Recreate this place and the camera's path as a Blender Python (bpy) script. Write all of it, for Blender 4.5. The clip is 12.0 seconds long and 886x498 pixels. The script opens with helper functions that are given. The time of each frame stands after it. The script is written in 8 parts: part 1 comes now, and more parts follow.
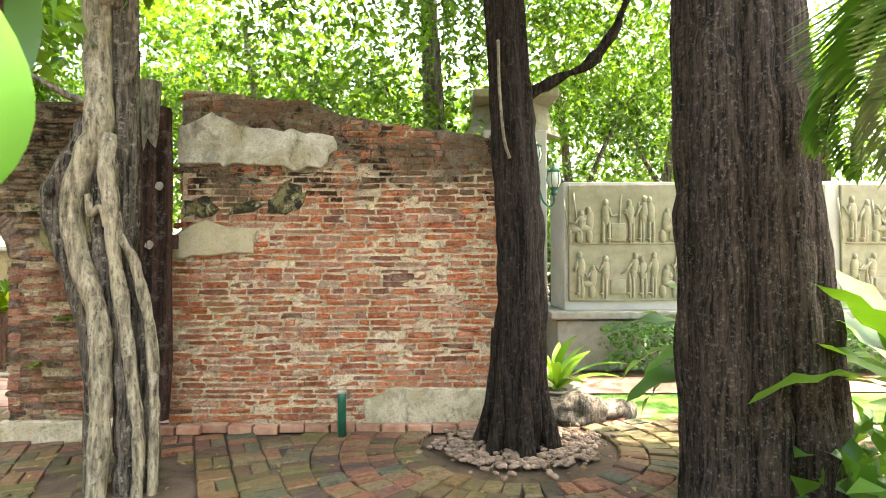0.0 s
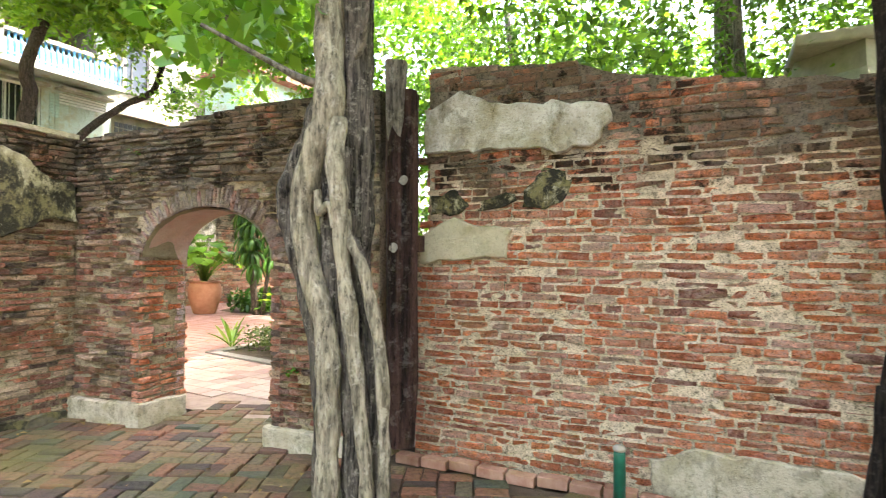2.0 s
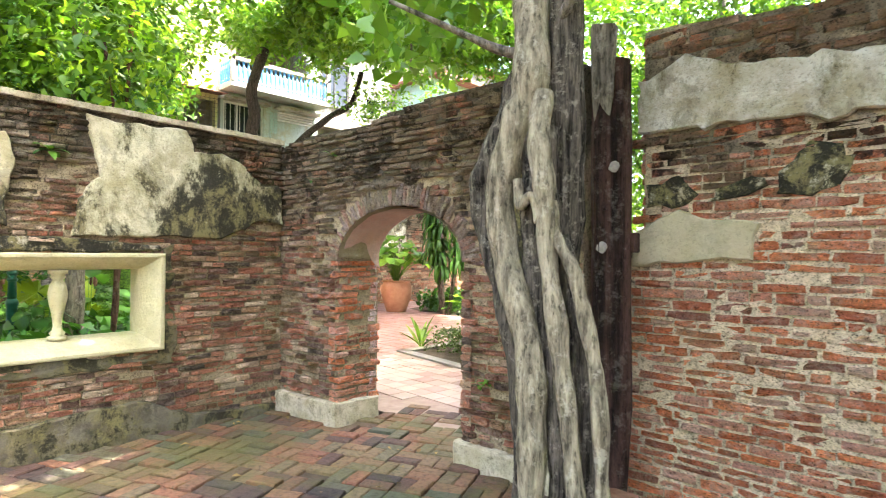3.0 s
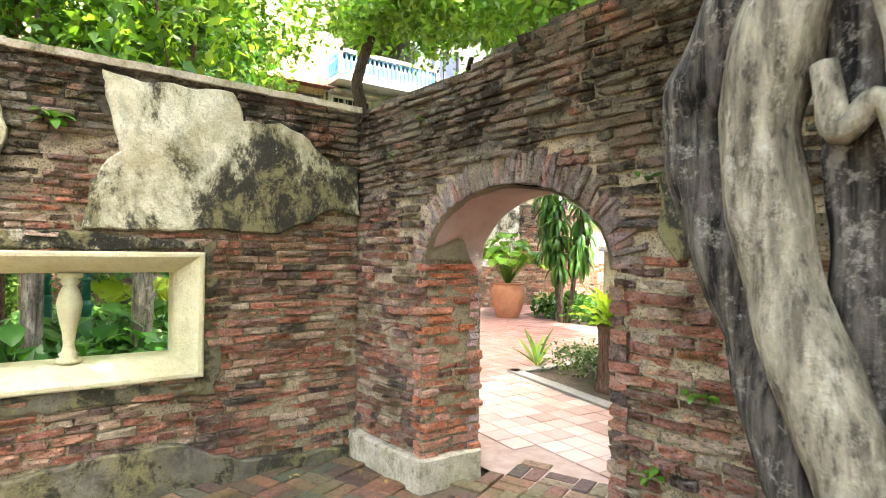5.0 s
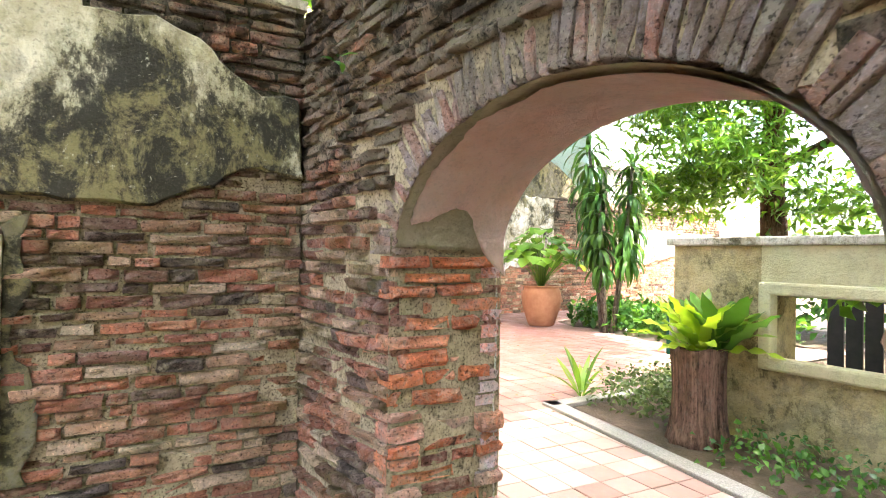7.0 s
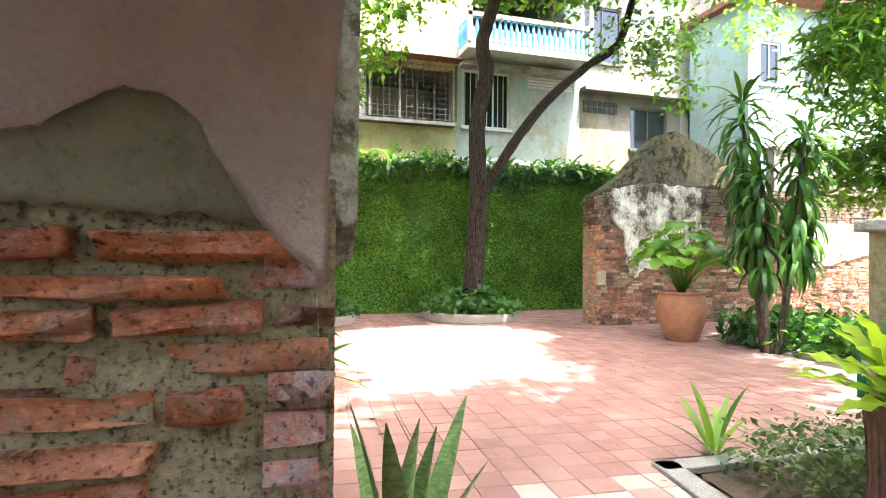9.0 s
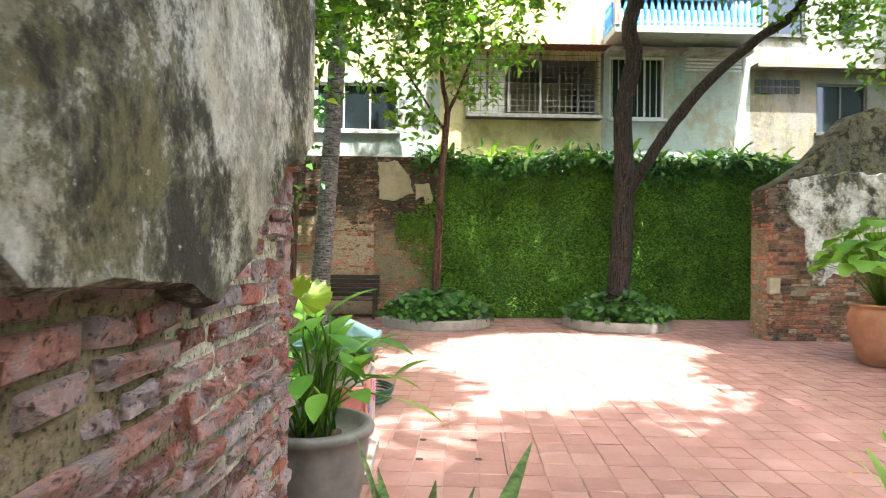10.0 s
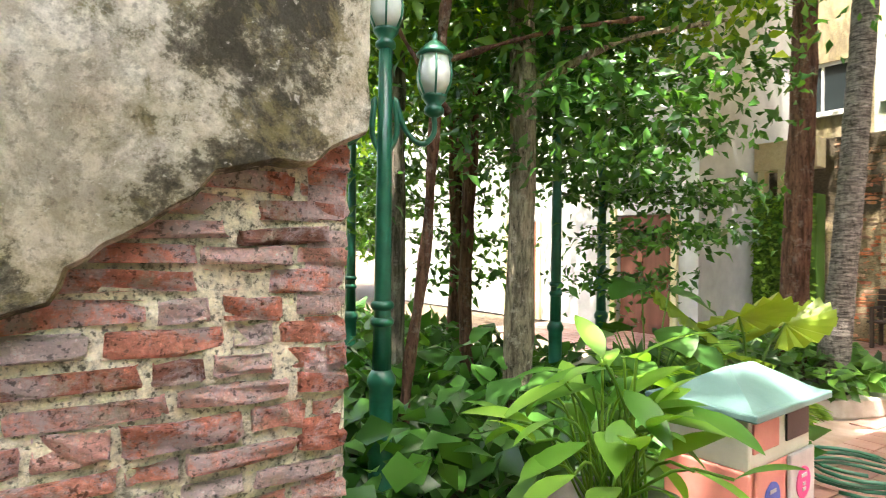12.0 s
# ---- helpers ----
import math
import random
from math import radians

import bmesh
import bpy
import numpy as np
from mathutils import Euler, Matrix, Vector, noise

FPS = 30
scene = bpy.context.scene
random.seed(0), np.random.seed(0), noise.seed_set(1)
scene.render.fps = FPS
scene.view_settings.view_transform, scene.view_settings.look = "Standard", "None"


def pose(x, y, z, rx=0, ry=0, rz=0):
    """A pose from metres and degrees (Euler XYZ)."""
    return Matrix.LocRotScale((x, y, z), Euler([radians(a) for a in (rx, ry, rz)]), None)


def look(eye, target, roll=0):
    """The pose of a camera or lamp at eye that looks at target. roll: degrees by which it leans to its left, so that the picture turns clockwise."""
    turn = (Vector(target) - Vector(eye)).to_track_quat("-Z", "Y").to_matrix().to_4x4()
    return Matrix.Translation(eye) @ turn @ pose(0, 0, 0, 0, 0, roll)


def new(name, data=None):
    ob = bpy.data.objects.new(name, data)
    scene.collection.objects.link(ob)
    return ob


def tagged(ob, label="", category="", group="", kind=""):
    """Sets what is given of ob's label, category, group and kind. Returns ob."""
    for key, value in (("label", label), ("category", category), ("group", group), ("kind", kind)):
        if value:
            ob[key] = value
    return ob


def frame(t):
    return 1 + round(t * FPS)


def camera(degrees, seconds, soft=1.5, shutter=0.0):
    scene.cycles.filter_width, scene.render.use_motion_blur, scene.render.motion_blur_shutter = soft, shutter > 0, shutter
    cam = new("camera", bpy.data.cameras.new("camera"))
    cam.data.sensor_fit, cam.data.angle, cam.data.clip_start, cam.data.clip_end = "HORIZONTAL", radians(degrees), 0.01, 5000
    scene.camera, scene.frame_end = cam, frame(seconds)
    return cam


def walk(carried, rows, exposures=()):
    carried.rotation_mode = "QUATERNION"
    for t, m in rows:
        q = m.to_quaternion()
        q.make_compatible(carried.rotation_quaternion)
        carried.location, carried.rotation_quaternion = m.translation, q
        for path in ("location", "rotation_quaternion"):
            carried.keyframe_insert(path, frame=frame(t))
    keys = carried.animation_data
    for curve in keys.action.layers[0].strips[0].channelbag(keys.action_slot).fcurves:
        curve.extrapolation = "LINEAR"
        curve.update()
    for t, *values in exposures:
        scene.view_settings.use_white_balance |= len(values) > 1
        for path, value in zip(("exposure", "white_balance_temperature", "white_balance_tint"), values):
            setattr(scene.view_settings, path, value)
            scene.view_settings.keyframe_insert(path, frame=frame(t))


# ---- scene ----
cam = camera(76.0, 12.0, soft=1.0, shutter=0.15)
PATH = [
    (0, (1.063, -0.393, 1.452), (1.08, 1.606, 1.485), -0.2),
    (0.5, (1.091, -0.023, 1.46), (1.078, 1.977, 1.49), -0.0),
    (1, (1.092, 0.319, 1.497), (0.931, 2.312, 1.521), 0.1),
    (1.5, (1.022, 0.552, 1.495), (0.505, 2.484, 1.523), 0.2),
    (2, (0.796, 0.737, 1.509), (-0.073, 2.538, 1.535), 0.3),
    (2.5, (0.609, 0.893, 1.518), (-0.54, 2.529, 1.546), 0.5),
    (3, (0.395, 1.11, 1.514), (-0.992, 2.551, 1.537), 0.4),
    (3.5, (0.219, 1.278, 1.516), (-1.317, 2.558, 1.539), 0.4),
    (5.5, (-1.099, 2.416, 1.534), (-2.751, 3.544, 1.549), 0.8),
    (6, (-1.447, 2.68, 1.526), (-3.115, 3.784, 1.543), 0.8),
    (6.5, (-1.726, 2.953, 1.512), (-3.413, 4.028, 1.531), 0.7),
    (7, (-2.06, 3.241, 1.469), (-3.763, 4.291, 1.486), 0.9),
    (7.5, (-2.332, 3.528, 1.464), (-4.055, 4.544, 1.481), 0.9),
    (9.5, (-3.197, 4.805, 1.42), (-5.17, 5.136, 1.443), 0.5),
    (10, (-3.422, 5.022, 1.453), (-5.422, 5.065, 1.473), 0.7),
    (10.5, (-3.667, 5.229, 1.475), (-5.639, 4.898, 1.489), 0.8),
    (11, (-3.928, 5.449, 1.501), (-5.721, 4.565, 1.511), 0.7),
    (11.5, (-4.217, 5.587, 1.492), (-5.739, 4.288, 1.5), 0.7),
    (12, (-4.586, 5.742, 1.53), (-5.779, 4.137, 1.537), 0.7),
]
walk(cam, [(t, look(eye, target, roll)) for t, eye, target, roll in PATH], [(0, 4.1, 7400, 13), (2.5, 4.1, 6600, 12), (5.5, 4.3, 6400, 13), (7.5, 4.45, 6300, 13), (9.5, 3.5, 5900, 10), (10.5, 3.3, 6200, 8), (12, 3.65, 6700, 11)])

# ---- light ----
SUN_ELEV, SUN_AZ = radians(71), radians(70)
world = bpy.data.worlds.new("world")
scene.world = world
world.use_nodes = True
wn = world.node_tree
wn.nodes.clear()
sky = wn.nodes.new("ShaderNodeTexSky")
sky.sky_type, sky.sun_disc, sky.sun_elevation, sky.sun_rotation = "NISHITA", False, SUN_ELEV, SUN_AZ
sky.dust_density, sky.air_density = 6.0, 1.0
bgn = wn.nodes.new("ShaderNodeBackground")
bgn.inputs["Strength"].default_value = 0.15
won = wn.nodes.new("ShaderNodeOutputWorld")
wn.links.new(sky.outputs[0], bgn.inputs["Color"])
wn.links.new(bgn.outputs[0], won.inputs[0])
sun = new("sun", bpy.data.lights.new("sun", "SUN"))
sun.data.energy, sun.data.angle, sun.data.color = 3.0, radians(0.53), (1.0, 0.95, 0.86)
SUN_DIR = Vector((math.sin(SUN_AZ) * math.cos(SUN_ELEV), math.cos(SUN_AZ) * math.cos(SUN_ELEV), math.sin(SUN_ELEV)))
sun.matrix_world = look(SUN_DIR * 60, (0, 0, 0))

# ---- materials ----
def ramp_node(nt, fac, stops):
    r = nt.nodes.new("ShaderNodeValToRGB")
    els = r.color_ramp.elements
    while len(els) < len(stops):
        els.new(0.5)
    for e, (p, c) in zip(els, stops):
        e.position, e.color = p, (*c, 1) if len(c) == 3 else (c[0], c[0], c[0], 1)
    nt.links.new(fac, r.inputs[0])
    return r.outputs[0]


def world_pos(nt, scale=(1, 1, 1)):
    g = nt.nodes.new("ShaderNodeNewGeometry")
    m = nt.nodes.new("ShaderNodeMapping")
    m.inputs["Scale"].default_value = scale
    nt.links.new(g.outputs["Position"], m.inputs[0])
    return m.outputs[0]


def noise_node(nt, vec, scale, detail=4, rough=0.55, dist=0.0):
    n = nt.nodes.new("ShaderNodeTexNoise")
    n.inputs["Scale"].default_value, n.inputs["Detail"].default_value = scale, detail
    n.inputs["Roughness"].default_value, n.inputs["Distortion"].default_value = rough, dist
    nt.links.new(vec, n.inputs["Vector"])
    return n.outputs["Fac"]


def mix_node(nt, fac, a, b, mode="MIX"):
    m = nt.nodes.new("ShaderNodeMix")
    m.data_type, m.blend_type = "RGBA", mode
    for v, sock in ((fac, m.inputs[0]), (a, m.inputs[6]), (b, m.inputs[7])):
        if isinstance(v, (int, float)):
            sock.default_value = v
        elif isinstance(v, tuple):
            sock.default_value = (*v, 1)
        else:
            nt.links.new(v, sock)
    return m.outputs[2]


def math_node(nt, op, a, b=0.0):
    m = nt.nodes.new("ShaderNodeMath")
    m.operation = op
    for v, sock in ((a, m.inputs[0]), (b, m.inputs[1])):
        if isinstance(v, (int, float)):
            sock.default_value = v
        else:
            nt.links.new(v, sock)
    return m.outputs[0]


def piece_random(nt):
    o = nt.nodes.new("ShaderNodeObjectInfo")
    g = nt.nodes.new("ShaderNodeNewGeometry")
    return math_node(nt, "FRACT", math_node(nt, "ADD", o.outputs["Random"], g.outputs["Random Per Island"]))


def height_of(nt):
    g = nt.nodes.new("ShaderNodeNewGeometry")
    x = nt.nodes.new("ShaderNodeSeparateXYZ")
    nt.links.new(g.outputs["Position"], x.inputs[0])
    return x.outputs[2]


def material(name, rough=0.8, metal=0.0, spec=0.3):
    m = bpy.data.materials.new(name)
    m.use_nodes = True
    nt = m.node_tree
    b = nt.nodes["Principled BSDF"]
    b.inputs["Roughness"].default_value, b.inputs["Metallic"].default_value = rough, metal
    b.inputs["Specular IOR Level"].default_value = spec
    return m, nt, b


def add_bump(nt, b, height, strength, dist):
    n = nt.nodes.new("ShaderNodeBump")
    n.inputs["Strength"].default_value, n.inputs["Distance"].default_value = strength, dist
    nt.links.new(height, n.inputs["Height"])
    nt.links.new(n.outputs[0], b.inputs["Normal"])


def brick_material(name, stops, dirt, dirt_cut, mortar=(0.50, 0.42, 0.29), smear=0.5, mould_from=1.9, mould=0.5, bloom=0.35, bloom_col=(0.50, 0.40, 0.36), black=0.6, black_cut=0.60, moss=0.35, strata=0.45, mould_col=(0.115, 0.10, 0.082)):
    """Old clay brick: a colour for each piece, hollows and pits with their shade put into the colour, lime bloom,
    mortar smears, ochre algae, grey mould towards the damp top, black crusts.
    """
    m, nt, b = material(name, 0.95, 0, 0.05)
    pos = world_pos(nt)
    col = ramp_node(nt, piece_random(nt), stops)
    mid = noise_node(nt, pos, 22, 9, 0.75)
    # low spots of the bump noise darkened: painted shade of the hollows
    col = mix_node(nt, 1.0, col, ramp_node(nt, mid, [(0.34, (0.32,)), (0.42, (1.0,)), (0.55, (1.2,)), (0.64, (1.65,))]), "MULTIPLY")
    lay = noise_node(nt, world_pos(nt, (1, 1, 4.5)), 13, 8, 0.72, 0.5)
    col = mix_node(nt, 1.0, col, ramp_node(nt, lay, [(0.36, (strata,)), (0.43, (0.98,)), (0.58, (1.0,)), (0.68, (1.35,))]), "MULTIPLY")
    blm = ramp_node(nt, noise_node(nt, pos, 10, 10, 0.78, 0.3), [(0.47, (0,)), (0.57, (bloom,))])
    col = mix_node(nt, blm, col, bloom_col)
    smr = ramp_node(nt, noise_node(nt, pos, 6.3, 9, 0.74, 0.4), [(0.56, (0,)), (0.62, (smear,))])
    col = mix_node(nt, smr, col, mortar)
    alg = ramp_node(nt, noise_node(nt, pos, 2.6, 8, 0.7, 0.3), [(0.52, (0,)), (0.66, (moss,))])
    col = mix_node(nt, alg, col, (0.17, 0.135, 0.05))
    big = noise_node(nt, pos, 1.7, 8, 0.68, 0.3)
    high = math_node(nt, "MULTIPLY", math_node(nt, "SUBTRACT", height_of(nt), mould_from), mould)
    high = math_node(nt, "MAXIMUM", math_node(nt, "MINIMUM", high, 0.16), -0.12)
    dark = ramp_node(nt, math_node(nt, "ADD", big, high), [(dirt_cut, (0,)), (dirt_cut + 0.10, (dirt,))])
    col = mix_node(nt, dark, col, mould_col)
    blk = ramp_node(nt, math_node(nt, "ADD", noise_node(nt, pos, 3.1, 10, 0.76, 0.2), math_node(nt, "MULTIPLY", high, 0.5)), [(black_cut, (0,)), (black_cut + 0.06, (black,))])
    col = mix_node(nt, blk, col, (0.028, 0.026, 0.020))
    pit_shade = ramp_node(nt, noise_node(nt, pos, 85, 4, 0.6), [(0.35, (0.35,)), (0.43, (1.0,)), (0.60, (1.0,)), (0.68, (1.45,))])
    col = mix_node(nt, 1.0, col, pit_shade, "MULTIPLY")
    nt.links.new(col, b.inputs["Base Color"])
    fine = noise_node(nt, pos, 75, 6, 0.75)
    add_bump(nt, b, math_node(nt, "ADD", math_node(nt, "MULTIPLY", fine, 1.2), math_node(nt, "ADD", math_node(nt, "MULTIPLY", mid, 2.2), lay)), 1.0, 0.03)
    return m


def mortar_material(name, col_a, col_b, dirt=0.8, cut=0.5, mould_from=1.9):
    m, nt, b = material(name, 0.95, 0, 0.05)
    pos = world_pos(nt)
    col = mix_node(nt, noise_node(nt, pos, 6, 5, 0.6), col_a, col_b)
    big = noise_node(nt, pos, 1.3, 6, 0.62, 0.3)
    high = math_node(nt, "MULTIPLY", math_node(nt, "SUBTRACT", height_of(nt), mould_from), 0.5)
    high = math_node(nt, "MAXIMUM", math_node(nt, "MINIMUM", high, 0.25), -0.12)
    dark = ramp_node(nt, math_node(nt, "ADD", big, high), [(cut, (0,)), (cut + 0.16, (dirt,))])
    col = mix_node(nt, dark, col, (0.05, 0.044, 0.034))
    # two scales of dark hollows: crevice shade carried by the mortar colour
    col = mix_node(nt, 1.0, col, ramp_node(nt, noise_node(nt, pos, 28, 9, 0.76), [(0.36, (0.35,)), (0.46, (0.95,)), (0.62, (1.3,))]), "MULTIPLY")
    col = mix_node(nt, 1.0, col, ramp_node(nt, noise_node(nt, pos, 95, 4, 0.6), [(0.36, (0.3,)), (0.44, (1.0,)), (0.66, (1.2,))]), "MULTIPLY")
    nt.links.new(col, b.inputs["Base Color"])
    add_bump(nt, b, noise_node(nt, pos, 45, 7, 0.7), 1.0, 0.02)
    return m


def plaster_material(name, base, light, mould=0.9, cut=0.52, streak=0.35, scale=2.2, grime=0.5, ochre=0.55, low=None, pits=0.4, north=None):
    """Lime plaster with crusts of black mould, ochre stains and pits; low: the height under which the damp makes more mould; north: the y beyond which the crust spreads."""
    m, nt, b = material(name, 0.9, 0, 0.2)
    run = world_pos(nt, (1, 1, streak))
    pos = world_pos(nt)
    col = mix_node(nt, ramp_node(nt, noise_node(nt, pos, 5, 8, 0.7), [(0.38, (0,)), (0.60, (1,))]), base, light)
    col = mix_node(nt, ramp_node(nt, noise_node(nt, pos, 2.3, 7, 0.68), [(0.50, (0,)), (0.62, (ochre,))]), col, (0.30, 0.24, 0.11))
    gr = ramp_node(nt, noise_node(nt, run, scale * 2.7, 10, 0.78, 0.3), [(0.50, (0,)), (0.58, (grime,))])
    col = mix_node(nt, gr, col, (0.19, 0.165, 0.115))
    n = noise_node(nt, run, scale, 12, 0.78, 0.15)
    if low:
        up = math_node(nt, "MULTIPLY", math_node(nt, "SUBTRACT", low, height_of(nt)), 0.25)
        n = math_node(nt, "ADD", n, math_node(nt, "MAXIMUM", math_node(nt, "MINIMUM", up, 0.06), -0.07))
    if north:
        g = nt.nodes.new("ShaderNodeSeparateXYZ")
        nt.links.new(pos, g.inputs[0])
        q = math_node(nt, "MULTIPLY", math_node(nt, "SUBTRACT", g.outputs[1], north), 0.22)
        n = math_node(nt, "ADD", n, math_node(nt, "MAXIMUM", math_node(nt, "MINIMUM", q, 0.03), -0.03))
    ol = ramp_node(nt, n, [(cut - 0.06, (0,)), (cut + 0.01, (mould * 0.7,))])
    col = mix_node(nt, ol, col, (0.155, 0.135, 0.055))
    dk = ramp_node(nt, n, [(cut, (0,)), (cut + 0.012, (mould * 0.6,)), (cut + 0.05, (mould,))])
    crust = mix_node(nt, ramp_node(nt, noise_node(nt, run, 5.5, 10, 0.76, 0.3), [(0.49, (0,)), (0.57, (1,))]), (0.014, 0.013, 0.009), (0.20, 0.17, 0.07))
    col = mix_node(nt, dk, col, crust)
    sp = ramp_node(nt, noise_node(nt, pos, 60, 6, 0.7), [(0.55, (0,)), (0.61, (pits,))])
    col = mix_node(nt, sp, col, (0.09, 0.08, 0.055))
    fl = ramp_node(nt, noise_node(nt, pos, 40, 6, 0.7, 0.5), [(0.30, (0.6,)), (0.38, (0,))])
    col = mix_node(nt, fl, col, light)
    nt.links.new(col, b.inputs["Base Color"])
    h = math_node(nt, "ADD", math_node(nt, "MULTIPLY", noise_node(nt, pos, 45, 8, 0.75), 1.3), math_node(nt, "MULTIPLY", noise_node(nt, pos, 6, 5), 2.0))
    add_bump(nt, b, h, 1.0, 0.013)
    return m


def simple_material(name, a, c, scale=8, rough=0.7, metal=0.0, bump=0.3, dist=0.005, spec=0.3, pieces=0.0, stretch=(1, 1, 1)):
    m, nt, b = material(name, rough, metal, spec)
    pos = world_pos(nt, stretch)
    n = noise_node(nt, pos, scale, 6, 0.6)
    col = mix_node(nt, ramp_node(nt, n, [(0.3, (0,)), (0.7, (1,))]), a, c)
    if pieces:
        v = ramp_node(nt, piece_random(nt), [(0, (1 - pieces,)), (1, (1 + pieces,))])
        col = mix_node(nt, 1.0, col, v, "MULTIPLY")
    nt.links.new(col, b.inputs["Base Color"])
    add_bump(nt, b, math_node(nt, "ADD", n, math_node(nt, "MULTIPLY", noise_node(nt, pos, scale * 9, 4), 0.6)), bump, dist)
    return m


def leaf_material(name, dark, light, glow=0.45, rough=0.45, yellow=0.0):
    """Leaf: a gloss coat over diffuse, and light that comes through the blade."""
    m, nt, b = material(name, rough, 0, 0.4)
    r = piece_random(nt)
    col = ramp_node(nt, r, [(0, dark), (0.6, tuple((p + q) / 2 for p, q in zip(dark, light))), (1, light)])
    pos = world_pos(nt)
    col = mix_node(nt, 1.0, col, ramp_node(nt, noise_node(nt, pos, 1.1, 3), [(0.3, (0.65,)), (0.7, (1.2,))]), "MULTIPLY")
    nt.links.new(col, b.inputs["Base Color"])
    t = nt.nodes.new("ShaderNodeBsdfTranslucent")
    nt.links.new(mix_node(nt, 1.0, col, (1.5, 1.45, 0.55), "MULTIPLY"), t.inputs["Color"])
    mx = nt.nodes.new("ShaderNodeMixShader")
    mx.inputs[0].default_value = glow
    nt.links.new(b.outputs[0], mx.inputs[1])
    nt.links.new(t.outputs[0], mx.inputs[2])
    nt.links.new(mx.outputs[0], nt.nodes["Material Output"].inputs[0])
    return m


def bark_material(name, dark, light, pale=(0.35, 0.33, 0.28), lichen=0.5, scale=9, stretch=0.12, spots=9):
    m, nt, b = material(name, 0.92, 0, 0.15)
    run, pos = world_pos(nt, (1, 1, stretch)), world_pos(nt)
    n = noise_node(nt, run, scale * 2.2, 7, 0.65, 0.3)
    col = mix_node(nt, ramp_node(nt, n, [(0.38, (0,)), (0.62, (1,))]), dark, light)
    col = mix_node(nt, 1.0, col, ramp_node(nt, noise_node(nt, world_pos(nt, (1, 1, 0.35)), 45, 7, 0.72), [(0.36, (0.35,)), (0.46, (0.95,)), (0.66, (1.3,))]), "MULTIPLY")
    li = ramp_node(nt, noise_node(nt, pos, spots, 9, 0.78), [(0.54, (0,)), (0.62, (lichen,))])
    col = mix_node(nt, li, col, pale)
    nt.links.new(col, b.inputs["Base Color"])
    add_bump(nt, b, math_node(nt, "ADD", n, math_node(nt, "MULTIPLY", noise_node(nt, pos, 60, 5, 0.7), 0.4)), 1.0, 0.025)
    return m


RED = [(0.0, (0.26, 0.12, 0.09)), (0.12, (0.50, 0.16, 0.085)), (0.45, (0.68, 0.215, 0.095)), (0.75, (0.74, 0.28, 0.14)), (0.9, (0.62, 0.30, 0.21)), (1.0, (0.62, 0.44, 0.30))]
BROWN = [(0.0, (0.09, 0.075, 0.06)), (0.18, (0.22, 0.12, 0.085)), (0.4, (0.38, 0.155, 0.10)), (0.65, (0.54, 0.215, 0.125)), (0.82, (0.50, 0.30, 0.185)), (1.0, (0.62, 0.49, 0.33))]
PINK = [(0.0, (0.28, 0.16, 0.13)), (0.14, (0.62, 0.23, 0.16)), (0.5, (0.80, 0.34, 0.25)), (0.8, (0.80, 0.48, 0.41)), (1.0, (0.70, 0.56, 0.54))]
M_BRICK_RED = brick_material("old_red_brick", RED, 0.85, 0.57, mortar=(0.62, 0.50, 0.35), smear=0.35, mould_col=(0.20, 0.155, 0.10), black_cut=0.59, black=0.9, moss=0.4, mould_from=1.75, mould=0.4, bloom=0.45, bloom_col=(0.66, 0.46, 0.35))
M_BRICK_BROWN = brick_material("old_brown_brick", BROWN, 0.8, 0.55, smear=0.55, mortar=(0.54, 0.44, 0.29), bloom=0.3, bloom_col=(0.56, 0.42, 0.31), mould_col=(0.27, 0.23, 0.165), black_cut=0.585, black=0.8, moss=0.75, strata=0.3, mould_from=1.7)
M_BRICK_WEATHERED = brick_material("mouldy_brown_brick", BROWN, 0.8, 0.505, smear=0.5, mortar=(0.50, 0.41, 0.27), bloom=0.35, bloom_col=(0.60, 0.44, 0.36), mould_col=(0.245, 0.205, 0.14), black_cut=0.575, black=0.8, moss=0.75, strata=0.3, mould_from=1.6)
M_BRICK_PINK = brick_material("old_pink_brick", PINK, 0.55, 0.61, mortar=(0.62, 0.56, 0.44), smear=0.6, mould_from=2.6, bloom=0.85, bloom_col=(0.78, 0.62, 0.62), black_cut=0.61, black=0.75, moss=0.2, strata=0.5)
M_MORTAR = mortar_material("lime_mortar", (0.62, 0.49, 0.33), (0.44, 0.33, 0.21), 0.8, 0.55)
M_MORTAR_DARK = mortar_material("dirty_mortar", (0.46, 0.36, 0.22), (0.16, 0.12, 0.075), 0.85, 0.53)
M_PLASTER = plaster_material("mouldy_plaster", (0.50, 0.44, 0.26), (0.70, 0.64, 0.44), 0.92, 0.495, 0.7, 1.9, 0.45, 0.6, 2.12, 0.4, 3.15)
M_PLASTER_PALE = plaster_material("pale_plaster", (0.44, 0.385, 0.285), (0.66, 0.62, 0.53), 0.75, 0.565, 0.6, 2.6, 0.6)
M_PLASTER_BARE = plaster_material("bare_render", (0.50, 0.42, 0.26), (0.56, 0.48, 0.32), 0.3, 0.68, 0.8, 3, 0.2, 0.3, None, 0.25)
M_PLASTER_GREY = plaster_material("grey_mouldy_plaster", (0.66, 0.57, 0.43), (0.92, 0.87, 0.78), 0.85, 0.502, 0.9, 1.7, 0.5, 0.5)
M_PLASTER_BLACK = plaster_material("black_mouldy_plaster", (0.42, 0.36, 0.22), (0.60, 0.54, 0.42), 0.95, 0.43, 0.9, 6.0, 0.7, 0.6)
M_PLASTER_DARK = plaster_material("dark_grey_render", (0.055, 0.05, 0.033), (0.15, 0.13, 0.095), 0.85, 0.50, 0.9, 3.0, 0.7, 0.6)
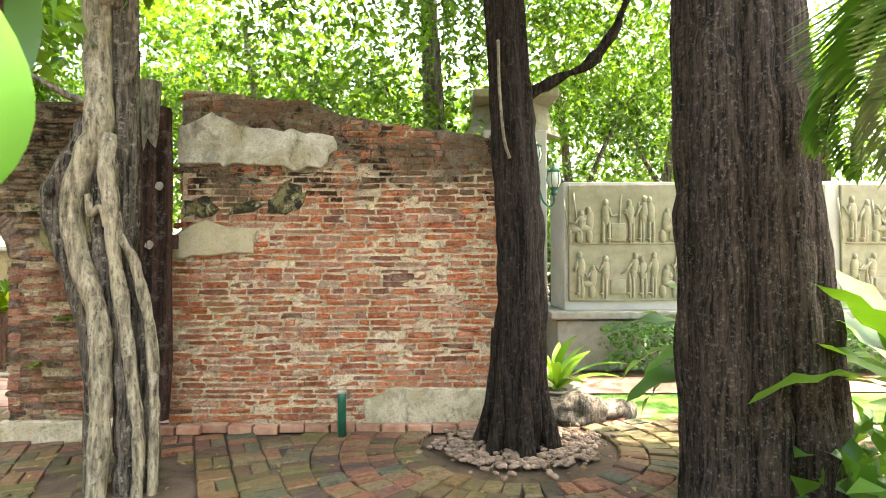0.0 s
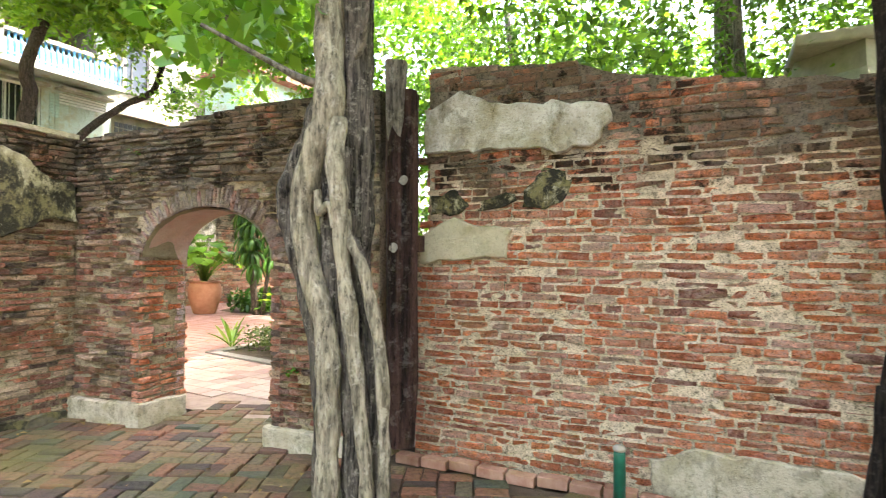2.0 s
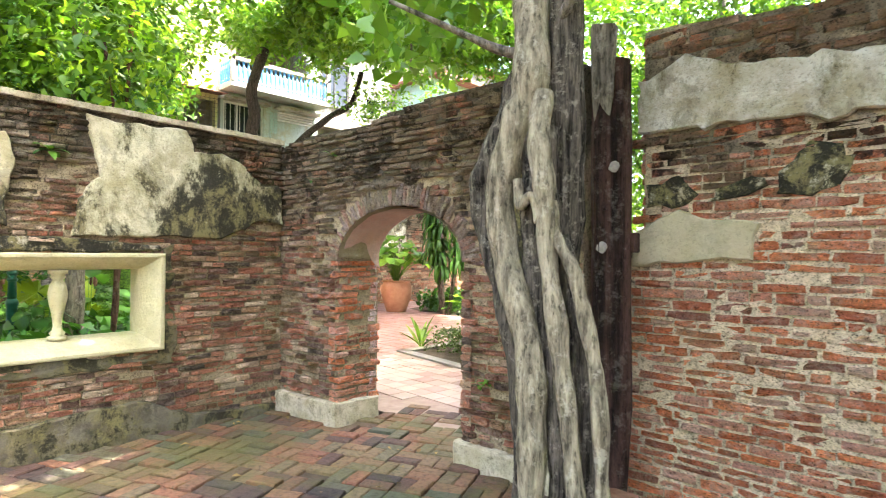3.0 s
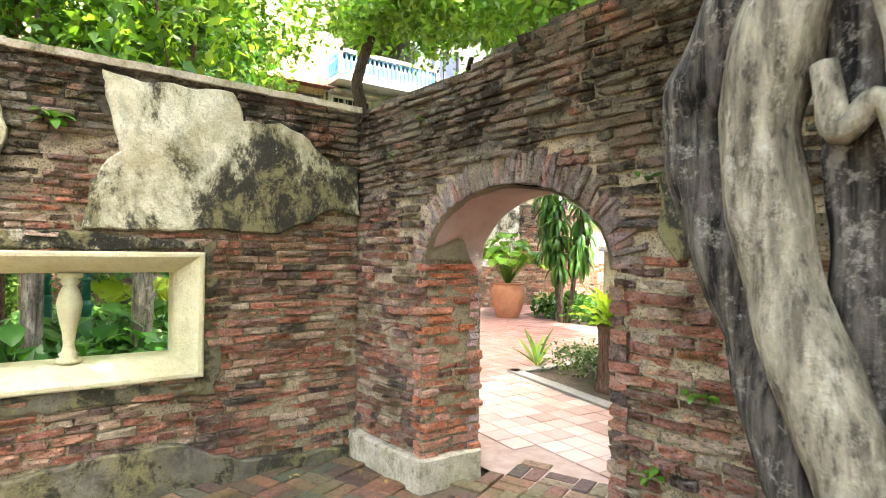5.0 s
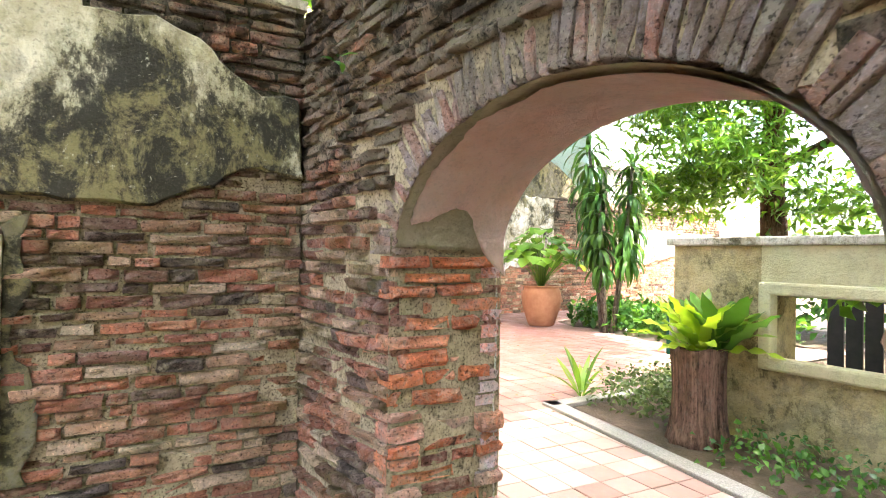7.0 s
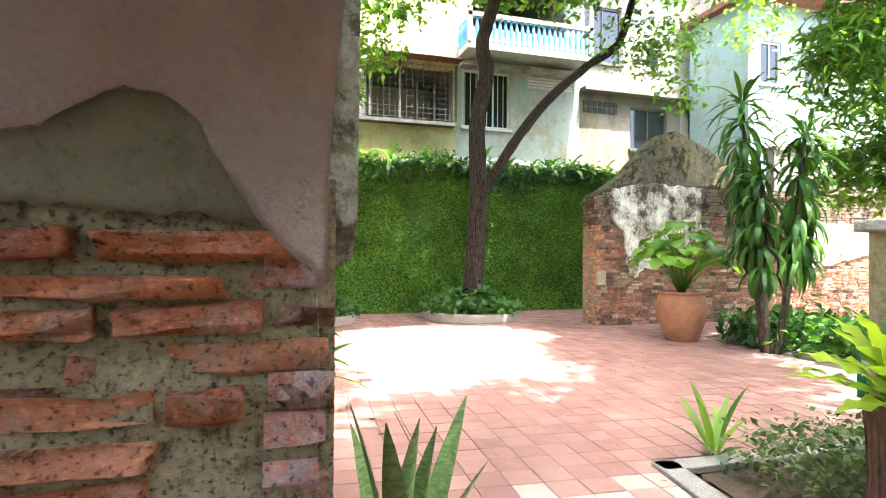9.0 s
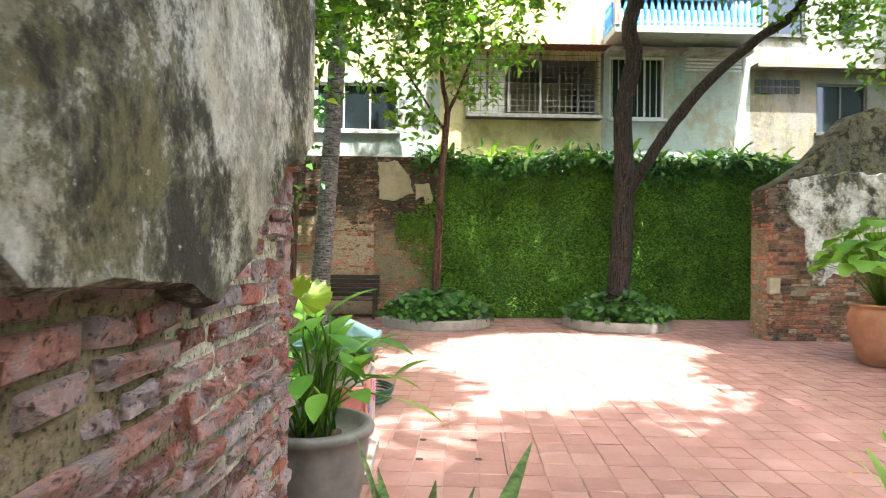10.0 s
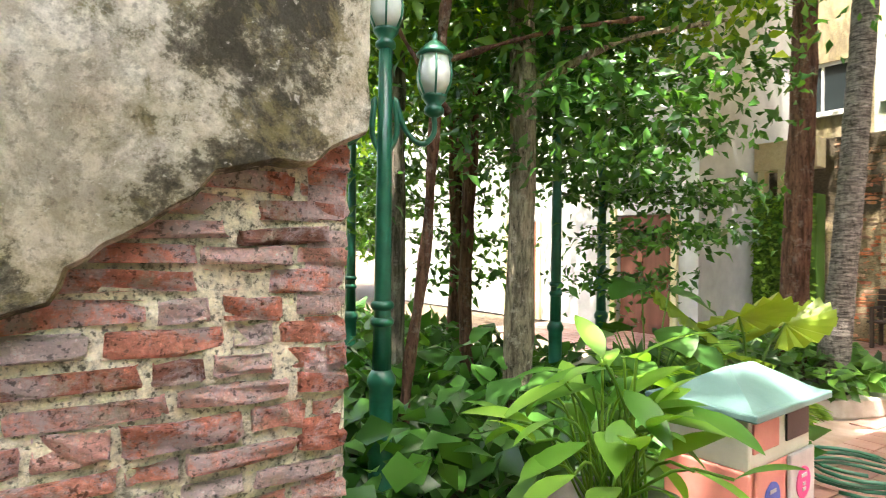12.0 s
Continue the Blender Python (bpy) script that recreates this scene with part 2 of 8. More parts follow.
M_PLINTH = plaster_material("plinth_render", (0.46, 0.39, 0.26), (0.58, 0.50, 0.36), 0.55, 0.58, 0.8, 4)
M_SOFFIT = plaster_material("pink_soffit", (0.86, 0.60, 0.49), (0.90, 0.70, 0.61), 0.2, 0.68, 0.6, 4, 0.1, 0.15, None, 0.1)
M_CREAM = plaster_material("cream_paint", (0.56, 0.50, 0.28), (0.62, 0.57, 0.35), 0.35, 0.68, 0.5, 3, 0.14, 0.2, None, 0.2)
M_SOIL = simple_material("soil", (0.05, 0.035, 0.022), (0.12, 0.085, 0.055), 6, 0.95, 0, 1.0, 0.03)
M_LAWN = simple_material("lawn", (0.05, 0.14, 0.015), (0.10, 0.24, 0.03), 30, 0.9, 0, 1.0, 0.02)
M_BARK_DARK = bark_material("dark_bark", (0.006, 0.005, 0.004), (0.07, 0.052, 0.039), (0.26, 0.23, 0.20), 0.4, 20, 0.07, 42)
M_BARK_BLACK = bark_material("blackish_bark", (0.005, 0.004, 0.003), (0.036, 0.026, 0.020), (0.17, 0.14, 0.11), 0.25, 20, 0.06, 30)
M_BARK_PALE = bark_material("pale_bark", (0.10, 0.085, 0.058), (0.32, 0.275, 0.19), (0.50, 0.45, 0.35), 0.5, 11, 0.16, 12)
M_BARK_WEB = bark_material("streaky_dark_bark", (0.012, 0.010, 0.008), (0.13, 0.11, 0.085), (0.40, 0.36, 0.28), 0.45, 18, 0.07, 20)
M_BARK_GREY = bark_material("grey_bark", (0.05, 0.045, 0.035), (0.22, 0.19, 0.15), lichen=0.5)
M_BARK_BROWN = bark_material("brown_bark", (0.045, 0.022, 0.014), (0.15, 0.08, 0.05), lichen=0.25)
M_LEAF = leaf_material("canopy_leaf", (0.035, 0.10, 0.010), (0.14, 0.27, 0.032), 0.5)
M_LEAF_DARK = leaf_material("garden_leaf", (0.028, 0.095, 0.018), (0.09, 0.24, 0.04), 0.35, 0.3)
M_LEAF_FRESH = leaf_material("fresh_leaf", (0.08, 0.20, 0.02), (0.22, 0.38, 0.05), 0.4, 0.35)
# brightened leaf copy: the light missing on one garden crown is in its colour
M_LEAF_LIT = leaf_material("painted_lit_leaf", (0.10, 0.21, 0.015), (0.30, 0.44, 0.05), 0.6, 0.5)
M_LEAF_LIME = leaf_material("lime_leaf", (0.16, 0.30, 0.02), (0.34, 0.46, 0.04), 0.45, 0.35)
M_LEAF_MID = leaf_material("mid_leaf", (0.03, 0.10, 0.018), (0.11, 0.24, 0.035), 0.35, 0.35)
M_GREEN_IRON = simple_material("green_painted_iron", (0.006, 0.075, 0.042), (0.014, 0.12, 0.07), 15, 0.35, 0, 0.15, 0.002, 0.5)
M_DARK_WOOD = bark_material("dark_old_wood", (0.010, 0.006, 0.005), (0.065, 0.034, 0.026), (0.30, 0.27, 0.22), 0.2, 6, 0.08)

# ---- helpers for building ----
def hang(ob, parent, m=None):
    """Makes ob a part of parent; its mesh stands in world places, or at the pose m."""
    ob.parent = parent
    ob.matrix_parent_inverse = parent.matrix_world.inverted()
    if m is not None:
        ob.matrix_basis = m
    return ob


def mesh_of(name, verts, faces, mat, smooth=False):
    me = bpy.data.meshes.new(name)
    me.from_pydata([tuple(v) for v in verts], [], [tuple(f) for f in faces])
    for m in mat if isinstance(mat, (list, tuple)) else [mat]:
        me.materials.append(m)
    if smooth:
        me.polygons.foreach_set("use_smooth", [True] * len(me.polygons))
    me.update()
    return me


def solid(name, verts, faces, mat, parent=None, smooth=False, label=""):
    ob = new(name, mesh_of(name, verts, faces, mat, smooth))
    if parent is not None:
        hang(ob, parent)
    if label:
        ob["label"] = label
    return ob


def part(name, bm, mat, parent, label="", smooth=False):
    """Links a bmesh as one mesh object under a thing or a part."""
    me = bpy.data.meshes.new(name)
    bmesh.ops.recalc_face_normals(bm, faces=bm.faces)
    bm.to_mesh(me)
    bm.free()
    me.materials.append(mat)
    if smooth:
        me.polygons.foreach_set("use_smooth", [True] * len(me.polygons))
    ob = new(name, me)
    if parent is not None:
        hang(ob, parent)
    if label:
        ob["label"] = label
    return ob


def empty(name, at, label, category, group="", kind="", rz=0.0):
    ob = new(name)
    ob.empty_display_size = 0.1
    ob.matrix_world = pose(*at, 0, 0, rz)
    return tagged(ob, label, category, group, kind)


def box_bm(size, at=(0, 0, 0), bevel=0.0, rot=None, bm=None):
    bm = bm or bmesh.new()
    m = Matrix.Translation(at) @ (rot or Matrix()) @ Matrix.Diagonal((*size, 1))
    vs = bmesh.ops.create_cube(bm, size=1.0, matrix=m)["verts"]
    if bevel:
        es = list({e for v in vs for e in v.link_edges})
        bmesh.ops.bevel(bm, geom=es, offset=bevel, segments=2, affect="EDGES", profile=0.5)
    return bm


def lathe(profile, seg=20, at=(0, 0, 0), bm=None, wobble=0.0):
    """Turned body: (radius, height) pairs round the z axis."""
    bm = bm or bmesh.new()
    rings = []
    for r, z in profile:
        rings.append([bm.verts.new((at[0] + r * math.cos(2 * math.pi * i / seg) * (1 + wobble * math.sin(3 * i)), at[1] + r * math.sin(2 * math.pi * i / seg), at[2] + z)) for i in range(seg)])
    for a, b in zip(rings, rings[1:]):
        for i in range(seg):
            bm.faces.new((a[i], a[(i + 1) % seg], b[(i + 1) % seg], b[i]))
    bm.faces.new(rings[0][::-1])
    bm.faces.new(rings[-1])
    return bm


def tube(points, radii, seg=10, ridge=0.0, nridge=5, rough=0.0, bm=None, twist=0.0, cap=True):
    """A limb along points, its section ridged and roughened."""
    bm = bm or bmesh.new()
    pts = [Vector(p) for p in points]
    rings = []
    for k, (p, r) in enumerate(zip(pts, radii)):
        d = (pts[min(k + 1, len(pts) - 1)] - pts[max(k - 1, 0)]).normalized()
        a = d.cross(Vector((0.3, 1, 0.05)) if abs(d.y) < 0.9 else Vector((1, 0, 0.1))).normalized()
        b = d.cross(a)
        ring = []
        for i in range(seg):
            th = 2 * math.pi * i / seg
            rr = r * (1 + ridge * math.cos(nridge * th + twist * k) + ridge * 0.6 * math.cos((nridge + 3) * th - twist * k))
            q = p + (a * math.cos(th) + b * math.sin(th)) * rr
            if rough:
                q += (a * math.cos(th) + b * math.sin(th)) * rough * (noise.noise(q * 5.0) + 0.5 * noise.noise(q * 13.0))
            ring.append(bm.verts.new(q))
        rings.append(ring)
    for a, b in zip(rings, rings[1:]):
        for i in range(seg):
            bm.faces.new((a[i], a[(i + 1) % seg], b[(i + 1) % seg], b[i]))
    if cap:
        bm.faces.new(rings[0][::-1])
        bm.faces.new(rings[-1])
    return bm


def spline(pts, n):
    """Points along a smooth curve through pts."""
    pts = [np.array(p, float) for p in pts]
    ext = [2 * pts[0] - pts[1]] + pts + [2 * pts[-1] - pts[-2]]
    out = []
    for k in range(len(pts) - 1):
        p0, p1, p2, p3 = ext[k:k + 4]
        for i in range(n):
            t = i / n
            out.append(0.5 * (2 * p1 + (p2 - p0) * t + (2 * p0 - 5 * p1 + 4 * p2 - p3) * t * t + (3 * p1 - p0 - 3 * p2 + p3) * t ** 3))
    out.append(pts[-1])
    return out


def leaves_mesh(name, pos, normal, size, mat, rng, narrow=0.5, fold=0.18, shape=None):
    """Many small blades in one mesh: each has a folded midrib and a tip. pos (n,3), normal (n,3) the way the face looks."""
    n = len(pos)
    nrm = normal / np.linalg.norm(normal, axis=1, keepdims=True)
    h = rng.normal(size=(n, 3))
    ax = np.cross(nrm, h)
    ax /= np.linalg.norm(ax, axis=1, keepdims=True)
    sd = np.cross(nrm, ax)
    L = (size * rng.uniform(0.6, 1.35, n))[:, None]
    W = L * narrow
    v = np.empty((n, 5, 3))
    v[:, 0] = pos
    v[:, 1] = pos + ax * L * 0.45 + sd * W * 0.5 + nrm * L * fold * 0.6
    v[:, 2] = pos + ax * L * 0.45 - sd * W * 0.5 + nrm * L * fold * 0.6
    v[:, 3] = pos + ax * L * 0.5
    v[:, 4] = pos + ax * L - nrm * L * fold
    f = np.array([[0, 3, 1], [0, 2, 3], [1, 3, 4], [3, 2, 4]])
    faces = (f[None] + (np.arange(n) * 5)[:, None, None]).reshape(-1, 3)
    me = bpy.data.meshes.new(name)
    me.vertices.add(n * 5)
    me.vertices.foreach_set("co", v.reshape(-1))
    me.loops.add(len(faces) * 3)
    me.loops.foreach_set("vertex_index", faces.reshape(-1))
    me.polygons.add(len(faces))
    me.polygons.foreach_set("loop_start", np.arange(len(faces)) * 3)
    me.polygons.foreach_set("use_smooth", np.ones(len(faces), bool))
    me.materials.append(mat)
    me.update(calc_edges=True)
    me.validate()
    return me


def clump_points(rng, blobs, count, flat=0.75):
    """Points spread in clumps: blobs are (x, y, z, radius); thinner inside, uneven outside."""
    w = np.array([b[3] ** 2.2 for b in blobs])
    which = rng.choice(len(blobs), count, p=w / w.sum())
    d = rng.normal(size=(count, 3))
    d /= np.linalg.norm(d, axis=1, keepdims=True)
    b = np.array(blobs)[which]
    r = b[:, 3] * rng.uniform(0.35, 1.08, count) ** 0.6
    p = b[:, :3] + d * r[:, None] * np.array([1, 1, flat])
    # twigs: pull points towards sub-centres so that gaps open between them
    sub = np.round(p / 0.42) * 0.42 + rng.normal(size=p.shape) * 0.10
    p = p * 0.35 + sub * 0.65
    return p, d


def scatter_blobs(rng, box, count, rmin, rmax):
    (x0, x1), (y0, y1), (z0, z1) = box
    return [(rng.uniform(x0, x1), rng.uniform(y0, y1), rng.uniform(z0, z1), rng.uniform(rmin, rmax)) for _ in range(count)]


def foliage(name, rng, blobs, count, size, mat, parent=None, label="", narrow=0.5, up=0.6, flat=0.75):
    p, d = clump_points(rng, blobs, count, flat)
    nn = d * 0.5 + rng.normal(size=p.shape) * 0.55 + np.array([0, 0, up])
    ob = new(name, leaves_mesh(name, p, nn, size, mat, rng, narrow))
    if parent is not None:
        hang(ob, parent)
    if label:
        ob["label"] = label
    return ob


def keep_world(ob, parent):
    return hang(ob, parent)


# ---- brickwork ----
def brick_template(seed):
    """A worn brick, 1 long and 1 high, its face at y = 0 looking along -y, edges rounded and chipped."""
    rng = random.Random(seed)
    us, vs = [0, 0.05, 0.5, 0.95, 1], [0, 0.16, 0.84, 1]
    verts = []
    for j, v in enumerate(vs):
        for i, u in enumerate(us):
            edge = (i in (0, 4)) + (j in (0, 3))
            du = 0.03 if i in (0, 1, 3, 4) else 0.16
            verts.append((u + rng.uniform(-du, du), (0.007 if edge == 1 else 0.016 if edge else 0) + rng.choice((1, 1, 1, 2.2)) * rng.uniform(-0.006, 0.008), v + rng.uniform(-0.13, 0.13)))
    faces = [(j * 5 + i, j * 5 + i + 1, j * 5 + i + 6, j * 5 + i + 5) for j in range(3) for i in range(4)]
    ring = [0, 1, 2, 3, 4, 9, 14, 19, 18, 17, 16, 15, 10, 5]
    for k in ring:
        x, y, z = verts[k]
        verts.append((x, 0.075, z))
    for k in range(14):
        a, b = ring[k], ring[(k + 1) % 14]
        faces.append((b, a, 20 + k, 20 + (k + 1) % 14))
    return verts, faces


BRICKS = [brick_template(s) for s in range(26)]
BRICK_MESHES = {}


def brick_mesh(k, mat):
    if (k, mat.name) not in BRICK_MESHES:
        BRICK_MESHES[k, mat.name] = mesh_of("brick", *BRICKS[k], mat)
    return BRICK_MESHES[k, mat.name]


def lay_bricks(wall, origin, along, normal, length, z0, top, mat, seed, near, covered=None, opening=None, course=0.066, out=0.0, limit=300, sizes=(0.18, 0.28, 0.09, 0.14), wear=0.005, gaps=0.012, relief=1.3, joints=(0.006, 0.014)):
    """Courses of worn bricks on one face of a wall. top(u) the height, opening(u, z) and covered(u, z) leave bricks out; near(u, z): laid as pieces of their own."""
    rng = random.Random(seed)
    o, ax, n = Vector(origin), Vector(along).normalized(), Vector(normal).normalized()
    base = Matrix((ax, -n, Vector((0, 0, 1)))).transposed().to_4x4()
    jv, jf, made, z, row = [], [], 0, z0, 0
    while z < z0 + 4:
        h = course * rng.uniform(0.82, 1.18)
        joint = rng.uniform(*joints)
        u = -rng.uniform(0, 0.14)
        while u < length:
            ln = rng.uniform(*sizes[:2]) if rng.random() < 0.62 else rng.uniform(*sizes[2:])
            a, b = max(u, 0), min(u + ln, length)
            u += ln + rng.uniform(joints[0], joints[1] * 1.3)
            if opening and b - a > 0.04:
                free = [q for q in (a + (b - a) * i / 10 for i in range(11)) if not opening(q, z + h / 2)]
                if free:
                    a, b = free[0], free[-1]
            m = (a + b) / 2
            wave = 0.016 * noise.noise((m * 0.9, z * 2, seed)) + 0.006 * noise.noise((m * 4, z * 5, seed))
            zc = z + wave + h / 2
            if b - a < 0.04 or zc + h / 2 > top(m) or (opening and opening(m, zc)) or (covered and covered(m, zc)):
                continue
            if rng.random() < gaps:
                continue
            off = out + rng.gauss(0.0, wear) + 0.004 * noise.noise((m * 1.5, zc * 1.5, seed + 7))
            bh = (h - joint) * rng.uniform(0.90, 1.06)
            p = o + ax * a + n * off + Vector((0, 0, zc - bh / 2))
            mt = Matrix.Translation(p) @ base @ Matrix.Rotation(rng.gauss(0, 0.014), 4, "Y") @ Matrix.Rotation(rng.gauss(0, 0.02), 4, "Z") @ Matrix.Diagonal((b - a, relief, bh, 1))
            k = rng.randrange(len(BRICKS))
            if made < limit and near(m, zc):
                ob = new("brick", brick_mesh(k, mat))
                hang(ob, wall, mt)
                made += 1
            else:
                s = len(jv)
                jv += [mt @ Vector(v) for v in BRICKS[k][0]]
                jf += [tuple(i + s for i in f) for f in BRICKS[k][1]]
        z += h
        row += 1
    if jv:
        rest = solid("brickwork", jv, jf, mat, wall)
        rest["kind"] = "stuff"


def mortar_skin(wall, origin, along, normal, length, z0, top, mat, seed, depth=0.012, amp=0.014, opening=None, cell=0.028):
    """The mortar between and over the bricks: an uneven sheet that stands proud in smears."""
    o, ax, n = Vector(origin), Vector(along).normalized(), Vector(normal).normalized()
    nu, nz = int(length / cell), int(3.0 / cell)
    vs, fs, at = [], [], {}

    def vert(i, j):
        if (i, j) not in at:
            u, z = length * i / nu, z0 + j * cell
            d = -depth + amp * noise.noise((u * 2.6, z * 2.6, seed)) + 0.45 * amp * noise.noise((u * 11, z * 11, seed)) + 0.2 * amp * noise.noise((u * 31, z * 31, seed))
            at[i, j] = len(vs)
            vs.append(o + ax * u + n * d + Vector((0, 0, z)))
        return at[i, j]
    for i in range(nu):
        for j in range(nz):
            u, z = length * (i + 0.5) / nu, z0 + (j + 0.5) * cell
            if z > top(u) - cell * 0.6 or (opening and (opening(u, z) or opening(u + cell, z) or opening(u - cell, z) or opening(u, z - cell * 0.6) or opening(u, z + cell * 0.6))):
                continue
            fs.append((vert(i, j), vert(i + 1, j), vert(i + 1, j + 1), vert(i, j + 1)))
    return solid("mortar", vs, fs, mat, wall, True)


def ragged_top(fn, seed, step=0.066):
    return lambda u: fn(u) + 0.035 * noise.noise((u * 2.3, seed, 0)) + step * round(1.2 * noise.noise((u * 1.3, seed, 3)))


def slab_outline(pts, seed, jag=0.03, per=0.06):
    """A closed outline through pts with broken, uneven edges."""
    out = []
    n = len(pts)
    for k in range(n):
        (a, b), (c, d) = pts[k], pts[(k + 1) % n]
        m = max(2, int(math.hypot(c - a, d - b) / per))
        for i in range(m):
            t = i / m
            x, y = a + (c - a) * t, b + (d - b) * t
            out.append((x + jag * noise.noise((x * 7, y * 7, seed)) + 0.4 * jag * noise.noise((x * 23, y * 23, seed)), y + jag * noise.noise((x * 7, y * 7, seed + 9)) + 0.4 * jag * noise.noise((x * 23, y * 23, seed + 5))))
    return out


def plaster_patch(name, wall, origin, along, normal, pts, mat, seed, thick=0.022, lift=0.0, jag=0.03, label="", cell=0.05):
    """A coat of plaster left on a wall: an uneven sheet with broken edges and rounded rim. pts are (u, z)."""
    line = slab_outline(pts, seed, jag)
    o, ax, n = Vector(origin), Vector(along).normalized(), Vector(normal).normalized()
    bm = bmesh.new()

    def inside(u, z):
        c, j = False, len(line) - 1
        for i in range(len(line)):
            (xi, yi), (xj, yj) = line[i], line[j]
            if (yi > z) != (yj > z) and u < (xj - xi) * (z - yi) / (yj - yi) + xi:
                c = not c
            j = i
        return c

    def place(u, z, d):
        return o + ax * u + n * d + Vector((0, 0, z))
    area = sum(p[0] * q[1] - q[0] * p[1] for p, q in zip(line, line[1:] + line[:1]))
    turn = 1 if area > 0 else -1
    rim, lip, mid = [], [], []
    for i, (u, z) in enumerate(line):
        (pu, pz), (qu, qz) = line[i - 1], line[(i + 1) % len(line)]
        tu, tz = qu - pu, qz - pz
        d = math.hypot(tu, tz) or 1
        iu, iz = -tz / d * turn * 0.010, tu / d * turn * 0.010
        rim.append(bm.verts.new(place(u, z, lift - 0.03)))
        lip.append(bm.verts.new(place(u, z, lift + thick * 0.55)))
        mid.append(bm.verts.new(place(u + iu, z + iz, lift + thick)))
    m = len(line)
    for a, b in ((rim, lip), (lip, mid)):
        for i in range(m):
            bm.faces.new((a[i], a[(i + 1) % m], b[(i + 1) % m], b[i]))
    edges = [bm.edges.get((mid[i], mid[(i + 1) % m])) for i in range(m)]
    bmesh.ops.triangle_fill(bm, use_beauty=True, edges=edges, normal=n)
    ob = part(name, bm, mat, wall, label)
    return ob, inside

# ---- ground ----
def sheet(name, x0, x1, y0, y1, z, mat, label, category, cell=None, wave=0.0):
    nx = max(1, int((x1 - x0) / cell)) if cell else 1
    ny = max(1, int((y1 - y0) / cell)) if cell else 1
    vs = [(x0 + (x1 - x0) * i / nx, y0 + (y1 - y0) * j / ny, z + wave * noise.noise((i * 0.7, j * 0.7, 3.3))) for j in range(ny + 1) for i in range(nx + 1)]
    fs = [(j * (nx + 1) + i, j * (nx + 1) + i + 1, (j + 1) * (nx + 1) + i + 1, (j + 1) * (nx + 1) + i) for j in range(ny) for i in range(nx)]
    return tagged(solid(name, vs, fs, mat, None, True), label, category, kind="structure")


sheet("ground", -600, 600, -600, 600, -0.045, M_SOIL, "bare dark garden soil under plants and paving", "ground")

# ---- walls of the ruined court ----
def yb(x):
    """Front face of the arch wall, which stands a little askew."""
    return 4.07 + 0.0676 * (x + 4.7)


def yb_back(x):
    return 4.60 + 0.02 * (x + 4.7)


ARCH_X, ARCH_W, ARCH_Z, ARCH_R = -3.13, 0.71, 1.47, 0.45


def arch_z(x):
    q = 1 - ((x - ARCH_X) / ARCH_W) ** 2
    return ARCH_Z + ARCH_R * math.sqrt(q) if q > 0 else 0.0


def wall_prism(name, outline, front, back, mat, parent, bump=0.0):
    """A wall body from an outline in (x, z), between the lines y = front(x) and y = back(x)."""
    n = len(outline)
    vs = [(x, front(x), z) for x, z in outline] + [(x, back(x), z) for x, z in outline]
    fs = [tuple(range(n)), tuple(range(2 * n - 1, n - 1, -1))] + [(i, i + n, (i + 1) % n + n, (i + 1) % n) for i in range(n)]
    bm = bmesh.new()
    bv = [bm.verts.new(v) for v in vs]
    for f in fs:
        bm.faces.new([bv[i] for i in f])
    return part(name, bm, mat, parent)


# the brick wall that stands across the view
AX0, AX1 = -1.27, 1.80


def top_a(x):
    pts = [(-1.3, 2.93), (-0.6, 2.90), (-0.1, 2.82), (0.2, 2.72), (0.8, 2.62), (1.2, 2.57), (2.0, 2.50)]
    for (a, za), (b, zb) in zip(pts, pts[1:]):
        if x <= b:
            return za + (zb - za) * (max(x, a) - a) / (b - a)
    return pts[-1][1]


wall_a = empty("wall_front", (0, 4.55, 0), "old red brick wall with broken lime plaster patches", "wall", kind="structure")
rag_a = ragged_top(lambda u: top_a(u + AX0), 1.0, 0.03)
line = [(AX0 + 0.015, -0.1), (AX1, -0.1)] + [(AX1 - i * (AX1 - AX0 - 0.095) / 30, rag_a(AX1 - i * (AX1 - AX0) / 30 - AX0) - 0.012) for i in range(31)] + [(AX0 + 0.095, 1.6), (AX0 + 0.015, 1.6)]
keep_world(wall_prism("wall_core", line, lambda x: 4.578, lambda x: 5.03, M_MORTAR, None), wall_a)
ob, in_p1 = plaster_patch("plaster_patch", wall_a, (AX0, 4.55, 0), (1, 0, 0), (0, -1, 0), [(0.07, 2.28), (0.07, 2.62), (0.35, 2.70), (0.62, 2.62), (1.05, 2.56), (1.40, 2.53), (1.46, 2.40), (1.33, 2.25), (0.95, 2.24), (0.55, 2.28)], M_PLASTER_PALE, 3, 0.03, 0, 0.05, "pale flaking lime plaster")
ob, in_p2 = plaster_patch("plaster_patch", wall_a, (AX0, 4.55, 0), (1, 0, 0), (0, -1, 0), [(0.05, 1.45), (0.07, 1.68), (0.32, 1.80), (0.50, 1.74), (0.76, 1.71), (0.72, 1.50), (0.45, 1.50), (0.2, 1.46)], M_PLASTER_BARE, 5, 0.025, 0, 0.03, "flat tan render patch")
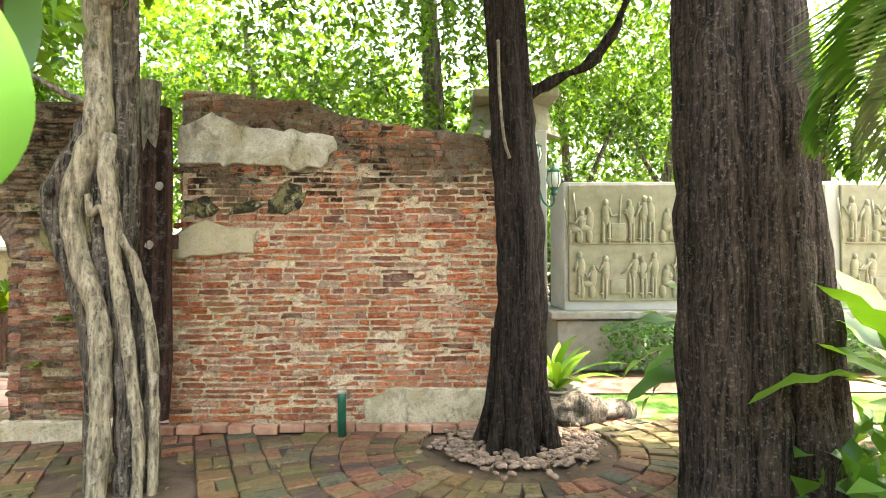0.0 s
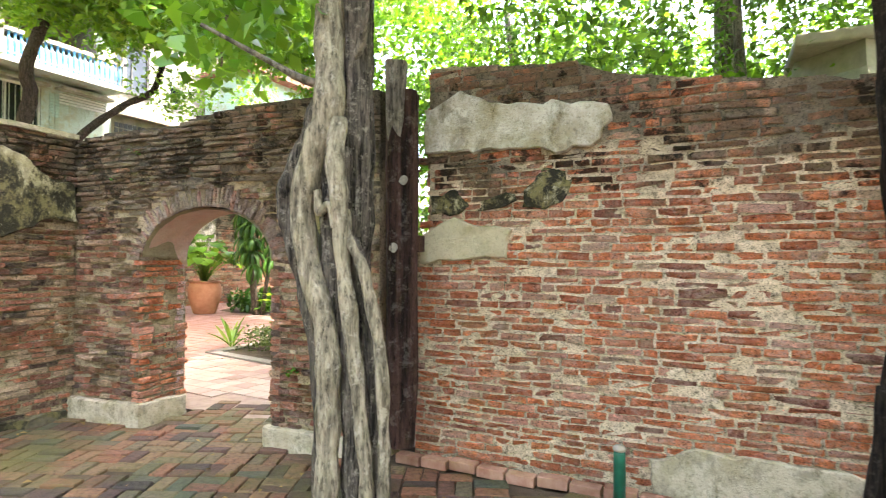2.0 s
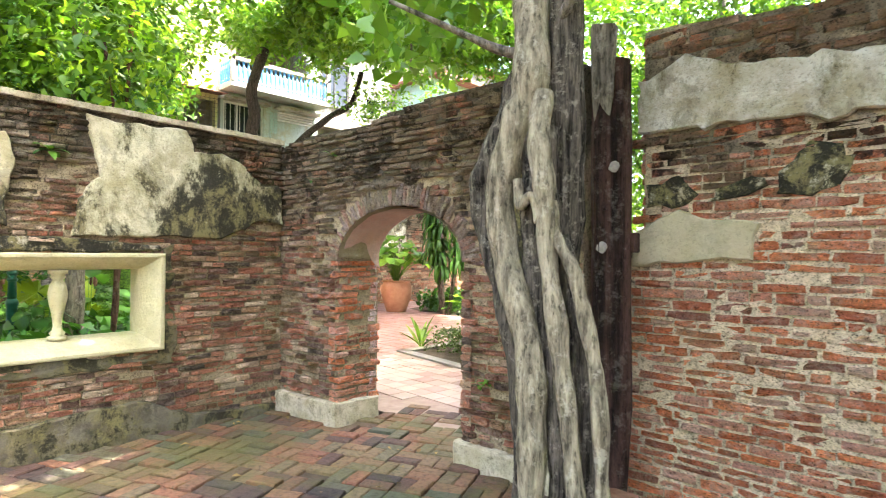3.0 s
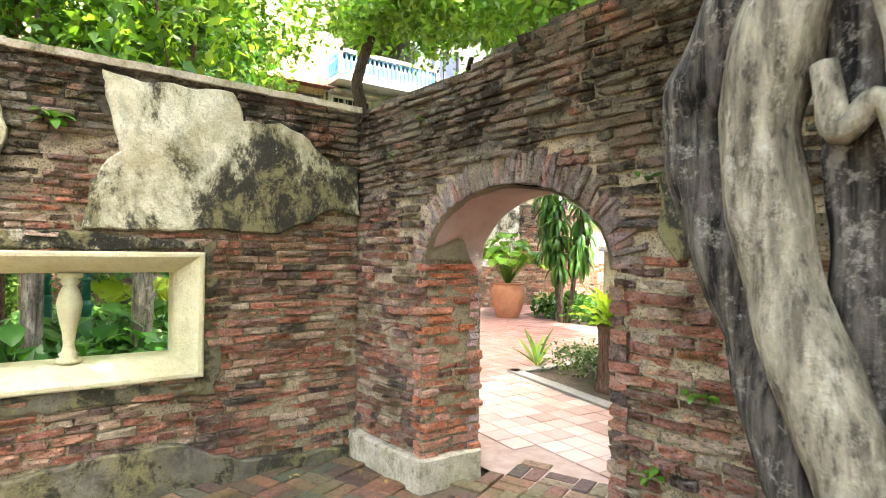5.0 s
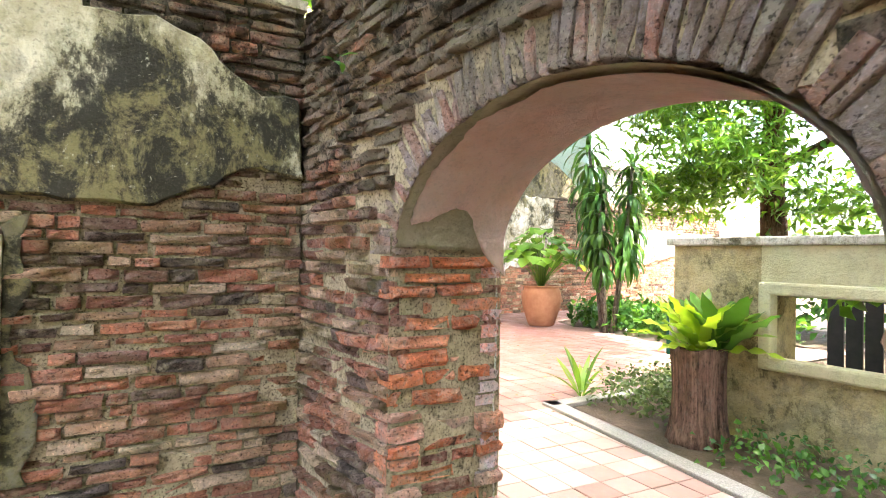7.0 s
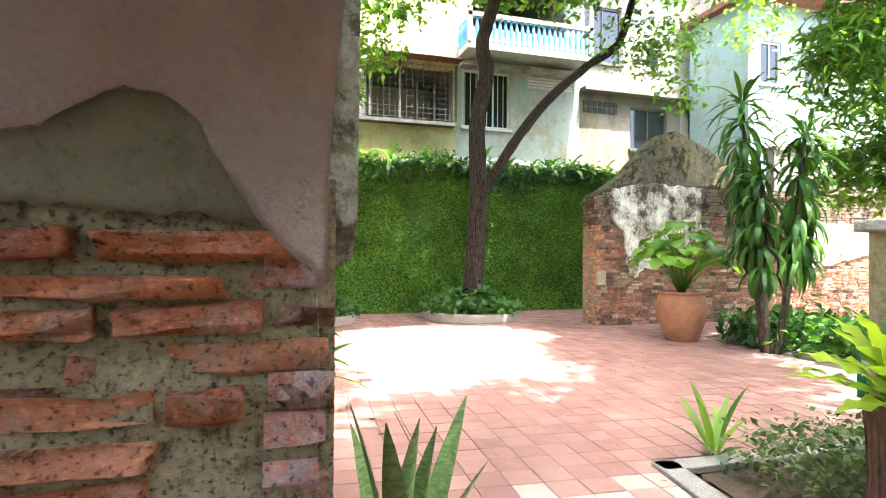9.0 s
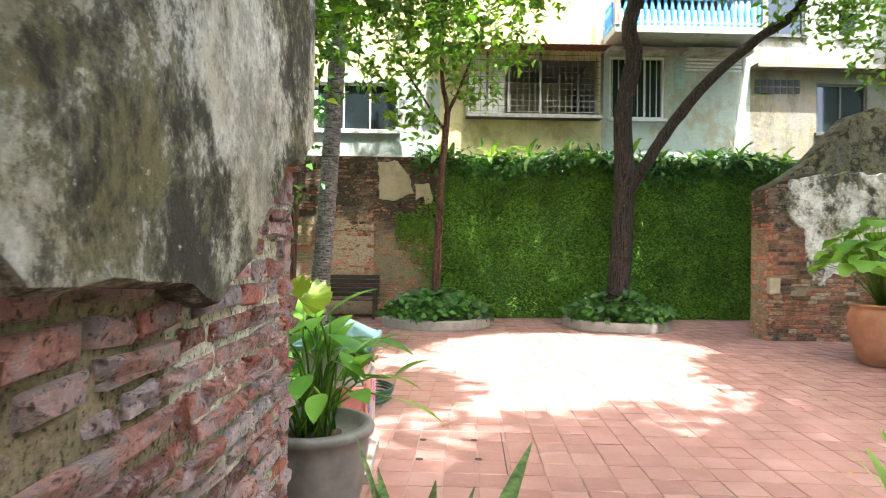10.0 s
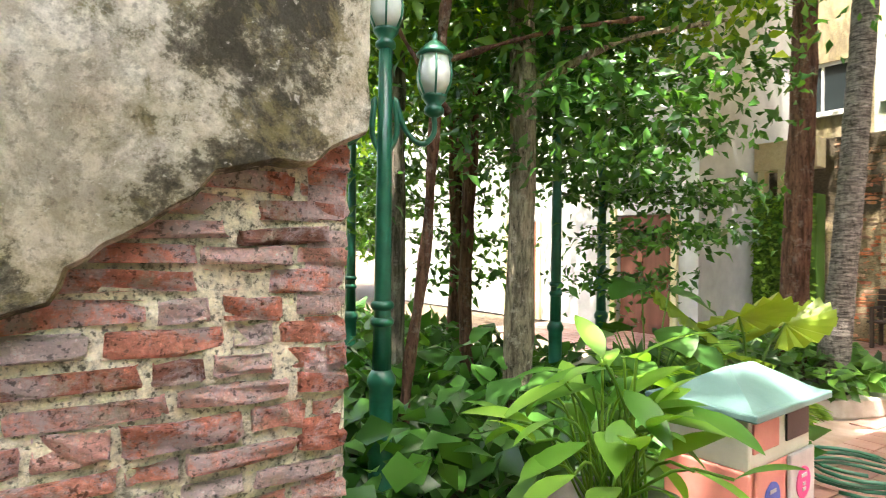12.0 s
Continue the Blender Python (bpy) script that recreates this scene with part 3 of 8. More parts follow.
for k, blot in enumerate(([(0.13, 1.83), (0.12, 1.95), (0.25, 1.99), (0.40, 1.96), (0.44, 1.88), (0.30, 1.82)], [(0.52, 1.86), (0.56, 1.93), (0.72, 1.95), (0.78, 1.88), (0.62, 1.84)], [(0.84, 1.84), (0.86, 1.98), (1.0, 2.10), (1.16, 2.12), (1.2, 2.02), (1.10, 1.88), (0.98, 1.80)])):
    plaster_patch("plaster_patch", wall_a, (AX0, 4.55, 0), (1, 0, 0), (0, -1, 0), blot, M_PLASTER_BLACK, 8 + 31 * k, 0.012, 0, 0.07, "black mouldy render remnant")
ob, in_p4 = plaster_patch("plaster_patch", wall_a, (AX0, 4.55, 0), (1, 0, 0), (0, -1, 0), [(1.70, 0.0), (1.68, 0.24), (1.95, 0.33), (2.4, 0.34), (2.85, 0.30), (2.95, 0.12), (2.9, 0.0)], M_PLINTH, 11, 0.03, 0, 0.04, "stained render at the wall's foot")
cov = lambda u, z: in_p1(u, z) or in_p2(u, z) or in_p4(u, z)
mortar_skin(wall_a, (AX0, 4.55, 0), (1, 0, 0), (0, -1, 0), AX1 - AX0, 0.0, rag_a, M_MORTAR, 3.0, 0.010, 0.005, lambda u, z: z > 1.6 and u < 0.08, 0.022)
lay_bricks(wall_a, (AX0, 4.55, 0), (1, 0, 0), (0, -1, 0), AX1 - AX0, 0.0, rag_a, M_BRICK_RED, 21, lambda u, z: u < 2.1 and 0.9 < z < 2.2, lambda u, z: cov(u, z) or (z > 1.6 and u < 0.12), None, 0.055, sizes=(0.17, 0.28, 0.08, 0.14), wear=0.005, relief=1.1, joints=(0.008, 0.017), gaps=0.015)
lay_bricks(wall_a, (AX0, 5.03, 0), (0, -1, 0), (-1, 0, 0), 0.46, 0.0, lambda u: 1.6, M_BRICK_RED, 23, lambda u, z: False)
lay_bricks(wall_a, (AX0 + 0.08, 5.03, 0), (0, -1, 0), (-1, 0, 0), 0.46, 1.62, lambda u: 2.85, M_BRICK_RED, 24, lambda u, z: False)

# the arch wall
BX0, BX1 = -5.17, -1.46
wall_b = empty("wall_arch", (0, 4.1, 0), "weathered dark brick wall with a round-arched passage", "wall", kind="structure")


def top_b(x):
    return 2.66 + 0.10 * max(0, min(1, (x + 3.4) / 0.6)) - 0.06 * max(0, min(1, (-x - 4.2) / 0.5))


rag_b = ragged_top(lambda u: top_b(u + BX0), 5.0, 0.03)
N_ARC = 24
line = [(BX0 + 0.012, -0.1), (ARCH_X - ARCH_W - 0.012, -0.1), (ARCH_X - ARCH_W - 0.012, ARCH_Z)]
line += [(ARCH_X - (ARCH_W + 0.012) * math.cos(math.pi * i / N_ARC), ARCH_Z + (ARCH_R + 0.012) * math.sin(math.pi * i / N_ARC)) for i in range(1, N_ARC)]
line += [(ARCH_X + ARCH_W + 0.012, ARCH_Z), (ARCH_X + ARCH_W + 0.012, -0.1), (BX1, -0.1)]
line += [(BX1 - i * (BX1 - BX0 - 0.012) / 30, rag_b(BX1 - i * (BX1 - BX0) / 30 - BX0) - 0.012) for i in range(31)]
keep_world(wall_prism("wall_core", line, lambda x: yb(x) + 0.042, lambda x: yb_back(x) - 0.014, M_MORTAR_DARK, None), wall_b)
slope = Vector((1, 0.0676, 0)).normalized()
nrm_b = Vector((0.0676, -1, 0)).normalized()
K_B = 1 / slope.x
in_arch = lambda u, z: abs(u / K_B + BX0 - ARCH_X) < ARCH_W + 0.0 and z < max(ARCH_Z, arch_z(u / K_B + BX0) + 0.005)
ring_zone = lambda u, z: z > ARCH_Z - 0.05 and ((u / K_B + BX0 - ARCH_X) / (ARCH_W + 0.15)) ** 2 + ((z - ARCH_Z) / (ARCH_R + 0.165)) ** 2 < 1
front_o = (BX0, yb(BX0), 0)
ob, in_b1 = plaster_patch("plaster_patch", wall_b, front_o, slope, nrm_b, [(3.02, 1.62), (3.0, 1.80), (3.06, 2.06), (3.2, 2.13), (3.42, 2.16), (3.5, 1.95), (3.46, 1.62), (3.3, 1.50), (3.12, 1.52)], M_PLASTER, 14, 0.014, 0, 0.09, "cream and black mouldy plaster")
ob, in_b2 = plaster_patch("plinth", wall_b, front_o, slope, nrm_b, [(0.45, -0.05), (0.45, 0.17), (0.9, 0.17), (1.33, 0.19), (1.33, -0.05)], M_PLINTH, 17, 0.05, 0, 0.012, "low rendered plinth")
ob, in_b3 = plaster_patch("plinth", wall_b, front_o, slope, nrm_b, [(2.73, -0.05), (2.73, 0.16), (3.2, 0.15), (3.70, 0.17), (3.70, -0.05)], M_PLINTH, 18, 0.05, 0, 0.012, "low rendered plinth")
cov_b = lambda u, z: in_b1(u, z) or in_b2(u, z) or in_b3(u, z) or u < 0.44
lay_bricks(wall_b, front_o, slope, nrm_b, (BX1 - BX0) * K_B, 0.0, rag_b, M_BRICK_WEATHERED, 31, lambda u, z: 0.44 < u < 2.0 and 0.15 < z < 2.1, lambda u, z: cov_b(u, z) or ring_zone(u, z), in_arch, 0.053, sizes=(0.15, 0.25, 0.07, 0.13), wear=0.012, gaps=0.03, relief=1.7, joints=(0.008, 0.017))
mortar_skin(wall_b, front_o, slope, nrm_b, (BX1 - BX0) * K_B, 0.0, rag_b, M_MORTAR_DARK, 5.0, 0.027, 0.011, in_arch, 0.022)
# passage sides
mortar_skin(wall_b, (ARCH_X - ARCH_W, yb(-3.84), 0), (0, 1, 0), (1, 0, 0), yb_back(-3.84) - yb(-3.84), 0.1, lambda u: 1.55, M_MORTAR_DARK, 6.0, 0.014, 0.008, None, 0.02)
lay_bricks(wall_b, (ARCH_X - ARCH_W, yb(-3.84), 0), (0, 1, 0), (1, 0, 0), yb_back(-3.84) - yb(-3.84), 0.16, lambda u: 1.52, M_BRICK_RED, 33, lambda u, z: True, None, None, 0.060, wear=0.020, joints=(0.010, 0.020), relief=1.6)
lay_bricks(wall_b, (ARCH_X + ARCH_W, yb_back(-2.42), 0), (0, -1, 0), (-1, 0, 0), yb_back(-2.42) - yb(-2.42), 0.14, lambda u: 1.47, M_BRICK_WEATHERED, 34, lambda u, z: False)
ob, _ = plaster_patch("plinth", wall_b, (ARCH_X - ARCH_W, yb(-3.84) - 0.05, 0), (0, 1, 0), (1, 0, 0), [(0.0, -0.05), (0.0, 0.19), (0.52, 0.18), (0.52, -0.05)], M_PLINTH, 19, 0.05, 0, 0.012, "low rendered plinth")
# back face, seen close by from the yard
BACK_T = lambda u: 2.6
ob, in_k1 = plaster_patch("plaster_coat", wall_b, (BX0 - 0.03, yb_back(-5), 0), (1, 0, 0), (0, 1, 0), [(0.0, 1.78), (0.08, 1.735), (0.13, 1.70), (0.22, 1.705), (0.28, 1.68), (0.33, 1.665), (0.37, 1.62), (0.43, 1.57), (0.50, 1.525), (0.56, 1.50), (0.58, 1.43), (0.66, 1.40), (0.77, 1.36), (0.9, 1.39), (1.25, 1.42), (1.33, 1.46), (1.33, 2.62), (0.0, 2.62)], M_PLASTER_GREY, 41, 0.06, 0, 0.02, "thick mouldy grey-cream plaster")
lay_bricks(wall_b, (BX0, yb_back(-5), 0), (1, 0, 0), (0, 1, 0), 1.33, 0.0, lambda u: 1.85, M_BRICK_PINK, 43, lambda u, z: True, lambda u, z: in_k1(u + 0.03, z - 0.03), None, 0.058, 0.012, sizes=(0.17, 0.26, 0.08, 0.13), wear=0.007, relief=1.2, joints=(0.009, 0.020))
lay_bricks(wall_b, (BX0, yb_back(-5), 0), (0, -1, 0), (-1, 0, 0), 0.5, 0.0, lambda u: 2.6, M_BRICK_PINK, 44, lambda u, z: False)
M_MORTAR_PALE = mortar_material("pale_lime_mortar", (0.84, 0.76, 0.60), (0.62, 0.53, 0.39), 0.3, 0.64, 2.6)
mortar_skin(wall_b, (BX0, yb_back(-5), 0), (1, 0, 0), (0, 1, 0), 1.33, 0.0, lambda u: 1.85, M_MORTAR_PALE, 8.0, 0.004, 0.008, None, 0.014)
mortar_skin(wall_b, (BX0, yb_back(-5), 0), (0, -1, 0), (-1, 0, 0), 0.5, 0.0, lambda u: 2.6, M_MORTAR_PALE, 9.0, 0.006, 0.012)
# voussoirs
M_BRICK_GREY = brick_material("mouldy_voussoir", [(0.0, (0.20, 0.14, 0.105)), (0.5, (0.36, 0.26, 0.19)), (0.8, (0.44, 0.21, 0.145)), (1.0, (0.48, 0.41, 0.31))], 0.6, 0.54, smear=0.6, bloom=0.5, mould_col=(0.26, 0.22, 0.165), black_cut=0.62, black=0.6)
def voussoirs():
    rng = random.Random(5)
    n = 56
    for i in range(n):
        th = math.pi * (i + 0.5) / n
        for ring_r, depth in ((0.0, 0.20),):
            cx, cz = ARCH_X - math.cos(th) * (ARCH_W + 0.004), ARCH_Z + math.sin(th) * (ARCH_R + 0.004)
            d = Vector((-math.cos(th) / ARCH_W, 0, math.sin(th) / ARCH_R)).normalized()
            t = Vector((d.z, 0, -d.x))
            y = yb(cx) + 0.016 + rng.gauss(0, 0.006)
            w = 0.034 * rng.uniform(0.8, 1.1)
            base = Matrix((d, Vector((0, 1, 0)), -t)).transposed().to_4x4()
            m = Matrix.Translation((cx - t.x * -w / 2, y, cz - t.z * -w / 2)) @ base @ Matrix.Rotation(rng.gauss(0, 0.05), 4, "Y") @ Matrix.Diagonal((depth * rng.uniform(0.6, 1.1), 1, w, 1))
            ob = new("brick", brick_mesh(rng.randrange(26), M_BRICK_GREY))
            hang(ob, wall_b, m)


voussoirs()
# pink plaster on the soffit
def soffit(name, mat, label, inset, low, y_in, seed, thick):
    """A coat on the underside of the arch; low(t) is the angle at which it starts, t from front to back."""
    n, k = 70, 40
    vs, fs = [], []
    for i in range(n + 1):
        for j in range(k + 1):
            t = j / k
            th0 = low(t) + 0.03 * noise.noise((t * 9, seed, 0)) + 0.015 * noise.noise((t * 31, seed, 0))
            th = th0 + (math.pi - 0.02 - th0) * i / n
            x = ARCH_X - math.cos(th) * ARCH_W
            z = ARCH_Z + math.sin(th) * ARCH_R
            a, b = yb(x) + y_in + 0.03 * noise.noise((th * 4, 0, seed)) * (y_in > 0.02) + 0.012 * noise.noise((th * 17, 0, seed)), yb_back(x) - 0.015
            inn = inset + 0.006 * noise.noise((th * 3, t * 3, seed))
            vs.append((x + math.cos(th) * inn, a + (b - a) * t, z - math.sin(th) * inn))
    for i in range(n):
        for j in range(k):
            a = i * (k + 1) + j
            fs.append((a, a + k + 1, a + k + 2, a + 1))
    bm = bmesh.new()
    bv = [bm.verts.new(v) for v in vs]
    for f in fs:
        bm.faces.new([bv[q] for q in f])
    bmesh.ops.solidify(bm, geom=bm.faces[:], thickness=-thick)
    part(name, bm, mat, wall_b, label, True)


bell = lambda t, c, w: math.exp(-((t - c) / w) ** 2)
soffit("soffit_plaster", M_SOFFIT, "smooth pale pink plaster", 0.022, lambda t: 0.22 + 0.16 * bell(t, 0.42, 0.25) - 0.42 * max(0, (t - 0.6) / 0.4) ** 0.7, 0.05, 3, 0.014)
soffit("soffit_render", M_PLASTER_BARE, "rough tan render", 0.008, lambda t: 0.05 - 0.05 * t, 0.012, 9, 0.008)

# the balustrade wall
CX = -4.695
WIN = (-0.12, 2.955, 0.70, 1.515)
wall_c = empty("wall_side", (CX, 1, 0), "dark brick wall with mouldy plaster and a balustraded opening", "wall", kind="structure")
C_Y0, C_Y1 = -3.2, 4.08


def top_c(y):
    return 2.67 + 0.03 * math.sin(y * 0.9)


def core_c():
    bm = bmesh.new()
    xs = (CX - 0.47, CX - 0.038)
    def blk(y0, y1, z0, z1):
        box_bm((xs[1] - xs[0], y1 - y0, z1 - z0), ((xs[0] + xs[1]) / 2, (y0 + y1) / 2, (z0 + z1) / 2), bm=bm)
    blk(C_Y0, WIN[0] + 0.1, -0.1, 2.62)
    blk(WIN[1] - 0.1, C_Y1, -0.1, 2.62)
    blk(WIN[0] + 0.1, WIN[1] - 0.1, -0.1, WIN[2] + 0.05)
    blk(WIN[0] + 0.1, WIN[1] - 0.1, WIN[3] - 0.05, 2.62)
    keep_world(part("wall_core", bm, M_MORTAR_DARK, None), wall_c)


core_c()
co = (CX, C_Y0, 0)
uc = lambda y: y - C_Y0
ob, in_c1 = plaster_patch("plaster_coat", wall_c, co, (0, 1, 0), (1, 0, 0), [(uc(y), z) for y, z in [(2.36, 2.60), (2.7, 2.58), (3.12, 2.60), (3.19, 2.42), (3.45, 2.42), (3.6, 2.38), (3.75, 2.26), (3.88, 2.18), (4.06, 2.19), (4.07, 1.80), (3.86, 1.84), (3.62, 1.72), (3.45, 1.66), (3.0, 1.65), (2.5, 1.64), (2.28, 1.66), (2.30, 1.93), (2.46, 2.12), (2.42, 2.35)]], M_PLASTER, 51, 0.03, 0, 0.03, "cream plaster with black mould streaks")
ob, in_c2 = plaster_patch("plaster_coat", wall_c, co, (0, 1, 0), (1, 0, 0), [(uc(y), z) for y, z in [(1.5, 2.36), (1.85, 2.38), (1.92, 2.2), (1.86, 1.9), (1.88, 1.72), (1.6, 1.75), (1.38, 1.86), (1.52, 2.08)]], M_PLASTER, 52, 0.03, 0, 0.04, "cream plaster with black mould streaks")
ob, in_c3 = plaster_patch("plaster_coat", wall_c, co, (0, 1, 0), (1, 0, 0), [(uc(y), z) for y, z in [(-3.1, -0.05), (-3.1, 0.40), (-1.0, 0.34), (0.8, 0.30), (1.5, 0.26), (2.05, 0.23), (2.4, 0.28), (2.83, 0.28), (3.02, 0.18), (3.2, 0.12), (3.5, 0.07), (4.0, 0.05), (4.0, -0.05)]], M_PLASTER_DARK, 53, 0.035, 0, 0.03, "dark grey render at the wall's foot")
ob, in_c4 = plaster_patch("plaster_coat", wall_c, co, (0, 1, 0), (1, 0, 0), [(uc(y), z) for y, z in [(-3.0, 1.56), (-3.0, 1.66), (0, 1.64), (1.6, 1.65), (2.4, 1.62), (2.9, 1.58), (2.92, 1.53), (0, 1.52)]], M_PLASTER_BLACK, 54, 0.02, 0, 0.02, "mossy render ledge")
plaster_patch("plaster_coat", wall_c, co, (0, 1, 0), (1, 0, 0), [(uc(y), z) for y, z in [(2.95, 1.56), (3.04, 1.57), (3.01, 1.2), (3.05, 0.8), (3.03, 0.57), (2.8, 0.60), (2.3, 0.58), (1.2, 0.60), (1.2, 0.69), (2.95, 0.69)]], M_PLASTER_DARK, 55, 0.010, 0, 0.05, "dark render round the window frame")
win_hole = lambda u, z: WIN[0] < u + C_Y0 < WIN[1] and WIN[2] < z < WIN[3]
rag_c = ragged_top(lambda u: top_c(u + C_Y0), 9.0, 0.012)
lay_bricks(wall_c, co, (0, 1, 0), (1, 0, 0), C_Y1 - C_Y0, 0.0, rag_c, M_BRICK_BROWN, 61, lambda u, z: u > uc(2.4) and 0.3 < z < 1.7, lambda u, z: in_c1(u, z) or in_c2(u, z) or in_c3(u, z), win_hole, 0.053, sizes=(0.15, 0.25, 0.07, 0.13), wear=0.010, gaps=0.025, relief=1.6, joints=(0.008, 0.017))
mortar_skin(wall_c, co, (0, 1, 0), (1, 0, 0), C_Y1 - C_Y0, 0.0, rag_c, M_MORTAR_DARK, 7.0, 0.024, 0.010, win_hole, 0.024)
# weathered cap of the side wall
bm = bmesh.new()
n = 60
for i in range(n):
    y0, y1 = C_Y0 + (C_Y1 - C_Y0) * i / n, C_Y0 + (C_Y1 - C_Y0) * (i + 1) / n
    z = top_c((y0 + y1) / 2) - 0.03 + 0.012 * noise.noise((i * 0.6, 4, 4))
    box_bm((0.53, y1 - y0 + 0.004, 0.045), (CX - 0.235 + 0.012 * noise.noise((i * 0.5, 8, 1)), (y0 + y1) / 2, z), bm=bm)
keep_world(part("wall_cap", bm, M_PLINTH, None, "worn mouldy cement coping"), wall_c)


# opening with balusters
def window_c():
    w = empty("window_balustrade", (CX, (WIN[0] + WIN[1]) / 2, WIN[2]), "cream moulded stone window frame with turned balusters", "window", kind="structure")
    y0, y1, z0, z1 = WIN
    prof = [(0.035, 0.0), (0.045, 0.012), (0.045, 0.035), (0.015, 0.06), (0.0, 0.075), (-0.05, 0.11), (-0.10, 0.135), (-0.16, 0.15), (-0.34, 0.15), (-0.34, 0.0)]
    bm = bmesh.new()
    rings = []
    for y, z, sy, sz in ((y0, z0, 1, 1), (y1, z0, -1, 1), (y1, z1, -1, -1), (y0, z1, 1, -1)):
        rings.append([bm.verts.new((CX + d, y + sy * q * 1.05, z + sz * q * 0.9)) for d, q in prof])
    k = len(prof)
    for r in range(4):
        a, b = rings[r], rings[(r + 1) % 4]
        for i in range(k):
            bm.faces.new((a[i], a[(i + 1) % k], b[(i + 1) % k], b[i]))
    keep_world(part("window_frame", bm, M_CREAM, None, "cream painted moulding"), w)
    zb, zt = z0 + 0.135, z1 - 0.135
    h = zt - zb
    pr = [(0.055, 0), (0.055, 0.05), (0.035, 0.06), (0.045, 0.10), (0.03, 0.13), (0.024, 0.2), (0.03, 0.34), (0.05, 0.55), (0.056, 0.66), (0.045, 0.78), (0.028, 0.86), (0.045, 0.90), (0.034, 0.93), (0.055, 0.95), (0.055, 1.0)]
    for y in (2.22, 1.63, 1.04, 0.45):
        keep_world(part("baluster", lathe([(r * 1.25, q * h) for r, q in pr], 16, (CX - 0.16, y, zb)), M_CREAM, None, "", True), w)


window_c()

# ---- plants ----
def blade(L, W, arch, tip=0.5, base=0.12, waves=0.0, seg=8, fold=0.12, widest=0.5, seed=0):
    """One leaf along +x from its foot: arches over, folded at the midrib, wavy at the edge."""
    rng = random.Random(seed)
    vs, fs = [], []
    for i in range(seg + 1):
        t = i / seg
        w = W * 0.5 * (math.sin(math.pi * min(1, (t / widest) * 0.5 if t < widest else 0.5 + (t - widest) / (1 - widest) * 0.5)) ** 0.8 * (1 - base * 0) + (base if t < 0.1 else 0))
        if t >= 1:
            w = 0.002
        a = arch * t
        x = L * (math.sin(a) / arch if abs(arch) > 1e-3 else t)
        z = -L * ((1 - math.cos(a)) / arch if abs(arch) > 1e-3 else 0)
        k = waves * math.sin(i * 2.1 + rng.random()) * w
        nz, nx = math.cos(a), math.sin(a)
        vs += [(x + nx * (fold * w + k), w, z + nz * (fold * w + k)), (x, 0, z), (x + nx * (fold * w - k), -w, z + nz * (fold * w - k))]
    for i in range(seg):
        q = i * 3
        fs += [(q, q + 1, q + 4, q + 3), (q + 1, q + 2, q + 5, q + 4)]
    return vs, fs


def rosette(name, at, n, L, W, arch, mat, label, category, tilt=(25, 80), group="", seed=0, parent=None, variants=5, spread=0.04, **kw):
    """A plant of long leaves out of one heart; every leaf is a piece of its own."""
    rng = random.Random(seed)
    plant = parent or empty(name, at, label, category, group)
    meshes = [mesh_of("leaf", *blade(L * rng.uniform(0.75, 1.1), W * rng.uniform(0.8, 1.1), arch * rng.uniform(0.7, 1.25), seed=seed + i, **kw), mat, True) for i in range(variants)]
    for i in range(n):
        up = tilt[0] + (tilt[1] - tilt[0]) * ((i + rng.random()) / n)
        yaw = i * 137.5 + rng.uniform(-20, 20)
        ob = new("leaf", meshes[rng.randrange(variants)])
        m = Matrix.Translation((at[0] + rng.uniform(-spread, spread), at[1] + rng.uniform(-spread, spread), at[2])) @ pose(0, 0, 0, rng.uniform(-12, 12), -up, yaw)
        hang(ob, plant, m)
    return plant


def heart_plant(name, at, n, radius, height, leaf, mat, label, category, seed=0, parent=None, stem=None, shape=(1.0, 0.85), droop=0.5):
    """Round leaves held out on thin stalks."""
    rng = random.Random(seed)
    plant = parent or empty(name, at, label, category)
    meshes = [mesh_of("leaf", *blade(leaf * rng.uniform(0.8, 1.2), leaf * shape[1], 0.5, seed=seed + i, widest=0.38, waves=0.12, seg=6, fold=0.2), mat, True) for i in range(5)]
    for i in range(n):
        yaw = i * 137.5 + rng.uniform(-25, 25)
        f = math.sqrt((i + 0.5) / n)
        r = radius * f * rng.uniform(0.75, 1.1)
        z = height * (1 - 0.45 * f * f) * rng.uniform(0.75, 1.1)
        end = Vector((at[0] + r * math.cos(radians(yaw)), at[1] + r * math.sin(radians(yaw)), at[2] + z))
        mid = Vector(at) * 0.45 + end * 0.55 + Vector((0, 0, height * 0.12))
        st = part("stalk", tube(spline([Vector(at) + Vector((rng.uniform(-.05, .05), rng.uniform(-.05, .05), 0)), mid, end], 3), [0.006] * 7, 5), stem or mat, plant, "", True)
        ob = new("leaf", meshes[rng.randrange(5)])
        hang(ob, plant, Matrix.Translation(end) @ pose(0, 0, 0, rng.uniform(-15, 15), rng.uniform(5, 40) * droop, yaw + rng.uniform(-30, 30)))
    return plant


def trunk_thing(name, stems, mat, label, seg=14, category="tree", ridge=0.05, rough=0.02, group=""):
    """A tree of one or more limbs; stems are (points, radius at foot, radius at top)."""
    p0 = stems[0][0][0]
    tree = empty(name, p0, label, category, group)
    for k, (pts, r0, r1) in enumerate(stems):
        line = spline(pts, 6)
        m = len(line) - 1
        bm = tube(line, [r0 + (r1 - r0) * (i / m) for i in range(m + 1)], seg, ridge, 5, rough, twist=0.12)
        part("trunk" if k == 0 else "limb", bm, mat, tree, "", True)
    return tree


rng_l = np.random.default_rng(7)

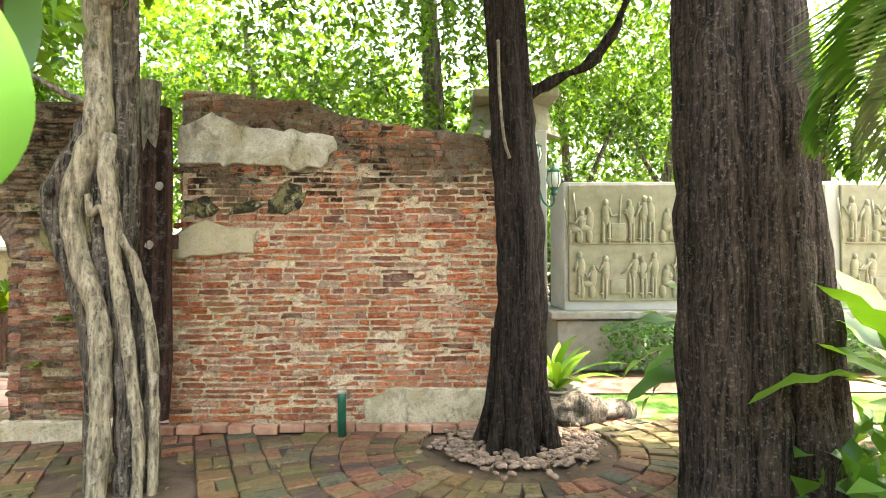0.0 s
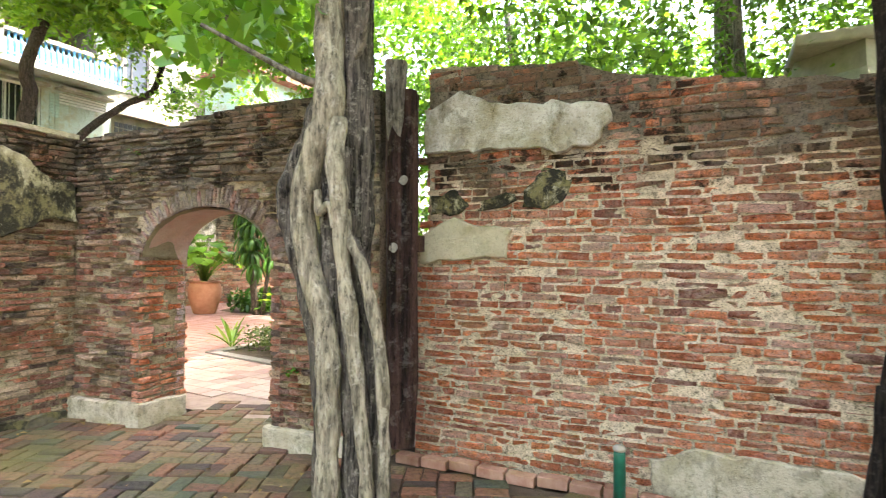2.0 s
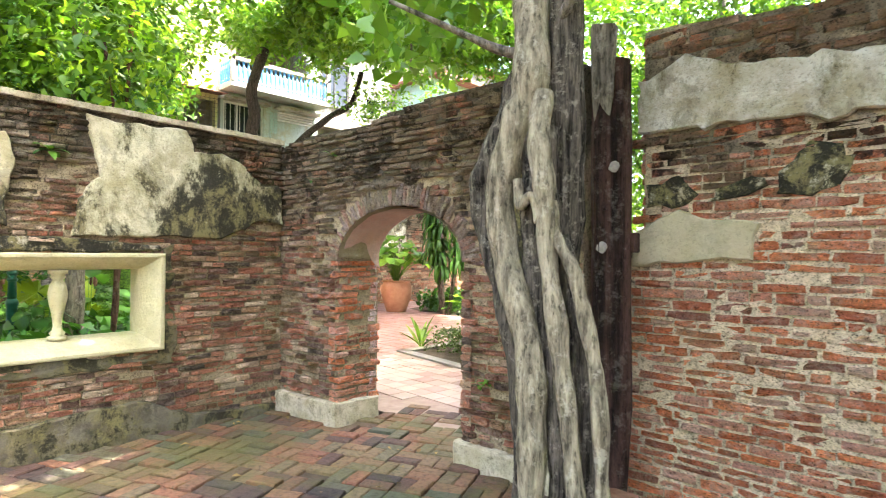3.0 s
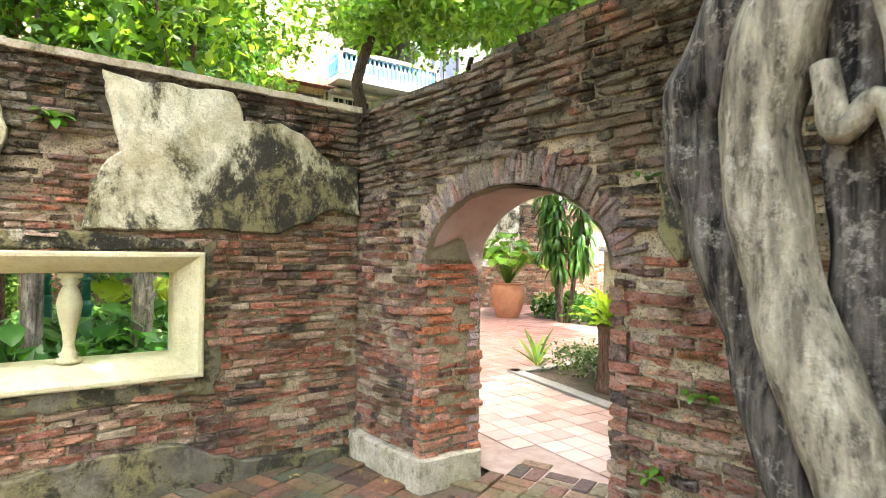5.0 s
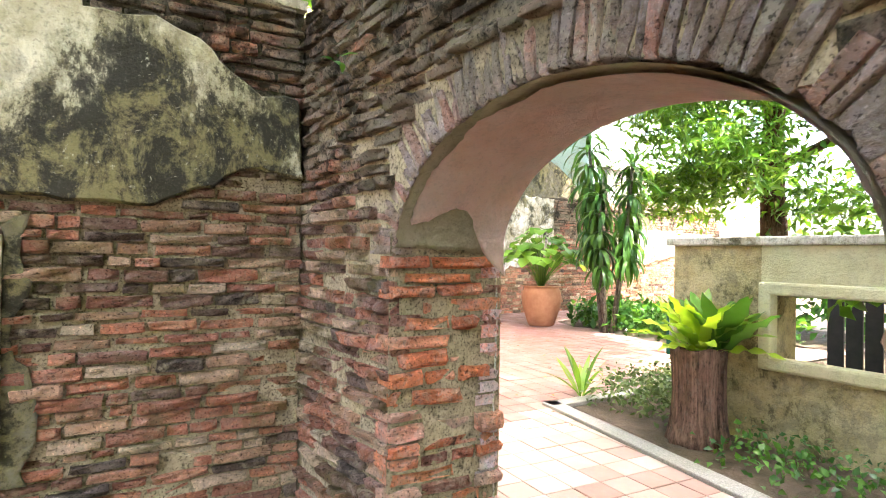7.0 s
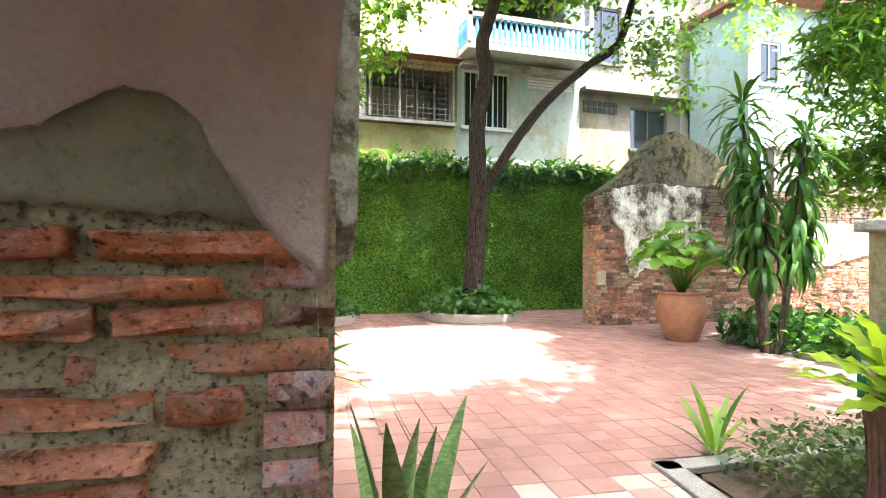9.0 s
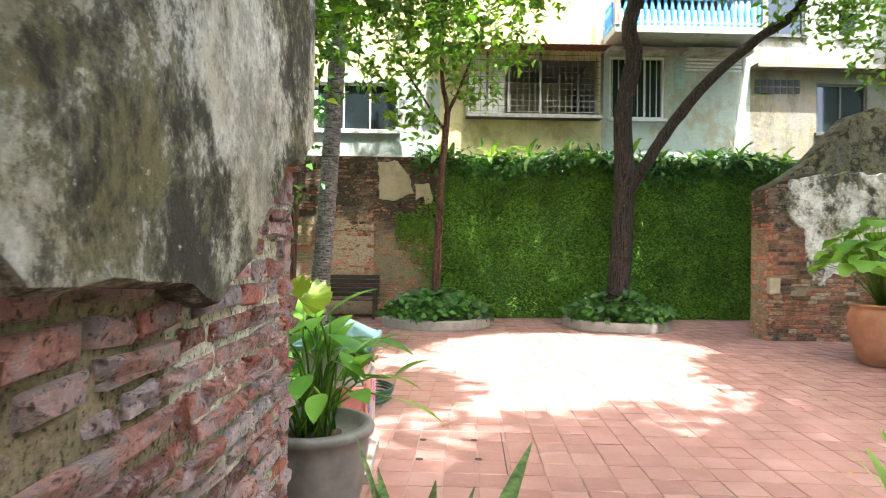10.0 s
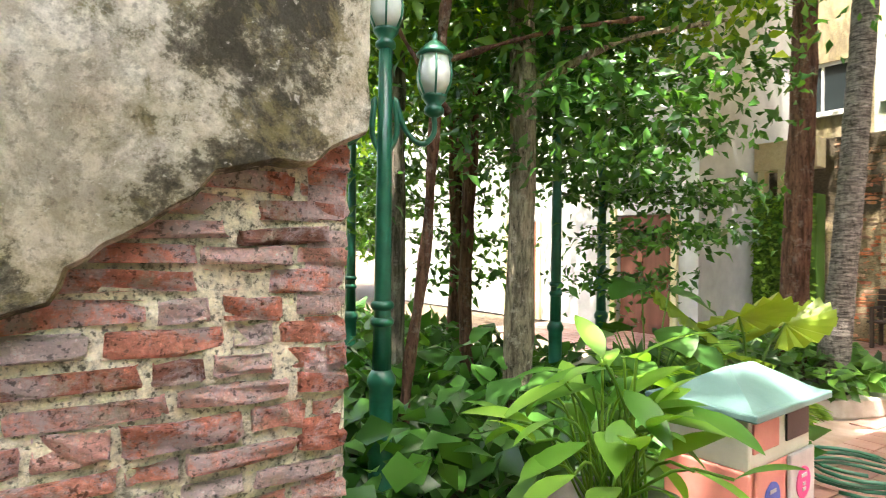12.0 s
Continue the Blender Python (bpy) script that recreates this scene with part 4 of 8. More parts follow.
# tree with braided roots in front of the arch wall
root_tree = empty("strangler_tree", (-1.05, 3.3, 0), "pale grey tree with thick braided aerial roots on bare soil", "tree")
STRANDS = [
    ([(-1.17, 3.34, 3.2), (-1.15, 3.30, 2.75), (-1.12, 3.25, 2.32), (-1.17, 3.22, 2.12), (-1.25, 3.20, 1.80), (-1.21, 3.20, 1.49), (-1.06, 3.18, 1.08), (-1.04, 3.17, 0.7), (-1.04, 3.17, 0.32), (-1.07, 3.15, -0.1)], 0.085, 0.058, M_BARK_PALE),
    ([(-1.06, 3.26, 2.25), (-1.03, 3.20, 2.0), (-1.00, 3.19, 1.8), (-0.98, 3.20, 1.49), (-0.92, 3.20, 1.08), (-0.86, 3.20, 0.67), (-0.82, 3.20, 0.32), (-0.82, 3.18, -0.1)], 0.05, 0.036, M_BARK_PALE),
    ([(-1.00, 3.24, 1.75), (-0.95, 3.22, 1.58), (-0.88, 3.23, 1.45), (-0.79, 3.25, 1.08), (-0.755, 3.25, 0.67), (-0.745, 3.24, 0.32), (-0.75, 3.22, -0.1)], 0.034, 0.031, M_BARK_PALE),
    ([(-1.14, 3.32, 2.35), (-1.31, 3.33, 2.08), (-1.43, 3.33, 1.88), (-1.42, 3.33, 1.70), (-1.32, 3.31, 1.42), (-1.19, 3.27, 1.06), (-1.12, 3.24, 0.6), (-1.12, 3.22, -0.1)], 0.105, 0.055, M_BARK_WEB),
    ([(-1.14, 3.19, 1.86), (-1.11, 3.17, 1.74), (-1.05, 3.17, 1.78), (-1.02, 3.18, 1.66)], 0.018, 0.02, M_BARK_PALE),
    ([(-1.10, 3.30, 2.1), (-1.09, 3.30, 1.75), (-1.08, 3.30, 1.4), (-0.98, 3.30, 1.0), (-0.94, 3.28, 0.6), (-0.92, 3.27, 0.2), (-0.93, 3.26, -0.1)], 0.085, 0.085, M_BARK_WEB),
    ([(-1.0, 3.32, 1.6), (-0.86, 3.33, 1.0), (-0.82, 3.32, 0.4), (-0.82, 3.31, -0.1)], 0.05, 0.06, M_BARK_WEB),
]
for pts, r0, r1, bark in STRANDS:
    ln = spline(pts, 8)
    part("root", tube(ln, [(r0 + (r1 - r0) * i / (len(ln) - 1)) * (1 + 0.07 * math.sin(i * 0.9) * (r0 > 0.03)) for i in range(len(ln))], 18, 0.05, 3, 0.012, twist=0.1), bark, root_tree, "dark streaky bark between the roots" if bark == M_BARK_WEB else "", True)
ln = spline([(-1.12, 3.5, 1.3), (-1.06, 3.45, 1.9), (-1.04, 3.42, 2.5), (-1.05, 3.42, 3.2), (-1.05, 3.4, 4.4), (-0.9, 3.3, 6.0)], 6)
part("trunk", tube(ln, [0.105 - 0.02 * i / (len(ln) - 1) for i in range(len(ln))], 14, 0.06, 4, 0.02), M_BARK_WEB, root_tree, "dark grey trunk", True)
ln = spline([(-1.10, 3.36, 3.1), (-1.18, 3.36, 3.6), (-1.25, 3.3, 4.5), (-1.5, 3.0, 5.8)], 6)
part("limb", tube(ln, [0.10 - 0.04 * i / (len(ln) - 1) for i in range(len(ln))], 12, 0.06, 4, 0.02), M_BARK_PALE, root_tree, "", True)
for pts in ([(-1.02, 3.36, 2.6), (-0.92, 3.30, 2.75), (-0.85, 3.2, 3.2), (-0.8, 3.1, 3.9)], [(-1.0, 3.4, 2.9), (-0.93, 3.3, 3.3), (-0.95, 3.2, 4.2)], [(-1.1, 3.3, 2.44), (-1.25, 3.2, 2.48), (-1.42, 3.1, 2.58), (-1.7, 2.9, 2.75)], [(-1.2, 3.4, 3.4), (-2.0, 3.8, 3.6), (-2.9, 4.2, 3.5), (-3.6, 4.8, 3.3)]):
    ln = spline(pts, 5)
    part("branch", tube(ln, [0.028 - 0.018 * i / (len(ln) - 1) for i in range(len(ln))], 8, 0.05, 3, 0.004), M_BARK_GREY, root_tree, "", True)

# dark tree beside the front wall
tree2 = trunk_thing("dark_tree", [
    ([(1.68, 4.03, -0.1), (1.68, 4.04, 0.25), (1.70, 4.05, 0.8), (1.70, 4.06, 1.5), (1.66, 4.06, 2.3), (1.62, 4.06, 3.0), (1.55, 4.0, 4.2), (1.45, 3.8, 6.0)], 0.215, 0.13),
    ([(1.72, 4.05, 2.72), (1.98, 4.0, 2.84), (2.28, 3.95, 3.0), (2.50, 3.9, 3.4), (2.7, 3.8, 4.2)], 0.045, 0.03)], M_BARK_BLACK, "dark rough-barked tree in a bed of river pebbles", 36, ridge=0.10, rough=0.035)
for a in range(7):
    th = a * 0.9 + 0.3
    ln = spline([(1.68 + 0.17 * math.cos(th), 4.05 + 0.17 * math.sin(th), 0.9), (1.68 + 0.2 * math.cos(th), 4.05 + 0.2 * math.sin(th), 0.4), (1.68 + 0.31 * math.cos(th), 4.05 + 0.31 * math.sin(th), -0.05)], 5)
    part("root", tube(ln, [0.03 + 0.035 * i / (len(ln) - 1) for i in range(len(ln))], 8, 0.1, 3, 0.01), M_BARK_BLACK, tree2, "", True)
part("dead_vine", tube(spline([(1.52, 3.86, 3.1), (1.53, 3.85, 2.7), (1.56, 3.84, 2.35), (1.60, 3.83, 2.2)], 5), [0.012] * 16, 6), M_BARK_PALE, tree2, "dry pale climbing stem", True)

# the thick trunk close by
big = trunk_thing("thick_tree", [([(2.92, 2.90, -0.2), (2.92, 2.90, 0.6), (2.89, 2.92, 1.5), (2.83, 2.93, 2.6), (2.78, 2.92, 4.0), (2.75, 2.8, 6.5)], 0.36, 0.23)], M_BARK_DARK, "broad dark trunk with deep folded bark", 48, ridge=0.05, rough=0.035)
for x, y, r in ((2.62, 2.68, 0.16), (2.79, 2.58, 0.10), (3.02, 2.60, 0.11), (3.17, 2.70, 0.12), (3.25, 2.9, 0.11), (2.58, 2.88, 0.12)):
    k = random.Random(int(x * 100)).uniform(-0.03, 0.03)
    ln = spline([(x + k, y - 0.03, -0.2), (x, y, 0.7), (x - k - 0.25 * max(0, x - 2.8), y + 0.01, 1.6), (x - 0.01 - 0.4 * max(0, x - 2.8), y + 0.05, 2.6), (x - 0.03 - 0.5 * max(0, x - 2.8), y + 0.10, 4.2)], 8)
    part("trunk_fold", tube(ln, [r * (1.05 - 0.2 * i / (len(ln) - 1)) for i in range(len(ln))], 16, 0.06, 4, 0.03), M_BARK_DARK, big, "", True)

# ---- crowns over the court ----
def crown(tree, blobs, count, size, mat, seed, narrow=0.5, up=0.6, flat=0.7):
    return foliage("crown", np.random.default_rng(seed), blobs, count, size, mat, tree, "", narrow, up, flat)


crown(root_tree, scatter_blobs(np.random.default_rng(1), ((-2.4, 0.8), (2.2, 4.2), (4.0, 6.2)), 12, 0.5, 0.9), 2600, 0.14, M_LEAF_FRESH, 11)
crown(root_tree, [(-1.6, 3.2, 3.0, 0.35), (-2.0, 3.5, 3.15, 0.4), (-2.5, 3.8, 3.3, 0.45), (-3.1, 4.3, 3.35, 0.5), (-0.9, 3.1, 3.4, 0.4), (-1.7, 2.9, 2.75, 0.25)], 560, 0.15, M_LEAF_FRESH, 12, 0.6)
crown(tree2, scatter_blobs(np.random.default_rng(2), ((0.0, 5.0), (3.0, 8.5), (3.5, 6.5)), 24, 0.6, 1.1), 9000, 0.11, M_LEAF, 13, 0.4)
crown(big, scatter_blobs(np.random.default_rng(3), ((0.2, 6.0), (0.0, 4.8), (5.0, 8.0)), 26, 0.9, 1.5), 10500, 0.17, M_LEAF, 14)

# ---- trees behind the front wall ----
def wood(name, x0, x1, y0, y1, seed, count, n, zr, leaf, label, mat, rr=(0.9, 1.7)):
    """A few trees standing together; each has its trunk and crown."""
    rng = np.random.default_rng(seed)
    for k in range(n):
        x, y = x0 + (x1 - x0) * (k + rng.uniform(0.2, 0.8)) / n, rng.uniform(y0, y1)
        top = zr[1] * rng.uniform(0.85, 1.1)
        t = trunk_thing(name, [([(x, y, -0.1), (x + rng.uniform(-.2, .2), y, top * 0.35), (x + rng.uniform(-.5, .5), y + rng.uniform(-.4, .4), top * 0.8)], 0.16, 0.06),
                               ([(x, y, top * 0.3), (x + 0.6, y - 0.2, top * 0.5), (x + 1.2, y - 0.3, top * 0.65)], 0.07, 0.03),
                               ([(x, y, top * 0.35), (x - 0.7, y - 0.1, top * 0.5), (x - 1.3, y, top * 0.7)], 0.06, 0.03)], M_BARK_GREY, label, 10, group="trees round the court")
        w = (x1 - x0) / n * 0.75
        crown(t, scatter_blobs(rng, ((x - w, x + w), (y - 1.3, y + 1.3), (zr[0], top)), 16, *rr), count, leaf, mat, seed + 50 + k)


wood("garden_tree", -3.5, 13, 9.5, 13.0, 71, 7000, 6, (2.6, 7.5), 0.15, "leafy garden tree with bright green crown", M_LEAF)
wood("garden_tree", -8, 22, 17, 24, 72, 5000, 6, (2.0, 9.5), 0.30, "tall leafy tree behind the garden wall", M_LEAF, (1.6, 2.8))

# ---- paving of the court ----
def paver_mesh(seed, mat):
    rng = random.Random(seed)
    vs = []
    for z, q in ((-0.06, 0.5), (-0.008, 0.5), (0.0, 0.455)):
        for sx, sy in ((-1, -1), (1, -1), (1, 1), (-1, 1)):
            vs.append((sx * q + rng.uniform(-.025, .025), sy * q * (1 if q == 0.5 else 0.985) + rng.uniform(-.035, .035), z + (rng.uniform(-.004, .003) if z == 0 else 0)))
    fs = [(8, 9, 10, 11)] + [(k * 4 + i, k * 4 + (i + 1) % 4, k * 4 + 4 + (i + 1) % 4, k * 4 + 4 + i) for k in range(2) for i in range(4)]
    return vs, fs


def paver_material():
    m, nt, b = material("mossy_paver", 0.75, 0, 0.35)
    pos = world_pos(nt)
    col = ramp_node(nt, piece_random(nt), [(0, (0.04, 0.03, 0.026)), (0.25, (0.095, 0.05, 0.036)), (0.5, (0.19, 0.08, 0.045)), (0.75, (0.15, 0.105, 0.055)), (1, (0.055, 0.065, 0.045))])
    col = mix_node(nt, 1.0, col, ramp_node(nt, noise_node(nt, pos, 26, 8, 0.72), [(0.36, (0.45,)), (0.48, (0.95,)), (0.66, (1.35,))]), "MULTIPLY")
    moss = ramp_node(nt, noise_node(nt, pos, 1.1, 6, 0.65), [(0.45, (0,)), (0.62, (0.8,))])
    col = mix_node(nt, moss, col, mix_node(nt, noise_node(nt, pos, 25, 3), (0.045, 0.046, 0.011), (0.115, 0.11, 0.03)))
    nt.links.new(col, b.inputs["Base Color"])
    add_bump(nt, b, noise_node(nt, pos, 50, 6, 0.7), 0.6, 0.01)
    return m


M_PAVER = paver_material()
court = tagged(solid("pavement_court", [(-4.7, -3.2, -0.03), (5.0, -3.2, -0.03), (5.0, 4.6, -0.03), (-4.7, 4.6, -0.03)], [(0, 1, 2, 3)], M_SOIL), "mossy old brick paving laid in soil", "pavement", kind="structure")


def lay_pavers():
    rng = random.Random(3)
    temps = [paver_mesh(s, M_PAVER) for s in range(8)]
    meshes = [mesh_of("paver", *t, M_PAVER) for t in temps]
    jv, jf, made = [], [], 0
    tx, ty = 1.68, 4.05
    spots = []
    for k in range(9):
        r = 0.86 + k * 0.205
        n = int(2 * math.pi * r / 0.125)
        for i in range(n):
            th = 2 * math.pi * (i + 0.5 * (k % 2)) / n
            x, y = tx + r * math.cos(th), ty + r * math.sin(th)
            if y < 4.46 and x > 0.0 - 0.02 * k or (1.9 < x and y < 5.0):
                spots.append((x, y, th + rng.gauss(0, 0.03), 0.195, 2 * math.pi * r / n - 0.012))
    a = radians(24)
    for j in range(-60, 60):
        for i in range(-40, 40):
            pair = (i + j) % 2
            u, v = i * 0.235, j * 0.235
            for q in (-0.5, 0.5):
                du, dv = (0, q * 0.1175) if pair else (q * 0.1175, 0)
                x = -2.2 + (u + du) * math.cos(a) - (v + dv) * math.sin(a)
                y = 2.2 + (u + du) * math.sin(a) + (v + dv) * math.cos(a)
                if not (-4.62 < x < 0.9 and -2.6 < y < 5.15):
                    continue
                if math.hypot(x - tx, y - ty) < 2.62 and x > -0.05:
                    continue
                front = yb(x) - 0.06 if x < -1.4 else 4.3
                if y > front and not (-3.78 < x < -2.48):
                    continue
                if math.hypot(x + 1.05, y - 3.3) < 0.55 and rng.random() < 0.9:
                    continue
                spots.append((x, y, a + (0 if pair else math.pi / 2) + rng.gauss(0, 0.03), 0.222, 0.108))
    for x, y, th, l, w in spots:
        if rng.random() < 0.02:
            continue
        m = Matrix.Translation((x, y, rng.gauss(0, 0.005))) @ Matrix.Rotation(th, 4, "Z") @ Matrix.Rotation(rng.gauss(0, 0.02), 4, "X") @ Matrix.Diagonal((l, w, 1, 1))
        k = rng.randrange(8)
        if made < 300 and (y > 2.7):
            hang(new("paver", meshes[k]), court, m)
            made += 1
        else:
            s = len(jv)
            jv.extend(m @ Vector(v) for v in temps[k][0])
            jf.extend(tuple(i + s for i in f) for f in temps[k][1])
    solid("paver_field", jv, jf, M_PAVER, court)["kind"] = "stuff"


lay_pavers()

# pebbles round the dark tree
def pebbles():
    rng = random.Random(9)
    M = simple_material("river_pebble", (0.13, 0.085, 0.06), (0.27, 0.19, 0.145), 12, 0.7, 0, 0.2, 0.004, 0.35, 0.35)
    bm = bmesh.new()
    for i in range(950):
        th = rng.uniform(0, 6.28)
        r = 0.2 + (0.44 + 0.12 * noise.noise((math.cos(th) * 1.5, math.sin(th) * 1.5, 2))) * math.sqrt(rng.random()) + (0.3 * rng.random() ** 3 if rng.random() < 0.12 else 0)
        s = rng.uniform(0.012, 0.030)
        m = Matrix.Translation((1.68 + r * math.cos(th), 4.03 + r * math.sin(th) * 0.8, 0.006 + s * 0.3 + rng.uniform(0, 0.03) * max(0, 0.7 - r))) @ Matrix.Rotation(rng.uniform(0, 6), 4, "Z") @ Matrix.Rotation(rng.gauss(0, 0.3), 4, "X") @ Matrix.Diagonal((s * 1.4, s, s * 0.6, 1))
        bmesh.ops.create_icosphere(bm, subdivisions=1, radius=1, matrix=m)
    ob = part("pebble_bed", bm, M, None, "", True)
    tagged(ob, "brown rounded river pebbles heaped round a tree foot", "pebbles", kind="stuff")


pebbles()

# short green post
gp = empty("bollard", (0.27, 4.28, 0), "short green painted metal post beside the brick wall", "post")
part("pole", lathe([(0.036, 0), (0.036, 0.33), (0.033, 0.345)], 16, (0.27, 4.28, 0)), M_GREEN_IRON, gp, "", True)
part("cap", lathe([(0.030, 0.345), (0.040, 0.35), (0.040, 0.365), (0.028, 0.38), (0.01, 0.385)], 16, (0.27, 4.28, 0)), simple_material("worn_cap", (0.24, 0.20, 0.15), (0.36, 0.31, 0.24), 30), gp, "worn stone-coloured cap", True)

# edging bricks at the foot of the front wall
edge = empty("brick_edging", (-0.6, 4.42, 0), "row of reddish edging bricks along the wall foot", "edging", kind="structure")
M_EDGE = simple_material("edging_brick", (0.26, 0.12, 0.075), (0.42, 0.25, 0.17), 9, 0.9, 0, 0.6, 0.01, 0.2, 0.25)
rng_e = random.Random(4)
for i in range(15):
    x = -1.25 + i * 0.105 * 1.0
    part("brick", box_bm((0.20, 0.095, 0.07), (x * 1.0 + i * 0.11, 4.44 - 0.0 * i + rng_e.uniform(-.01, .01), 0.02 + rng_e.uniform(-.01, .01)), 0.008, Matrix.Rotation(rng_e.gauss(-0.03, 0.03), 4, "Z")), M_EDGE, edge)

# old timber post in the gap between the walls
door_post = empty("timber_post", (-1.39, 4.36, 0), "dark weathered timber door post in the wall gap", "post")
part("post", tube([(-1.27, 4.37, 0.12), (-1.29, 4.37, 0.6), (-1.30, 4.37, 1.4), (-1.30, 4.37, 2.2), (-1.29, 4.37, 2.72)], [0.09, 0.125, 0.13, 0.13, 0.12], 24, 0.10, 4, 0.02), M_DARK_WOOD, door_post)
part("post", tube([(-1.33, 4.30, 2.15), (-1.31, 4.29, 2.5), (-1.30, 4.29, 2.92)], [0.03, 0.08, 0.09], 8, 0.12, 4, 0.012), M_BARK_GREY, door_post, "split grey timber end")
part("rail_stub", box_bm((0.16, 0.09, 0.12), (-1.22, 4.40, 1.60), 0.008), M_DARK_WOOD, door_post)
M_PLUG = simple_material("lime_plug", (0.18, 0.16, 0.13), (0.34, 0.30, 0.25), 30, 0.9, 0, 0.5, 0.006)
for x, z, r in ((-1.29, 1.57, 0.038), (-1.21, 2.05, 0.036)):
    part("lime_plug", lathe([(r, 0), (r * 0.97, 0.004), (r * 0.85, 0.007), (0.004, 0.008)], 9, wobble=0.2), M_PLUG, None).matrix_world = pose(x, 4.243, z, 90, 0, 0)
    o = bpy.context.scene.collection.objects[-1]
    hang(o, door_post, o.matrix_world.copy())

# ---- monument beyond the front wall ----
M_STONE = simple_material("relief_stone", (0.20, 0.195, 0.135), (0.28, 0.275, 0.205), 10, 0.85, 0, 0.4, 0.006)
M_STONE_DK = simple_material("stone_base", (0.18, 0.18, 0.155), (0.27, 0.27, 0.24), 10, 0.85, 0, 0.4, 0.006)
M_WHITE = simple_material("white_wall_paint", (0.34, 0.34, 0.32), (0.45, 0.45, 0.43), 3, 0.7, 0, 0.15, 0.003)


def relief_wall():
    w = empty("relief_wall", (2.72, 7.1, 0), "pale green-grey stone memorial wall with carved relief panels", "monument")
    part("plinth", box_bm((8.0, 1.5, 0.66), (6.62, 7.8, 0.30), 0.02), M_STONE_DK, w)
    part("plinth_cap", box_bm((8.15, 1.62, 0.10), (6.60, 7.78, 0.70), 0.02), M_STONE_DK, w)
    part("slab", box_bm((7.6, 0.9, 1.72), (6.54, 7.62, 1.61), 0.015), M_WHITE, w, "white painted block")
    for x0, x1 in ((2.80, 6.25), (6.45, 10.2)):
        part("panel_frame", box_bm((x1 - x0, 0.05, 1.55), ((x0 + x1) / 2, 7.155, 1.65), 0.012), M_STONE, w)
        rng = random.Random(int(x0 * 10))
        bm = bmesh.new()
        for row, (zb, h) in enumerate(((1.68, 0.62), (0.96, 0.60))):
            x = x0 + 0.16
            while x < x1 - 0.25:
                sit = rng.random() < 0.35
                hh = h * (rng.uniform(0.62, 0.72) if sit else rng.uniform(0.86, 1.0))
                lean, side = rng.uniform(-0.07, 0.07), rng.choice((-1, 1))
                blobs = [(lean, 0.91, 0.036, 0.05), (lean * 0.7, 0.66, 0.062, 0.12), (lean * 0.5, 0.52, 0.055, 0.09)]
                if sit:
                    blobs += [(side * 0.07, 0.38, 0.10, 0.045), (side * 0.14, 0.17, 0.032, 0.12), (-0.02, 0.12, 0.05, 0.09)]
                else:
                    blobs += [(-0.03, 0.22, 0.026, 0.17), (0.03 + 0.02 * side, 0.22, 0.026, 0.17), (0.05 * side, 0.03, 0.04, 0.018)]
                for dx, dz, rx, rz in blobs:
                    m = Matrix.Translation((x + dx + rng.uniform(-.006, .006), 7.127, zb + hh * dz)) @ Matrix.Diagonal((rx, 0.034, rz * h / 0.6, 1))
                    bmesh.ops.create_uvsphere(bm, u_segments=10, v_segments=7, radius=1, matrix=m)
                hand = (x + side * rng.uniform(0.09, 0.17), 7.11, zb + hh * rng.uniform(0.45, 0.78))
                tube([(x + lean + side * 0.045, 7.12, zb + hh * 0.76), (x + side * 0.075, 7.11, zb + hh * 0.58), hand], [0.02, 0.017, 0.013], 7, bm=bm)
                if rng.random() < 0.3:
                    tube([(hand[0], 7.115, zb + 0.02), (hand[0] + side * 0.06, 7.115, zb + h * rng.uniform(0.8, 1.05))], [0.009, 0.009], 6, bm=bm)
                step = rng.choice((0.13, 0.16, 0.2, 0.3))
                if step > 0.25:
                    box_bm((0.20, 0.035, rng.uniform(0.16, 0.26)), (x + 0.17, 7.125, zb + 0.11), 0.012, bm=bm)
                    step = 0.36
                x += step
        box_bm((x1 - x0 - 0.1, 0.03, 0.03), ((x0 + x1) / 2, 7.13, 1.64), 0.008, bm=bm)
        part("carved_relief", bm, M_STONE, w, "worn carved stone relief", True)
    p = empty("gate_pillar", (2.3, 8.9, 0), "white rendered pillar with a stepped cap", "pillar")
    part("shaft", box_bm((1.0, 1.0, 3.5), (2.3, 9.1, 1.75), 0.02), M_WHITE, p)
    part("cap", box_bm((1.35, 1.35, 0.14), (2.3, 9.1, 4.05), 0.03), M_STONE, p)
    part("neck", lathe([(0.85, 3.48), (0.70, 3.65), (0.62, 3.98)], 4, (2.3, 9.1, 0)), M_STONE, p)


relief_wall()


def hedge(name, box, count, size, mat, label, seed):
    rng = np.random.default_rng(seed)
    (x0, x1), (y0, y1), (z0, z1) = box
    p = np.stack([rng.uniform(x0, x1, count), rng.uniform(y0, y1, count), z0 + (z1 - z0) * rng.uniform(0, 1, count) ** 0.7], 1)
    p += rng.normal(size=p.shape) * 0.03
    nn = rng.normal(size=p.shape) * 0.7 + np.array([0, 0, 0.7])
    ob = new(name, leaves_mesh(name, p, nn, size, mat, rng, 0.6))
    return tagged(ob, label, "hedge" if "hedge" in name else "plants", kind="stuff")


